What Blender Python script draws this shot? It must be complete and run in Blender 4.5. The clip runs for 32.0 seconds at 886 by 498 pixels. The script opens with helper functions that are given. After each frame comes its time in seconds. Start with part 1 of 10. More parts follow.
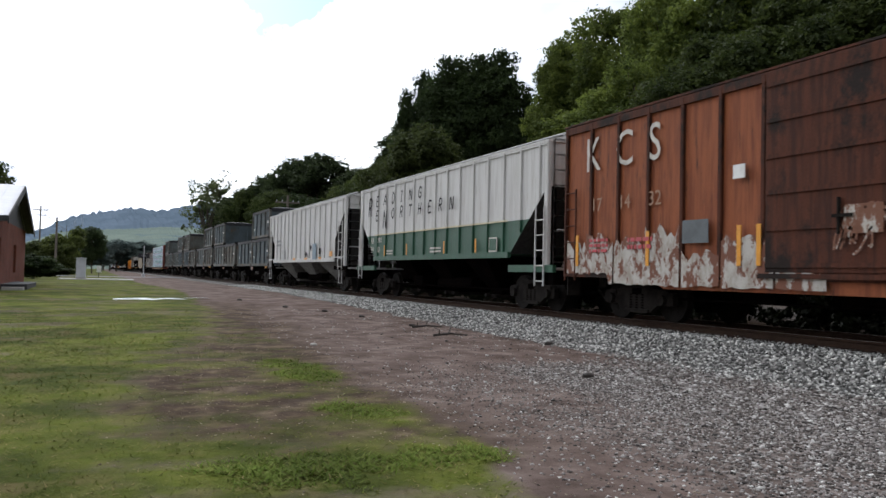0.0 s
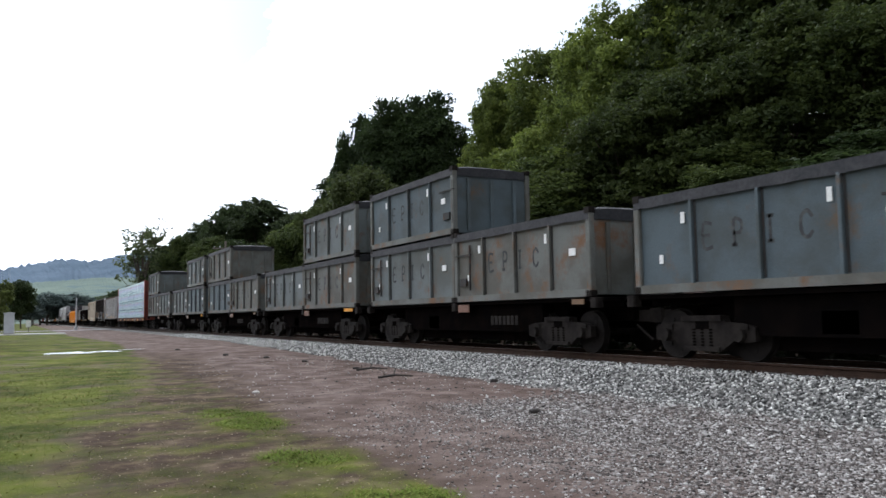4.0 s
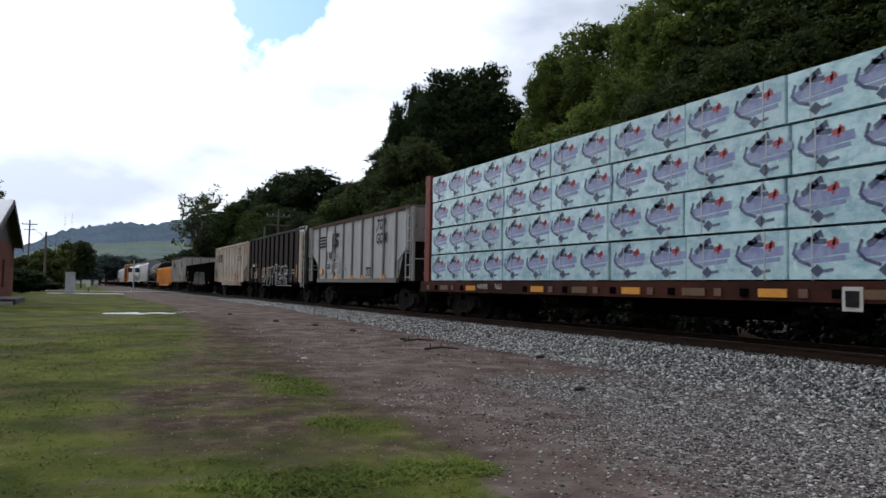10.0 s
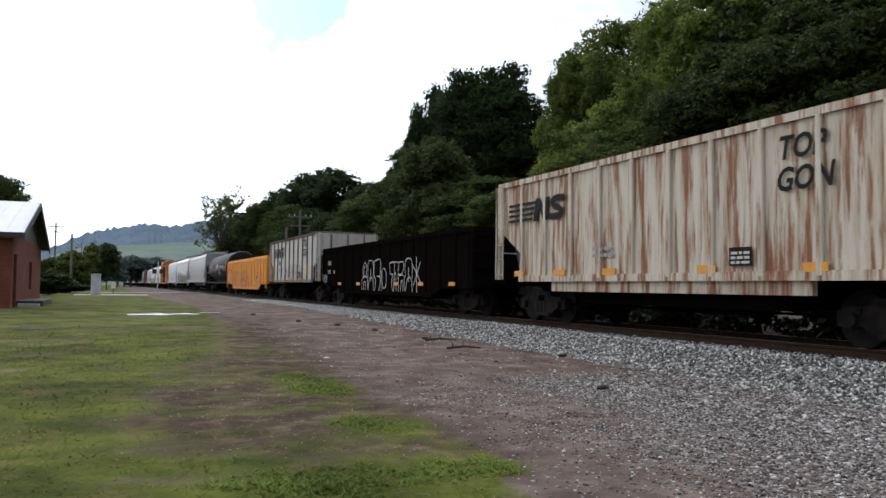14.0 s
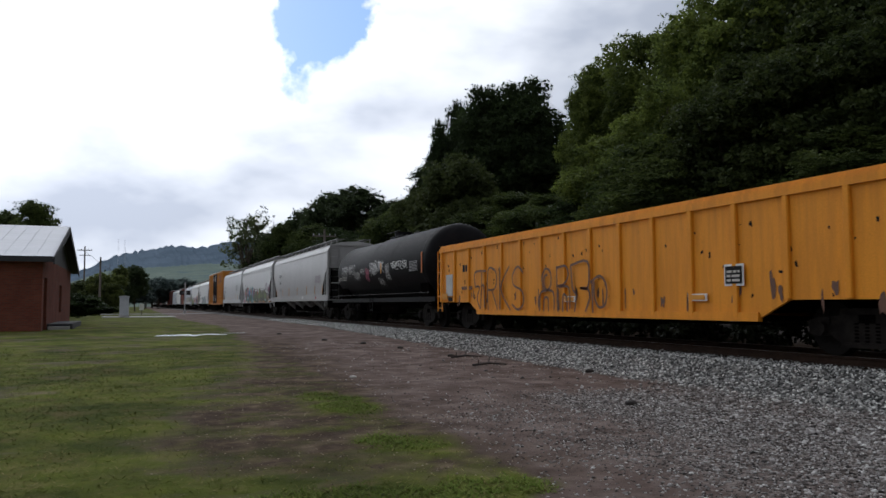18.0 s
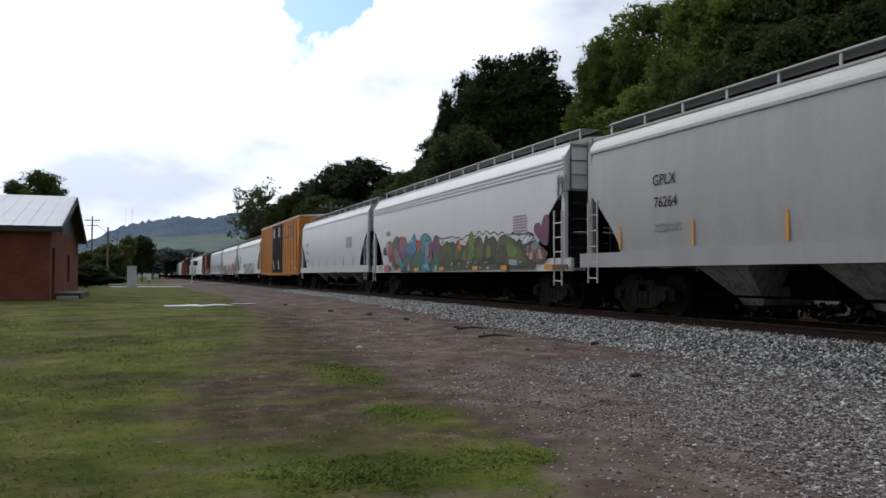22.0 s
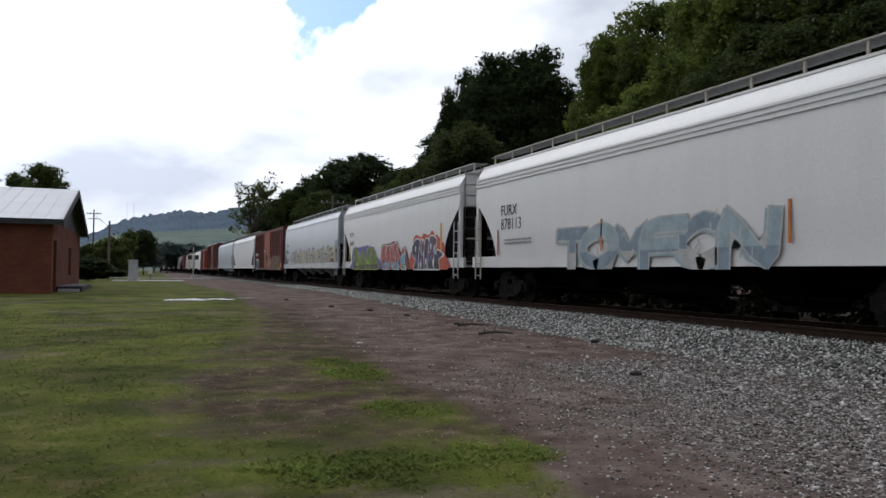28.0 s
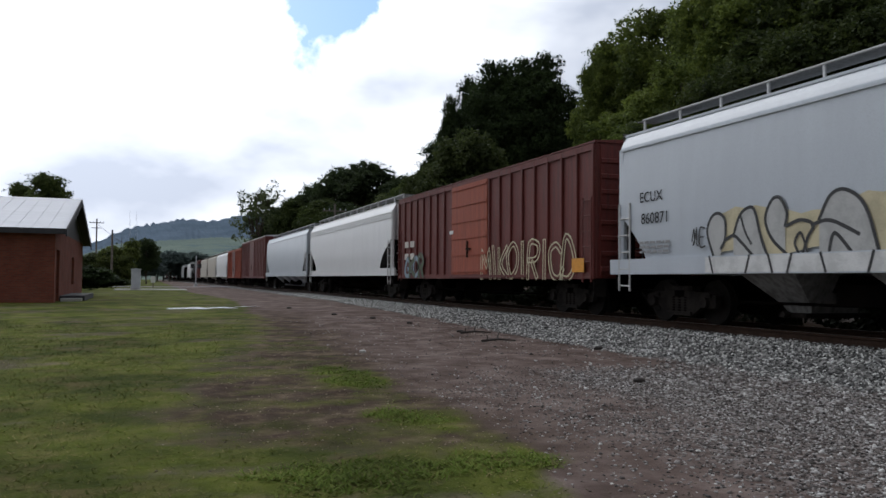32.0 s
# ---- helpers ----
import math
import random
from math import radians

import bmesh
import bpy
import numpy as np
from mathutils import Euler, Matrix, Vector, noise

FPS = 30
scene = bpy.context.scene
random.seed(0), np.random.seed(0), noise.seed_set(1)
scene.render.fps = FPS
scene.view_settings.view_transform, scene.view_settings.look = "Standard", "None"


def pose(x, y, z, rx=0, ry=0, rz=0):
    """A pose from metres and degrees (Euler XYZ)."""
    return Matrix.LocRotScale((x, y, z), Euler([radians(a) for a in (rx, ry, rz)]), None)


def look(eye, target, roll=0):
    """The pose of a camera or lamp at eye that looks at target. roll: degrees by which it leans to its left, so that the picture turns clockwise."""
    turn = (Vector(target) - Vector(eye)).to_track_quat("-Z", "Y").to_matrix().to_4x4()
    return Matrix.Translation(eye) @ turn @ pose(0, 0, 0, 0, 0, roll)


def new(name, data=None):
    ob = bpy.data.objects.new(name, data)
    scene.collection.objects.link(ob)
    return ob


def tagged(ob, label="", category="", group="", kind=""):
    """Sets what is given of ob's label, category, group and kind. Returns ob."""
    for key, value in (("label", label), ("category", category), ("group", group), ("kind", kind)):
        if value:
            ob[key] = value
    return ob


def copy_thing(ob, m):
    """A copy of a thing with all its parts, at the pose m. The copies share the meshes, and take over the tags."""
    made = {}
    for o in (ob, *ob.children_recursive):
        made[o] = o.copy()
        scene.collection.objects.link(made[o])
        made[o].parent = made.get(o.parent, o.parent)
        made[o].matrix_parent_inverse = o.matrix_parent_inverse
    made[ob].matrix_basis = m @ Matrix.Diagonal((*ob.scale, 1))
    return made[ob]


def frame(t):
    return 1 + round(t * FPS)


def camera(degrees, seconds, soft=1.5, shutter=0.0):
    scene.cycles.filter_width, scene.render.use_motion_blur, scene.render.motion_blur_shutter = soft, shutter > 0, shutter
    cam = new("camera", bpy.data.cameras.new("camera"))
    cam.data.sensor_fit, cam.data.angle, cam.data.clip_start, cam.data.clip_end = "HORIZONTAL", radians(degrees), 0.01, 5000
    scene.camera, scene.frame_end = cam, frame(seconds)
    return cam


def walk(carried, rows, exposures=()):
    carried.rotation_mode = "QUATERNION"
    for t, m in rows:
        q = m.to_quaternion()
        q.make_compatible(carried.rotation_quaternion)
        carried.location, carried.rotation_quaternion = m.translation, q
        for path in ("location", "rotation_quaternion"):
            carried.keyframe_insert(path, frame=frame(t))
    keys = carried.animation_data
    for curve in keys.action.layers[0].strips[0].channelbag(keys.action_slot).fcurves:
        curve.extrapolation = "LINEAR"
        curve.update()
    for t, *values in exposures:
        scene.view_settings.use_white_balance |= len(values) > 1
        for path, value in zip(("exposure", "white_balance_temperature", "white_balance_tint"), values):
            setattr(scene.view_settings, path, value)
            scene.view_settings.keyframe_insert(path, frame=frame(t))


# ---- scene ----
cam = camera(57.17, 32.0, soft=1.5, shutter=0.07)
EYE = (0.0, 0.0, 1.5)
# seconds, tilt, lean and turn of the hand-held camera, which stays where it stands
PATH = [
    (0, 91.82, -1.29, -23.50),
    (0.5, 91.64, -1.43, -23.87),
    (1, 90.91, -1.71, -23.83),
    (1.5, 90.59, -1.26, -23.73),
    (2, 90.90, -1.17, -24.17),
    (2.5, 90.85, -1.18, -24.11),
    (4.5, 95.33, 1.32, -28.11),
    (5, 93.10, 0.40, -27.79),
    (5.5, 91.83, -0.31, -26.66),
    (6, 92.02, -0.99, -27.32),
    (6.5, 92.30, -0.82, -27.07),
    (7, 92.58, -1.06, -26.99),
    (7.5, 92.27, -1.00, -27.02),
    (8, 92.72, -1.00, -26.11),
    (8.5, 92.77, -1.06, -26.34),
    (9, 92.69, -0.90, -26.16),
    (9.5, 93.38, -0.99, -25.09),
    (10, 92.78, -1.11, -24.12),
    (10.5, 92.88, -1.41, -23.25),
    (11, 91.75, -1.60, -25.47),
    (11.5, 92.62, -1.58, -23.59),
    (12, 92.73, -0.48, -23.64),
    (12.5, 93.09, -0.32, -22.61),
    (13, 93.03, -0.95, -22.38),
    (13.5, 92.56, -0.67, -22.79),
    (15.5, 93.77, -1.05, -21.59),
    (16, 94.11, -0.67, -21.72),
    (16.5, 94.68, -0.24, -20.93),
    (17, 94.04, -0.17, -20.85),
    (17.5, 94.19, 0.01, -20.58),
    (18, 93.88, 0.14, -20.86),
    (18.5, 94.34, -0.19, -20.66),
    (19, 93.90, -0.05, -20.70),
    (19.5, 92.55, -1.31, -20.30),
    (20, 92.07, -1.61, -20.39),
    (20.5, 91.57, -0.98, -21.14),
    (21, 91.50, -0.72, -21.33),
    (21.5, 92.07, -0.65, -20.47),
    (22, 91.90, -0.18, -20.43),
    (22.5, 91.94, -0.17, -20.07),
    (23, 92.55, -0.13, -20.10),
    (23.5, 92.15, 0.18, -20.23),
    (24, 91.66, 0.32, -20.44),
    (24.5, 91.56, -0.03, -20.30),
    (25, 91.94, -0.17, -20.61),
    (25.5, 91.46, 0.04, -20.55),
    (26, 91.70, 0.04, -20.61),
    (26.5, 91.57, -0.01, -20.46),
    (28.5, 91.64, -0.81, -20.37),
    (29, 91.31, -0.69, -20.31),
    (29.5, 91.90, -0.92, -20.14),
    (30, 91.98, -0.90, -20.14),
    (30.5, 91.78, -0.70, -20.39),
    (31, 91.78, -0.53, -20.22),
    (31.5, 91.84, -0.54, -20.28),
    (32, 92.18, -0.45, -20.18),
]
EXPOSURES = [(0.0, -0.75, 6300, 10), (1.0, -0.66, 6250, 10), (2.0, -0.5, 6250, 10), (2.5, -0.45, 6250, 10), (4.5, -0.4, 6100, 10), (5.0, -0.39, 6100, 10), (6.0, 0.1, 6150, 10), (7.0, 0.07, 6150, 10), (8.0, -0.08, 6150, 10), (9.0, -0.75, 6100, 10), (10.0, -1.3, 6100, 10), (11.0, -1.25, 6100, 10), (12.0, -0.9, 6200, 10), (13.0, -0.62, 6200, 10), (13.5, -0.65, 6200, 10), (15.5, -1.05, 6250, 10), (16.0, -1.1, 6250, 10), (17.0, -1.66, 6150, 10), (19.0, -1.5, 6200, 10), (20.0, -1.14, 6250, 10), (23.0, -1.55, 6150, 10), (24.0, -1.7, 6100, 10), (25.0, -1.4, 6200, 10), (26.0, -1.25, 6350, 10), (29.0, -1.47, 6250, 10), (30.0, -1.47, 6220, 10), (31.0, -1.55, 6200, 10), (32.0, -1.47, 6200, 10)]
walk(cam, [(t, pose(*EYE, rx, ry, rz)) for t, rx, ry, rz in PATH], EXPOSURES)

# ---------------------------------------------------------------- light
def socket(nodes, kind, **values):
    n = nodes.new(kind)
    for k, v in values.items():
        n.inputs[k.replace("_", " ")].default_value = v
    return n


def make_world():
    w = bpy.data.worlds.new("sky")
    scene.world = w
    w.use_nodes = True
    nt = w.node_tree
    nt.nodes.clear()
    out = nt.nodes.new("ShaderNodeOutputWorld")
    bg = nt.nodes.new("ShaderNodeBackground")
    sky = nt.nodes.new("ShaderNodeTexSky")
    sky.sky_type = "NISHITA"
    sky.sun_disc = False
    sky.sun_elevation = radians(SUN_EL)
    sky.sun_rotation = radians(SUN_AZ)
    sky_s = nt.nodes.new("ShaderNodeVectorMath")
    sky_s.operation = "SCALE"
    sky_s.inputs["Scale"].default_value = 0.15
    nt.links.new(sky.outputs["Color"], sky_s.inputs[0])
    tc = nt.nodes.new("ShaderNodeTexCoord")
    mp = nt.nodes.new("ShaderNodeMapping")
    mp.inputs["Scale"].default_value = (1.0, 1.0, 2.2)
    nt.links.new(tc.outputs["Generated"], mp.inputs["Vector"])
    big = socket(nt.nodes, "ShaderNodeTexNoise", Scale=2.7, Detail=6.0, Roughness=0.48)
    nt.links.new(mp.outputs["Vector"], big.inputs["Vector"])
    # brightness of the cloud cover
    ramp = nt.nodes.new("ShaderNodeValToRGB")
    ramp.color_ramp.elements[0].position, ramp.color_ramp.elements[0].color = 0.37, (0.92, 0.985, 1.13, 1)
    ramp.color_ramp.elements[1].position, ramp.color_ramp.elements[1].color = 0.585, (2.05, 2.06, 2.08, 1)
    nt.links.new(big.outputs["Fac"], ramp.inputs["Fac"])
    # the gap in the clouds
    gap = Vector((math.sin(radians(12.1)) * math.cos(radians(20.2)), math.cos(radians(12.1)) * math.cos(radians(20.2)), math.sin(radians(20.2))))
    warp = socket(nt.nodes, "ShaderNodeTexNoise", Scale=9.0, Detail=5.0, Roughness=0.6)
    nt.links.new(tc.outputs["Generated"], warp.inputs["Vector"])
    w_s = nt.nodes.new("ShaderNodeVectorMath")
    w_s.operation = "MULTIPLY_ADD"
    w_s.inputs[1].default_value = (0.16, 0.16, 0.16)
    w_s.inputs[2].default_value = (-0.08, -0.08, -0.08)
    nt.links.new(warp.outputs["Color"], w_s.inputs[0])
    add = nt.nodes.new("ShaderNodeVectorMath")
    nt.links.new(tc.outputs["Generated"], add.inputs[0])
    nt.links.new(w_s.outputs[0], add.inputs[1])
    off = nt.nodes.new("ShaderNodeVectorMath")
    off.operation = "SUBTRACT"
    off.inputs[1].default_value = gap
    nt.links.new(add.outputs[0], off.inputs[0])
    tall = nt.nodes.new("ShaderNodeVectorMath")
    tall.operation = "MULTIPLY"
    tall.inputs[1].default_value = (1.0, 0.4, 0.55)
    nt.links.new(off.outputs[0], tall.inputs[0])
    dist = nt.nodes.new("ShaderNodeVectorMath")
    dist.operation = "LENGTH"
    nt.links.new(tall.outputs[0], dist.inputs[0])
    mask = nt.nodes.new("ShaderNodeMapRange")
    for k, v in (("From Min", 0.046), ("From Max", 0.058), ("To Min", 1.0), ("To Max", 0.0)):
        mask.inputs[k].default_value = v
    nt.links.new(dist.outputs["Value"], mask.inputs["Value"])
    mix = nt.nodes.new("ShaderNodeMix")
    mix.data_type = "RGBA"
    nt.links.new(mask.outputs["Result"], mix.inputs["Factor"])
    # the cloud glows towards the hidden sun
    dot = nt.nodes.new("ShaderNodeVectorMath")
    dot.operation = "DOT_PRODUCT"
    dot.inputs[1].default_value = sun_from
    nt.links.new(tc.outputs["Generated"], dot.inputs[0])
    top = nt.nodes.new("ShaderNodeMath")
    top.operation = "MAXIMUM"
    top.inputs[1].default_value = 0.0
    nt.links.new(dot.outputs["Value"], top.inputs[0])
    pw = nt.nodes.new("ShaderNodeMath")
    pw.operation = "POWER"
    pw.inputs[1].default_value = 2.5
    nt.links.new(top.outputs[0], pw.inputs[0])
    glow = nt.nodes.new("ShaderNodeMath")
    glow.operation = "MULTIPLY_ADD"
    glow.inputs[1].default_value, glow.inputs[2].default_value = 1.55, 0.5
    nt.links.new(pw.outputs[0], glow.inputs[0])
    lit = nt.nodes.new("ShaderNodeVectorMath")
    lit.operation = "SCALE"
    nt.links.new(ramp.outputs["Color"], lit.inputs[0])
    nt.links.new(glow.outputs[0], lit.inputs["Scale"])
    haze = nt.nodes.new("ShaderNodeVectorMath")
    haze.inputs[1].default_value = (0.12, 0.40, 1.12)
    nt.links.new(sky_s.outputs[0], haze.inputs[0])
    nt.links.new(lit.outputs[0], mix.inputs["A"])
    nt.links.new(haze.outputs[0], mix.inputs["B"])
    nt.links.new(mix.outputs["Result"], bg.inputs["Color"])
    bg.inputs["Strength"].default_value = SKY
    nt.links.new(bg.outputs["Background"], out.inputs["Surface"])


SUN_EL, SUN_AZ, SKY = 38.0, -12.0, 1.45
sun_from = Vector((math.sin(radians(SUN_AZ)) * math.cos(radians(SUN_EL)), math.cos(radians(SUN_AZ)) * math.cos(radians(SUN_EL)), math.sin(radians(SUN_EL))))
make_world()
sun = new("sun", bpy.data.lights.new("sun", "SUN"))
sun.data.energy, sun.data.angle, sun.data.color = 1.2, radians(25), (1.0, 0.95, 0.88)
sun.matrix_world = look(sun_from * 60, (0, 0, 0))

# ---------------------------------------------------------------- materials
MATS = {}


def surface(name, colour, second=None, rough=0.7, metal=0.0, scale=3.0, stretch=(1, 1, 1), lo=0.4, hi=0.65, bump=0.15, fine=40.0, spots=None, spot_lo=0.62, spot_hi=0.7, spot_scale=5.0, spot_stretch=(1, 1, 1), vary=0.0, emit=None, spec=0.5, apart=False):
    """A painted or natural surface: two tones in broad patches, a fine grain, and spots of a third tone (rust, dirt, wear); with apart each object wears in its own way."""
    m = bpy.data.materials.new(name)
    m.use_nodes = True
    nt = m.node_tree
    p = nt.nodes["Principled BSDF"]
    p.inputs["Roughness"].default_value, p.inputs["Metallic"].default_value = rough, metal
    p.inputs["Specular IOR Level"].default_value = spec
    tc = nt.nodes.new("ShaderNodeTexCoord")
    own = None
    if apart:
        own = nt.nodes.new("ShaderNodeMath")
        own.operation = "MULTIPLY"
        own.inputs[1].default_value = 60.0
        nt.links.new(nt.nodes.new("ShaderNodeObjectInfo").outputs["Random"], own.inputs[0])

    def field(sc, st, detail=6.0, rgh=0.6):
        mp = nt.nodes.new("ShaderNodeMapping")
        mp.inputs["Scale"].default_value = st
        nt.links.new(tc.outputs["Object"], mp.inputs["Vector"])
        if own:
            nt.links.new(own.outputs[0], mp.inputs["Location"])
        n = socket(nt.nodes, "ShaderNodeTexNoise", Scale=sc, Detail=detail, Roughness=rgh)
        nt.links.new(mp.outputs["Vector"], n.inputs["Vector"])
        return n.outputs["Fac"]

    def blend(fac, a, b, mode="MIX"):
        mx = nt.nodes.new("ShaderNodeMix")
        mx.data_type, mx.blend_type = "RGBA", mode
        nt.links.new(fac, mx.inputs["Factor"])
        for key, v in (("A", a), ("B", b)):
            if isinstance(v, tuple):
                mx.inputs[key].default_value = (*v, 1)
            else:
                nt.links.new(v, mx.inputs[key])
        return mx.outputs["Result"]

    def span(fac, a, b, to0=0.0, to1=1.0):
        r = nt.nodes.new("ShaderNodeMapRange")
        r.interpolation_type = "SMOOTHSTEP"
        for k, v in (("From Min", a), ("From Max", b), ("To Min", to0), ("To Max", to1)):
            r.inputs[k].default_value = v
        nt.links.new(fac, r.inputs["Value"])
        return r.outputs["Result"]

    second = second or tuple(c * 0.72 for c in colour)
    col = blend(span(field(scale, stretch), lo, hi), colour, second)
    grain = field(fine, (1, 1, 1), 4.0, 0.7)
    col = blend(span(grain, 0.35, 0.7, 0.0, 0.35), col, tuple(c * 0.6 for c in colour))
    if spots:
        col = blend(span(field(spot_scale, spot_stretch, 8.0, 0.7), spot_lo, spot_hi), col, spots)
    if vary:
        info = nt.nodes.new("ShaderNodeObjectInfo")
        hs = nt.nodes.new("ShaderNodeHueSaturation")
        nt.links.new(span(info.outputs["Random"], 0, 1, 1 - vary, 1 + vary), hs.inputs["Value"])
        nt.links.new(col, hs.inputs["Color"])
        col = hs.outputs["Color"]
    nt.links.new(col, p.inputs["Base Color"])
    nt.links.new(span(grain, 0.2, 0.8, max(rough - 0.15, 0.05), min(rough + 0.15, 1)), p.inputs["Roughness"])
    if bump:
        b = nt.nodes.new("ShaderNodeBump")
        b.inputs["Strength"].default_value, b.inputs["Distance"].default_value = bump, 0.02
        nt.links.new(grain, b.inputs["Height"])
        nt.links.new(b.outputs["Normal"], p.inputs["Normal"])
    if emit:
        p.inputs["Emission Color"].default_value, p.inputs["Emission Strength"].default_value = (*emit[:3], 1), emit[3]
    MATS[name] = m
    return m


def leafy(name, light, dark):
    """Foliage: a few greens, clump by clump, that lets some light through."""
    m = bpy.data.materials.new(name)
    m.use_nodes = True
    nt = m.node_tree
    p = nt.nodes["Principled BSDF"]
    geo = nt.nodes.new("ShaderNodeNewGeometry")
    info = nt.nodes.new("ShaderNodeObjectInfo")
    tc = nt.nodes.new("ShaderNodeTexCoord")
    n = socket(nt.nodes, "ShaderNodeTexNoise", Scale=0.35, Detail=3.0)
    nt.links.new(tc.outputs["Object"], n.inputs["Vector"])
    s = nt.nodes.new("ShaderNodeMath")
    s.operation = "MULTIPLY_ADD"
    s.inputs[1].default_value = 0.55
    nt.links.new(geo.outputs["Random Per Island"], s.inputs[0])
    r = nt.nodes.new("ShaderNodeMapRange")
    for k, v in (("From Min", 0.36), ("From Max", 0.66), ("To Min", 0.0), ("To Max", 0.45)):
        r.inputs[k].default_value = v
    nt.links.new(n.outputs["Fac"], r.inputs["Value"])
    nt.links.new(r.outputs["Result"], s.inputs[2])
    mx = nt.nodes.new("ShaderNodeMix")
    mx.data_type = "RGBA"
    mx.inputs["A"].default_value, mx.inputs["B"].default_value = (*dark, 1), (*light, 1)
    nt.links.new(s.outputs[0], mx.inputs["Factor"])
    hs = nt.nodes.new("ShaderNodeHueSaturation")
    v = nt.nodes.new("ShaderNodeMapRange")
    for k, x in (("To Min", 0.75), ("To Max", 1.25)):
        v.inputs[k].default_value = x
    nt.links.new(info.outputs["Random"], v.inputs["Value"])
    nt.links.new(v.outputs["Result"], hs.inputs["Value"])
    nt.links.new(mx.outputs["Result"], hs.inputs["Color"])
    nt.links.new(hs.outputs["Color"], p.inputs["Base Color"])
    p.inputs["Roughness"].default_value = 0.7
    p.inputs["Specular IOR Level"].default_value = 0.2
    tr = nt.nodes.new("ShaderNodeBsdfTranslucent")
    nt.links.new(hs.outputs["Color"], tr.inputs["Color"])
    ms = nt.nodes.new("ShaderNodeMixShader")
    ms.inputs["Fac"].default_value = 0.45
    nt.links.new(p.outputs["BSDF"], ms.inputs[1])
    nt.links.new(tr.outputs["BSDF"], ms.inputs[2])
    nt.links.new(ms.outputs["Shader"], nt.nodes["Material Output"].inputs["Surface"])
    MATS[name] = m
    return m


RUST = (0.16, 0.055, 0.022)
V = (7, 7, 0.6)  # streaks that run down a side
M_BROWN = surface("brown_boxcar_paint", (0.265, 0.080, 0.029), (0.17, 0.046, 0.019), 0.75, 0, 1.2, V, spots=(0.060, 0.024, 0.014), spot_scale=1.5, spot_stretch=(3, 3, 0.6), spot_lo=0.54, spot_hi=0.70, spec=0.3)
M_BROWN_DARK = surface("dark_rusty_rib_paint", (0.085, 0.027, 0.014), (0.040, 0.015, 0.010), 0.8, 0, 1.2, V, spots=(0.016, 0.010, 0.008), spot_scale=0.75, spot_stretch=(1, 1, 0.8), spot_lo=0.47, spot_hi=0.58, spec=0.2)
M_RED = surface("red_boxcar_paint", (0.125, 0.019, 0.014), (0.088, 0.015, 0.011), 0.7, 0, 1.0, V, spots=(0.06, 0.018, 0.014), spot_scale=2.0, spot_stretch=V, spot_lo=0.52, spot_hi=0.75)
M_ORANGE_RED = surface("faded_orange_red_paint", (0.30, 0.06, 0.025), (0.22, 0.045, 0.02), 0.75, 0, 1.0, V, spots=(0.1, 0.03, 0.02), spot_stretch=V)
M_WHITE = surface("white_hopper_paint", (0.70, 0.70, 0.705), (0.665, 0.665, 0.67), 0.42, 0, 0.6, (2.2, 2.2, 0.45), spots=(0.50, 0.48, 0.45), spot_scale=1.4, spot_stretch=V, spot_lo=0.62, spot_hi=0.85, bump=0.05)
M_DIRTYWHITE = surface("dusty_white_hopper_paint", (0.59, 0.585, 0.575), (0.50, 0.49, 0.475), 0.7, 0, 0.8, V, spots=(0.26, 0.22, 0.18), spot_scale=1.6, spot_stretch=V, spot_lo=0.54, spot_hi=0.78, spec=0.3)
M_GREYWHITE = surface("grey_white_hopper_paint", (0.63, 0.63, 0.635), (0.595, 0.595, 0.60), 0.42, 0, 0.5, (2.2, 2.2, 0.45), spots=(0.45, 0.44, 0.42), spot_scale=1.2, spot_stretch=V, spot_lo=0.62, spot_hi=0.88, bump=0.05)
M_LIGHTGREY = surface("light_grey_hopper_paint", (0.56, 0.565, 0.58), (0.53, 0.535, 0.55), 0.38, 0, 0.5, (2.2, 2.2, 0.45), spots=(0.42, 0.42, 0.42), spot_scale=1.2, spot_stretch=V, spot_lo=0.62, spot_hi=0.85, bump=0.05)
M_DULLGREY = surface("dull_grey_hopper_paint", (0.37, 0.362, 0.36), (0.33, 0.322, 0.318), 0.38, 0, 0.5, (2.2, 2.2, 0.45), spots=(0.25, 0.24, 0.235), spot_scale=1.2, spot_stretch=V, spot_lo=0.6, spot_hi=0.85, bump=0.05)
M_COOLWHITE = surface("cool_white_hopper_paint", (0.50, 0.54, 0.59), (0.465, 0.50, 0.55), 0.36, 0, 0.5, (2.2, 2.2, 0.45), spots=(0.36, 0.37, 0.38), spot_scale=1.2, spot_stretch=V, spot_lo=0.62, spot_hi=0.88, bump=0.05)
M_BEIGE = surface("beige_hopper_paint", (0.42, 0.38, 0.32), (0.34, 0.30, 0.25), 0.65, 0, 0.7, V, spots=RUST, spot_stretch=V, spot_lo=0.66, spot_hi=0.75)
M_RUSTY = surface("rust_streaked_white_paint", (0.56, 0.51, 0.42), (0.40, 0.32, 0.22), 0.7, 0, 0.9, V, spots=(0.20, 0.070, 0.022), spot_scale=1.5, spot_stretch=(4, 4, 0.32), spot_lo=0.46, spot_hi=0.60)
M_GONDOLA = surface("grey_white_gondola_paint", (0.41, 0.415, 0.41), (0.33, 0.33, 0.32), 0.65, 0, 0.9, V, spots=(0.13, 0.06, 0.03), spot_scale=1.3, spot_stretch=(2, 2, 0.8), spot_lo=0.57, spot_hi=0.68)
M_RIB = surface("dirty_rib_paint", (0.20, 0.18, 0.165), (0.13, 0.11, 0.10), 0.75, 0, 2.0, V, spots=RUST, spot_stretch=V)
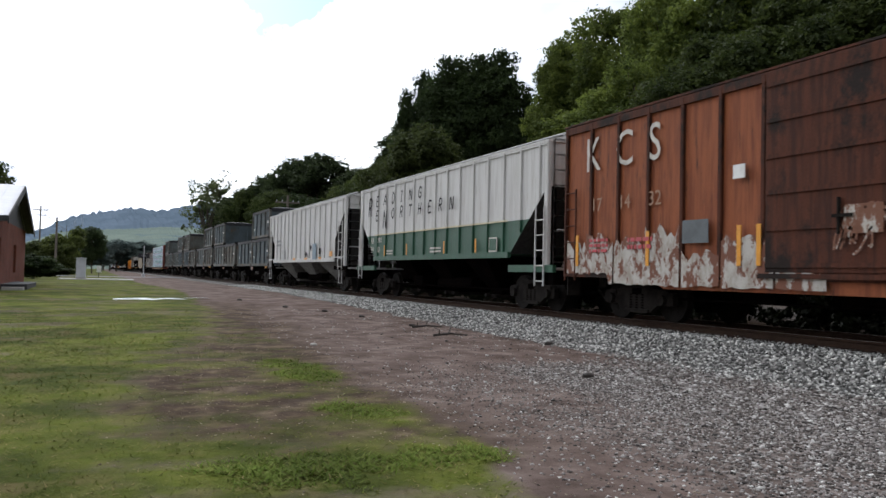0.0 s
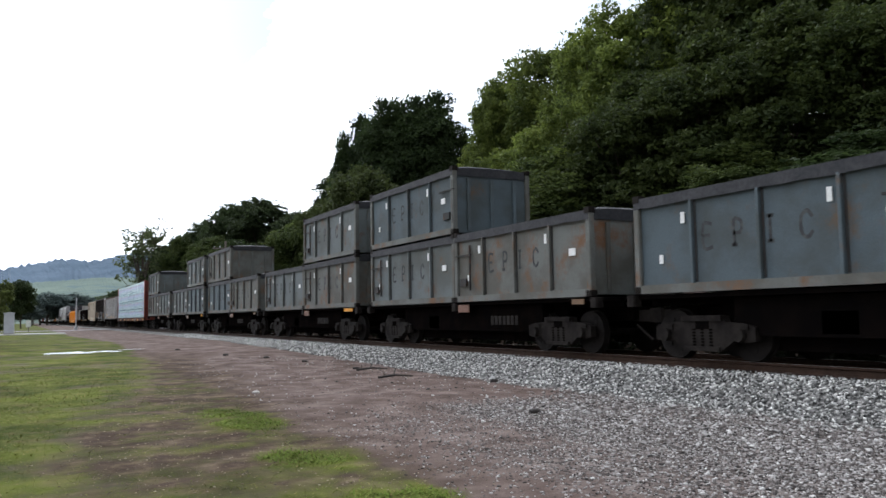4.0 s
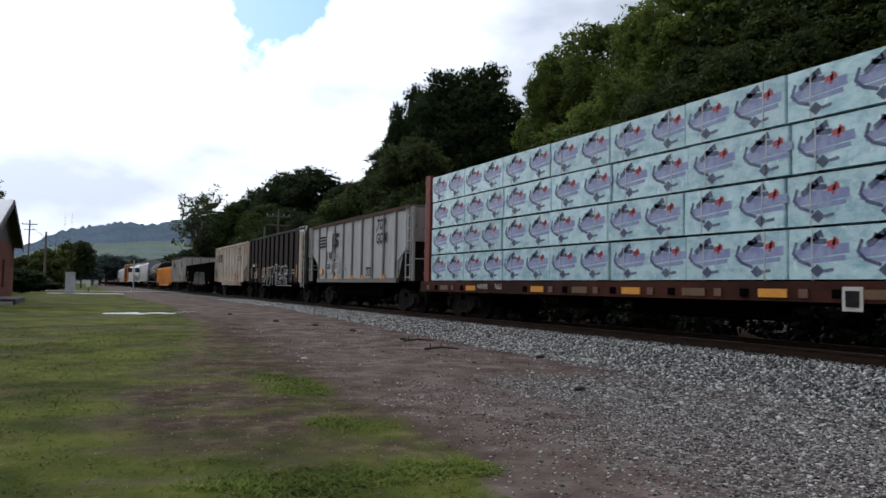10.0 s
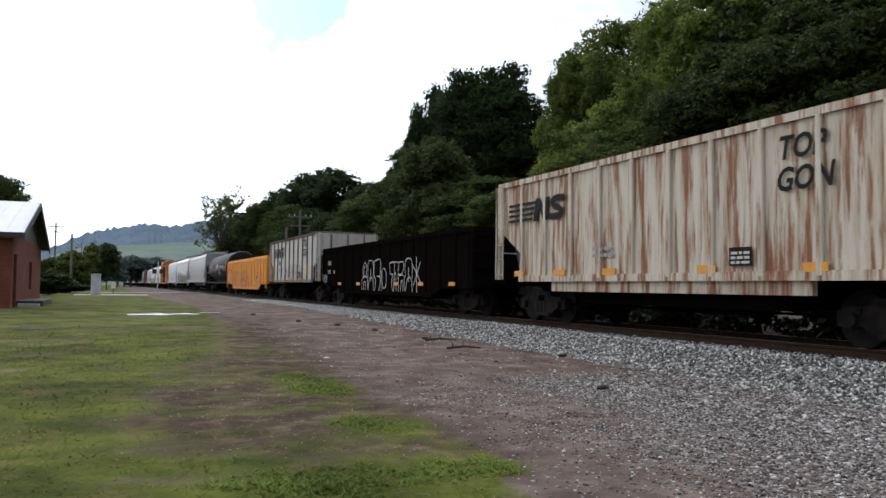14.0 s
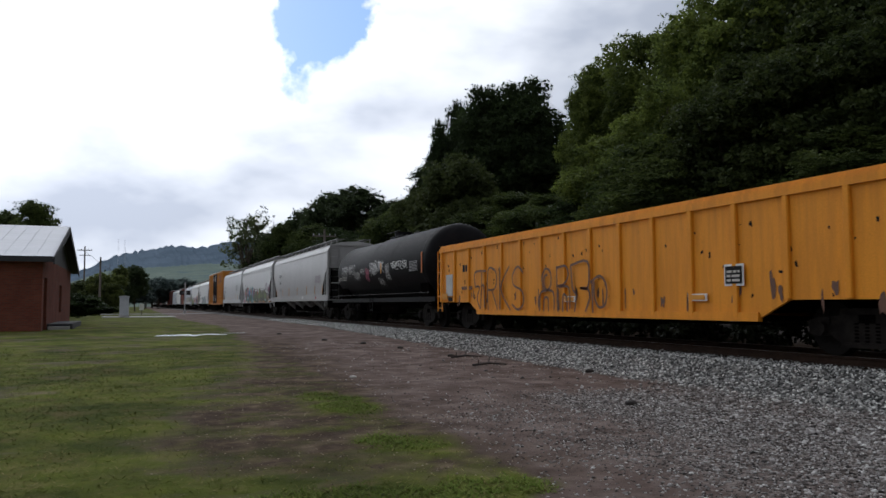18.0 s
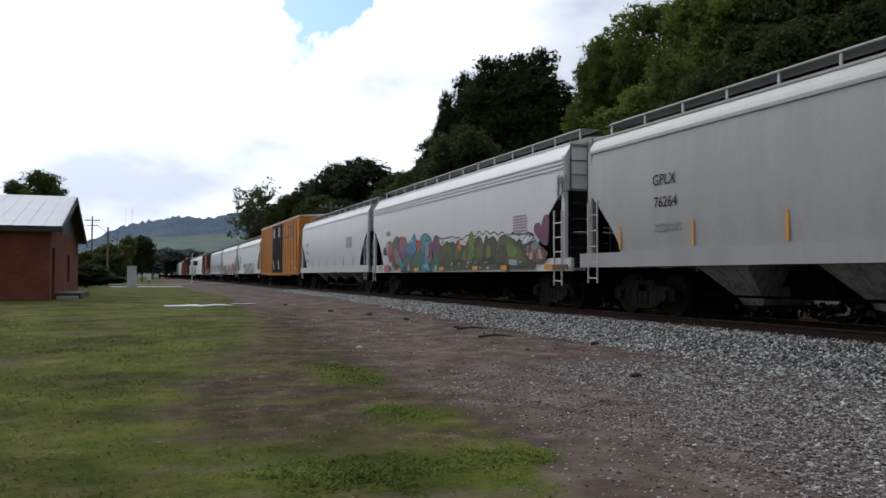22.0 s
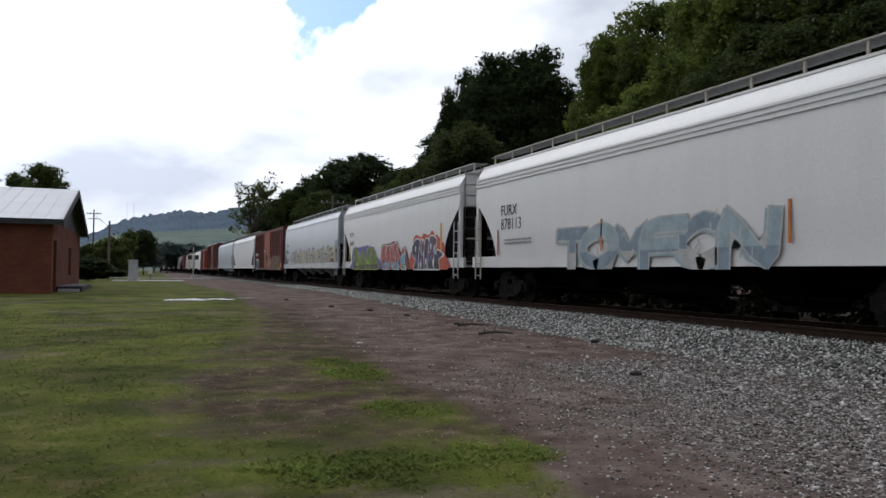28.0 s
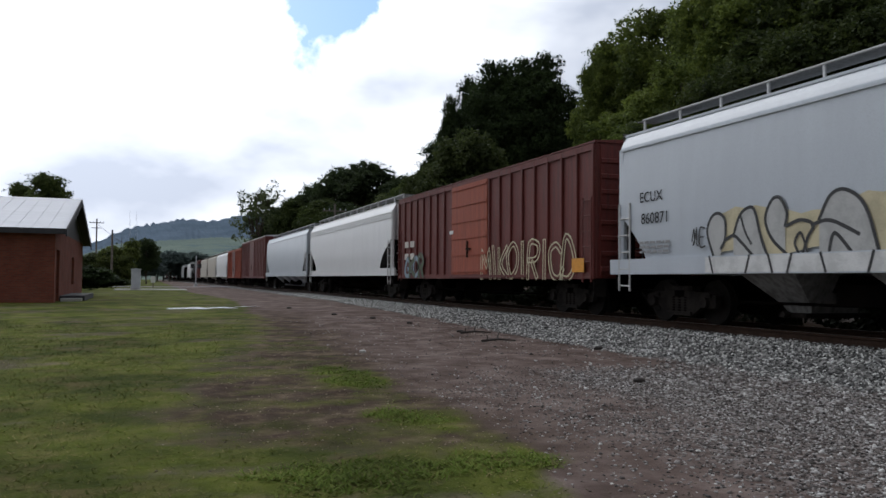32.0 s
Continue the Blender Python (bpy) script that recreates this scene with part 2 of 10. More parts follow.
M_GREEN = surface("green_hopper_paint", (0.020, 0.085, 0.048), (0.015, 0.064, 0.037), 0.5, 0, 0.8, V, spots=(0.05, 0.075, 0.055), spot_scale=1.5, spot_stretch=V)
M_BLACK = surface("black_brown_car_paint", (0.007, 0.005, 0.0048), (0.005, 0.0038, 0.0035), 0.65, 0, 0.8, V, spots=(0.022, 0.013, 0.010), spot_scale=1.5, spot_stretch=V, spot_lo=0.6, spot_hi=0.8, spec=0.0)
M_BROWNBLACK = surface("brown_black_car_paint", (0.030, 0.0190, 0.0160), (0.020, 0.0130, 0.0115), 0.65, 0, 0.8, V, spots=(0.035, 0.018, 0.012), spot_scale=1.5, spot_stretch=V, spot_lo=0.55, spot_hi=0.8, spec=0.06)
M_TANK = surface("black_tank_paint", (0.007, 0.007, 0.008), (0.011, 0.010, 0.011), 0.55, 0, 0.6, (3, 0.7, 3), spots=(0.02, 0.019, 0.018), spot_scale=1.2, bump=0.05, spec=0.06)
M_YELLOW = surface("yellow_gondola_paint", (0.78, 0.295, 0.016), (0.64, 0.235, 0.015), 0.6, 0, 0.8, V, spec=0.25, spots=(0.24, 0.085, 0.018), spot_scale=3.5, spot_lo=0.64, spot_hi=0.74)
M_AMBER = surface("amber_boxcar_paint", (0.57, 0.235, 0.036), (0.46, 0.18, 0.030), 0.6, 0, 0.6, V, spec=0.25, spots=(0.26, 0.10, 0.03), spot_scale=1.5, spot_stretch=V, spot_lo=0.6, spot_hi=0.78)
M_DOOR = surface("black_door_paint", (0.006, 0.006, 0.008), (0.010, 0.010, 0.013), 0.5, 0, 2.0, spec=0.06)
M_CONTAINER = surface("weathered_grey_steel", (0.128, 0.146, 0.150), (0.082, 0.088, 0.080), 0.75, 0, 0.55, (1, 1, 1.3), lo=0.38, hi=0.66, spots=(0.120, 0.066, 0.034), spot_scale=1.0, spot_lo=0.52, spot_hi=0.74, vary=0.07, spec=0.25, apart=True)
M_CONTAINER_BROWN = surface("rust_tinged_grey_steel", (0.126, 0.132, 0.124), (0.084, 0.080, 0.068), 0.75, 0, 0.7, (1, 1, 1.3), lo=0.38, hi=0.62, spots=(0.130, 0.066, 0.032), spot_scale=1.1, spot_lo=0.50, spot_hi=0.72, vary=0.07, spec=0.25, apart=True)
M_CONTAINER_BLUE = surface("slate_blue_steel", (0.082, 0.108, 0.124), (0.056, 0.066, 0.066), 0.75, 0, 0.55, (1, 1, 1.3), lo=0.38, hi=0.66, spots=(0.105, 0.066, 0.038), spot_scale=1.0, spot_lo=0.55, spot_hi=0.76, vary=0.07, spec=0.25, apart=True)
M_CONTAINER_RIB = surface("dark_container_edge", (0.040, 0.041, 0.041), (0.028, 0.024, 0.022), 0.8, 0, 1.5, V, spots=(0.11, 0.045, 0.02), spot_scale=2.0, spot_lo=0.5, spot_hi=0.7, spec=0.2)
M_TARP = surface("dark_tarpaulin", (0.016, 0.017, 0.021), (0.030, 0.030, 0.034), 0.85, 0, 2.5, (1, 1, 1), bump=0.5, fine=14.0)
M_DECK = surface("red_brown_flatcar_paint", (0.20, 0.035, 0.020), (0.12, 0.026, 0.018), 0.7, 0, 1.5, (2, 2, 2), spots=(0.05, 0.03, 0.025), spot_scale=2.0)
# blacker than any steel: the shade under the cars is in this colour
M_UNDER = surface("shade_black_underframe", (0.0035, 0.003, 0.003), (0.006, 0.0045, 0.004), 0.95, 0, 2.0, spec=0.0)
M_STEEL = surface("dusty_cast_steel", (0.019, 0.016, 0.014), (0.008, 0.0065, 0.006), 0.85, 0.0, 3.0, spec=0.08)
M_WHEEL = surface("wheel_steel", (0.012, 0.010, 0.009), (0.006, 0.005, 0.0045), 0.8, 0.0, 4.0, spec=0.1)
M_RAIL = surface("rusty_rail_steel", (0.042, 0.024, 0.016), (0.028, 0.016, 0.011), 0.85, 0.0, 5.0, spec=0.15)
M_RAILTOP = surface("polished_rail_head", (0.35, 0.33, 0.32), (0.25, 0.23, 0.22), 0.3, 1.0, 5.0, bump=0)
M_TIE = surface("creosoted_wood_tie", (0.030, 0.021, 0.016), (0.019, 0.014, 0.011), 0.9, 0, 2.0, (1, 8, 1))
M_LETTER_W = surface("white_lettering", (0.56, 0.53, 0.48), (0.42, 0.39, 0.35), 0.7, 0, 3.0, bump=0)
M_LETTER_B = surface("black_lettering", (0.014, 0.014, 0.015), (0.024, 0.023, 0.023), 0.8, 0, 3.0, bump=0, spec=0.1)
# darker copy of the deck's red-brown, with rust-coloured spots
M_SILL = surface("dark_red_brown_sill", (0.065, 0.022, 0.014), (0.028, 0.012, 0.009), 0.85, 0, 1.5, (1, 0.4, 1), spots=(0.12, 0.045, 0.02), spot_scale=2.0, spec=0.1)
M_TOPRAIL = surface("rust_brown_top_rail", (0.085, 0.048, 0.034), (0.045, 0.028, 0.022), 0.85, 0, 1.5, (1, 0.4, 1), spots=(0.16, 0.12, 0.09), spot_scale=2.0, spec=0.15)
M_DUSTRAIL = surface("dusty_dark_rail", (0.046, 0.043, 0.042), (0.030, 0.028, 0.027), 0.85, 0, 1.5, (1, 0.4, 1), spec=0.15)
M_CLEANGONDOLA = surface("grey_white_paint", (0.51, 0.49, 0.455), (0.41, 0.39, 0.36), 0.65, 0, 0.9, V, spots=(0.20, 0.12, 0.07), spot_scale=1.8, spot_stretch=V, spot_lo=0.63, spot_hi=0.75)
M_DIRTYRIB = surface("grimy_post_paint", (0.200, 0.180, 0.160), (0.125, 0.105, 0.090), 0.75, 0, 1.2, (1, 1, 0.6), spots=(0.10, 0.055, 0.03), spot_scale=2.0, spot_lo=0.55, spot_hi=0.7, spec=0.2)
M_FADED = surface("worn_dark_mark", (0.045, 0.047, 0.050), (0.085, 0.088, 0.088), 0.8, 0, 5.0, bump=0, spec=0.1)
M_LETTER_G = surface("faded_grey_lettering", (0.26, 0.26, 0.265), (0.34, 0.34, 0.34), 0.8, 0, 3.0, bump=0)
# dirty slope sheets, darkened further for the shade under the overhang
M_SLOPE_SHADE = surface("shaded_slope_sheet", (0.050, 0.048, 0.048), (0.030, 0.028, 0.028), 0.85, 0, 1.5, V, spec=0.2)
# dirty chutes and bays, with the shade below the cars in their greys
M_CHUTE = surface("dusty_shaded_chute", (0.21, 0.205, 0.20), (0.11, 0.106, 0.10), 0.8, 0, 1.2, V, spots=(0.06, 0.05, 0.045), spot_scale=1.5, spec=0.25)
M_BAY = surface("grimy_shaded_bay", (0.24, 0.235, 0.23), (0.12, 0.115, 0.11), 0.8, 0, 1.2, V, spec=0.25)
M_SIGN = surface("white_placard", (0.75, 0.75, 0.74), (0.62, 0.62, 0.60), 0.6, 0, 4.0, bump=0)
M_REFLECT = surface("yellow_reflector", (0.70, 0.30, 0.015), (0.60, 0.25, 0.015), 0.4, 0, 8.0, bump=0)
M_RAILING = surface("pale_galvanised_rail", (0.52, 0.52, 0.52), (0.40, 0.39, 0.38), 0.5, 0.2, 4.0, bump=0)
M_GRATE = surface("galvanised_grating", (0.22, 0.22, 0.215), (0.16, 0.155, 0.15), 0.6, 0.4, 12.0)
M_WRAP = surface("white_lumber_wrap", (0.52, 0.72, 0.75), (0.29, 0.49, 0.56), 0.25, 0, 2.6, (1, 1, 1.8), lo=0.40, hi=0.68, bump=0.8, fine=6.0, vary=0.08, spots=(0.72, 0.84, 0.85), spot_scale=3.5, spot_stretch=(1, 2.2, 1), spot_lo=0.58, spot_hi=0.70, apart=True)
M_BLUE = surface("blue_print", (0.22, 0.25, 0.46), (0.33, 0.37, 0.54), 0.5, 0, 4.0, bump=0)
M_INK = surface("dark_blue_print", (0.035, 0.050, 0.110), (0.12, 0.15, 0.24), 0.5, 0, 4.0, bump=0)
M_PRINT_RED = surface("red_print", (0.45, 0.05, 0.06), (0.40, 0.06, 0.07), 0.5, 0, 4.0, bump=0)
M_PEEL = surface("peeled_silver_paint", (0.47, 0.445, 0.41), (0.29, 0.25, 0.205), 0.7, 0, 3.0, (1, 1.4, 0.8), spots=(0.14, 0.046, 0.021), spot_scale=2.9, spot_stretch=(1, 1, 0.7), spot_lo=0.495, spot_hi=0.535, bump=0.1)
M_ROOFMETAL = surface("pale_metal_roof", (0.40, 0.42, 0.475), (0.34, 0.36, 0.41), 0.55, 0.1, 0.8, (0.3, 6, 1), bump=0.05)
M_DARKTRIM = surface("dark_gable_boards", (0.030, 0.030, 0.036), (0.040, 0.040, 0.046), 0.8, 0, 2.0)
M_CONCRETE = surface("pale_concrete", (0.42, 0.41, 0.40), (0.34, 0.33, 0.32), 0.85, 0, 1.5)
M_ROAD = surface("worn_asphalt", (0.19, 0.185, 0.19), (0.15, 0.145, 0.15), 0.85, 0, 0.6)
M_CABINET = surface("pale_grey_cabinet", (0.50, 0.52, 0.55), (0.44, 0.46, 0.49), 0.5, 0, 2.0)
M_POLE = surface("weathered_pole", (0.16, 0.135, 0.115), (0.11, 0.09, 0.08), 0.9, 0, 3.0, (6, 6, 0.5))
M_WIRE = surface("black_wire", (0.03, 0.03, 0.03), None, 0.6, 0, 3.0, bump=0)
M_BARK = surface("bark", (0.085, 0.065, 0.05), (0.055, 0.042, 0.034), 0.95, 0, 4.0, (4, 4, 0.7), bump=0.6)
M_DEBRIS = surface("dark_debris", (0.035, 0.030, 0.028), (0.05, 0.04, 0.035), 0.9, 0, 9.0)
M_PALESTONE = surface("pale_stone", (0.62, 0.60, 0.57), (0.5, 0.48, 0.46), 0.8, 0, 9.0)
M_LEAF = leafy("leaves_green", (0.175, 0.215, 0.042), (0.046, 0.070, 0.022))
# near-black: the shade below the train is put into these leaves
M_LEAF_UNDER_SHADE = leafy("leaves_shade_blackened", (0.018, 0.024, 0.010), (0.007, 0.010, 0.005))
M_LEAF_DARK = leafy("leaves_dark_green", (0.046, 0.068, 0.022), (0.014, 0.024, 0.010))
# darker copy of the green leaves: the deep wood's shade is in this colour
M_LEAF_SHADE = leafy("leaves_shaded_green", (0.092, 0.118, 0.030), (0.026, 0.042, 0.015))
M_LEAF_ROAD = leafy("leaves_dusty_green", (0.135, 0.160, 0.040), (0.050, 0.068, 0.024))
# greyed a little for the haze over the farther trees
M_LEAF_MID = leafy("leaves_grey_green", (0.066, 0.090, 0.036), (0.024, 0.038, 0.018))
M_LEAF_OLIVE = leafy("leaves_olive", (0.074, 0.092, 0.028), (0.028, 0.040, 0.014))
M_LEAF_PALE = leafy("leaves_pale", (0.155, 0.185, 0.080), (0.065, 0.088, 0.038))
# haze of the distance is mixed into this blue-green leaf colour
M_LEAF_HAZE = leafy("leaves_haze_tinted", (0.115, 0.150, 0.135), (0.070, 0.095, 0.095))
M_SPRAY = {}
for key, c in dict(teal=(0.035, 0.29, 0.32), pink=(0.48, 0.10, 0.17), purple=(0.11, 0.05, 0.12), red=(0.50, 0.065, 0.03), blue=(0.17, 0.36, 0.52), orange=(0.55, 0.17, 0.03),
                   green=(0.13, 0.20, 0.025), olive=(0.10, 0.105, 0.028), moss=(0.055, 0.070, 0.024), violet=(0.13, 0.10, 0.33), silver=(0.46, 0.46, 0.45), cream=(0.58, 0.51, 0.33), black=(0.02, 0.02, 0.022),
                   lime=(0.36, 0.46, 0.05), worn=(0.44, 0.41, 0.35), rust=(0.13, 0.055, 0.03), white=(0.68, 0.68, 0.67), navy=(0.035, 0.035, 0.08), slate=(0.20, 0.27, 0.33), haze=(0.31, 0.40, 0.44), brick=(0.27, 0.07, 0.035), soot=(0.13, 0.065, 0.022), faint=(0.33, 0.19, 0.115), dusk=(0.10, 0.115, 0.125), lilac=(0.35, 0.28, 0.33), azure=(0.07, 0.16, 0.40), deep=(0.015, 0.13, 0.15), plum=(0.17, 0.035, 0.09), coral=(0.42, 0.085, 0.07), fern=(0.045, 0.12, 0.065)).items():
    M_SPRAY[key] = surface("spray_" + key, c, tuple(v * 0.75 for v in c), 0.6, 0, 2.5, bump=0)
M_SPRAY["worn"] = surface("spray_worn", (0.50, 0.47, 0.42), (0.34, 0.30, 0.25), 0.7, 0, 3.0, spots=(0.15, 0.055, 0.025), spot_scale=3.6, spot_stretch=(1, 1, 0.6), spot_lo=0.44, spot_hi=0.52, bump=0)

# ---------------------------------------------------------------- mesh helpers
def mesh(name, verts, faces, mats=None, smooth=False):
    me = bpy.data.meshes.new(name)
    me.from_pydata([tuple(v) for v in verts], [], faces)
    for m in mats or []:
        me.materials.append(m)
    if smooth:
        me.polygons.foreach_set("use_smooth", [True] * len(me.polygons))
    me.update()
    return me


class Shape:
    """Collects boxes, prisms and tubes into one mesh."""

    def __init__(self):
        self.v, self.f = [], []

    def add(self, verts, faces):
        n = len(self.v)
        self.v += [tuple(p) for p in verts]
        self.f += [tuple(i + n for i in q) for q in faces]
        return self

    def box(self, x0, x1, y0, y1, z0, z1, ch=0.0):
        """A box; ch cuts its long upright edges."""
        if ch:
            ring = [(x0 + ch, y0), (x1 - ch, y0), (x1, y0 + ch), (x1, y1 - ch), (x1 - ch, y1), (x0 + ch, y1), (x0, y1 - ch), (x0, y0 + ch)]
            n = 8
            return self.add([(x, y, z) for z in (z0, z1) for x, y in ring], [tuple(reversed(range(n))), tuple(range(n, 2 * n))] + [(i, (i + 1) % n, n + (i + 1) % n, n + i) for i in range(n)])
        return self.add([(x, y, z) for z in (z0, z1) for x, y in ((x0, y0), (x1, y0), (x1, y1), (x0, y1))], [(3, 2, 1, 0), (4, 5, 6, 7), (0, 1, 5, 4), (1, 2, 6, 5), (2, 3, 7, 6), (3, 0, 4, 7)])

    def plate(self, pts, x0, x1):
        """A polygon of (y, z) points with thickness in x."""
        n = len(pts)
        return self.add([(x, y, z) for x in (x0, x1) for y, z in pts], [tuple(reversed(range(n))), tuple(range(n, 2 * n))] + [(i, (i + 1) % n, n + (i + 1) % n, n + i) for i in range(n)])

    def prism(self, pts, y0, y1):
        """A polygon of (x, z) points drawn out along y."""
        n = len(pts)
        return self.add([(x, y, z) for y in (y0, y1) for x, z in pts], [tuple(range(n)), tuple(reversed(range(n, 2 * n)))] + [((i + 1) % n, i, n + i, n + (i + 1) % n) for i in range(n)])

    def tube(self, a, b, r0, r1=None, n=8, cap=True):
        a, b = Vector(a), Vector(b)
        r1 = r0 if r1 is None else r1
        d = (b - a).normalized()
        u = d.orthogonal().normalized()
        w = d.cross(u)
        ring = [(math.cos(2 * math.pi * i / n), math.sin(2 * math.pi * i / n)) for i in range(n)]
        vs = [a + (u * c + w * s) * r0 for c, s in ring] + [b + (u * c + w * s) * r1 for c, s in ring]
        fs = [(i, (i + 1) % n, n + (i + 1) % n, n + i) for i in range(n)]
        if cap:
            fs += [tuple(reversed(range(n))), tuple(range(n, 2 * n))]
        return self.add(vs, fs)

    def done(self, name, *mats, smooth=False):
        return mesh(name, self.v, self.f, list(mats), smooth)


def part(name, me, parent, label="", at=None):
    """One mesh object under a thing or under a part."""
    ob = new(name, me)
    ob.parent = parent
    if at is not None:
        ob.matrix_local = at if isinstance(at, Matrix) else Matrix.Translation(at)
    if label:
        tagged(ob, label)
    return ob


def thing(name, label, category, at=(0, 0, 0), group="", kind="", me=None):
    ob = new(name, me)
    ob.matrix_world = at if isinstance(at, Matrix) else Matrix.Translation(at)
    return tagged(ob, label, category, group, kind)


def smooth01(a, b, x):
    t = np.clip((np.asarray(x, float) - a) / (b - a), 0, 1)
    return t * t * (3 - 2 * t)


def fbm(x, y, f, seed=0.0, octaves=4):
    """Smooth noise from -1 to 1 over arrays, by summed sines with turned axes."""
    x, y = np.asarray(x, float) * f, np.asarray(y, float) * f
    out, amp, tot = 0.0, 1.0, 0.0
    for k in range(octaves):
        a = 1.9 * k + seed
        u = x * math.cos(a) - y * math.sin(a) + 3.1 * seed
        v = x * math.sin(a) + y * math.cos(a) - 1.7 * seed
        out = out + amp * (np.sin(u + 1.3 * np.sin(0.7 * v + k)) * np.cos(v * 1.1 + 1.1 * np.sin(0.8 * u + 2 * k)))
        tot += amp
        x, y, amp = x * 2.03, y * 2.03, amp * 0.55
    return out / tot


# ---------------------------------------------------------------- ground
TRACK_X, RAIL_Z = 11.85, 0.62


def lawn_z(y):
    return 0.38 * smooth01(8, 46, y)


def ground_z(x, y):
    x, y = np.asarray(x, float), np.asarray(y, float)
    g = lawn_z(y) + 0.02 * fbm(x, y, 1.3, 2.0)
    bed = smooth01(9.15, 10.35, x) * (1 - smooth01(13.4, 14.6, x))
    z = g * (1 - bed) + (0.455 + 0.006 * fbm(x, y, 6, 1)) * bed
    wood = smooth01(17, 62, x) * (1 - smooth01(240, 420, y)) * (1 - smooth01(120, 700, -y)) * (1 - smooth01(150, 400, x))
    return z + 17.0 * wood


def tufts(x, y):
    """Tufts of fresh grass beside the lane, from 0 to 1."""
    wob = 0.55 * fbm(x, y, 0.9, 4) + 0.3 * fbm(x, y, 2.6, 7)
    fine = fbm(x, y, 4.2, 13)
    streak = fbm(x * 0.45, y, 2.3, 3) + 0.5 * fbm(x, y, 5.5, 17)
    mound = np.exp(-(((x - 2.9) / 0.6) ** 2 + ((y - 12.0) / 1.7) ** 2)) + np.exp(-(((x - 2.72) / 0.5) ** 2 + ((y - 8.4) / 0.8) ** 2)) + 0.9 * np.exp(-(((x - 1.9) / 1.3) ** 2 + ((y - 6.2) / 0.7) ** 2)) + 0.7 * np.exp(-(((x - 3.1) / 0.3) ** 2 + ((y - 6.3) / 0.5) ** 2))
    return 0.9 * smooth01(0.15, 0.85, mound * (0.8 + 0.5 * fine + 0.4 * streak) + 0.25 * wob + 0.1 * fine)


def zones(x, y):
    """Grass, bare soil, loose gravel and ballast, each from 0 to 1."""
    x, y = np.asarray(x, float), np.asarray(y, float)
    wob = 0.55 * fbm(x, y, 0.9, 4) + 0.3 * fbm(x, y, 2.6, 7)
    fine = fbm(x, y, 4.2, 13)
    edge = np.interp(y, (4, 5.3, 6.9, 10.5, 14, 19, 32, 46, 65, 300), (2.7, 2.8, 3.35, 3.45, 3.75, 3.75, 3.85, 4.3, 3.4, 4.5)) + 0.22 * wob + 0.12 * fine
    lane = smooth01(edge - 0.2, edge + 0.25, x)
    worn_from = np.interp(y, (5, 6.6, 7.4, 9.7, 12, 15, 21, 30, 36, 60), (9, 3.2, 0.7, 0.15, 0.8, 1.5, 2.6, 3.5, 4.5, 9)) + 0.9 * wob + 0.5 * fine
    worn = smooth01(worn_from - 0.6, worn_from + 0.6, x)
    streak = fbm(x * 0.45, y, 2.3, 3) + 0.5 * fbm(x, y, 5.5, 17)
    front = smooth01(-0.5, 1.5, x) * (1 - smooth01(6.4, 7.4, y))
    bare = worn * (0.50 + 0.46 * smooth01(-0.42, 0.38, streak)) + front * (1 - worn) * 0.62 * smooth01(-0.4, 0.3, streak) + (1 - worn) * 0.55 * smooth01(0.02, 0.55, fbm(x * 0.6, y, 1.1, 11) + 0.35 * fine)
    grass = np.clip((1 - lane) * (1 - bare) + tufts(x, y) * (x < 3.75), 0, 1)
    ballast = smooth01(8.95, 9.5, x + 0.35 * wob) * (1 - smooth01(20, 23, x))
    near = 1 - smooth01(10.8, 13.0, y + 0.5 * wob)
    grey = smooth01(5.5, 6.5, x + 0.5 * wob) * near * (1 - 0.45 * smooth01(7.8, 8.2, x) * (1 - smooth01(8.7, 9.0, x)))
    gravel = np.clip(0.85 * grey + (0.22 + 0.4 * (1 - smooth01(6.0, 9.0, y + wob))) * smooth01(3.6, 5.0, x + 0.4 * wob) * near, 0, 1) * lane * (1 - ballast)
    return grass * (x < 9) + 0.35 * smooth01(28, 34, x), lane, gravel, ballast, worn * (1 - lane)


def soil(x, y):
    """Dark soil: the worn strip beside the lane, and the oiled bed between the rails, carried on past them as painted
    train shade.
    """
    strip = np.exp(-(((x - np.interp(y, (5, 10, 14, 22, 40), (2.6, 2.4, 3.0, 4.0, 4.6))) / 1.1) ** 2)) * smooth01(5.5, 7, y) * (1 - smooth01(24, 40, y))
    oiled_shade = smooth01(10.35, 10.8, x) * (1 - smooth01(20, 23, x))
    return np.clip(np.maximum(strip * (0.75 + 0.5 * fbm(x, y, 1.6, 6)), oiled_shade), 0, 1)


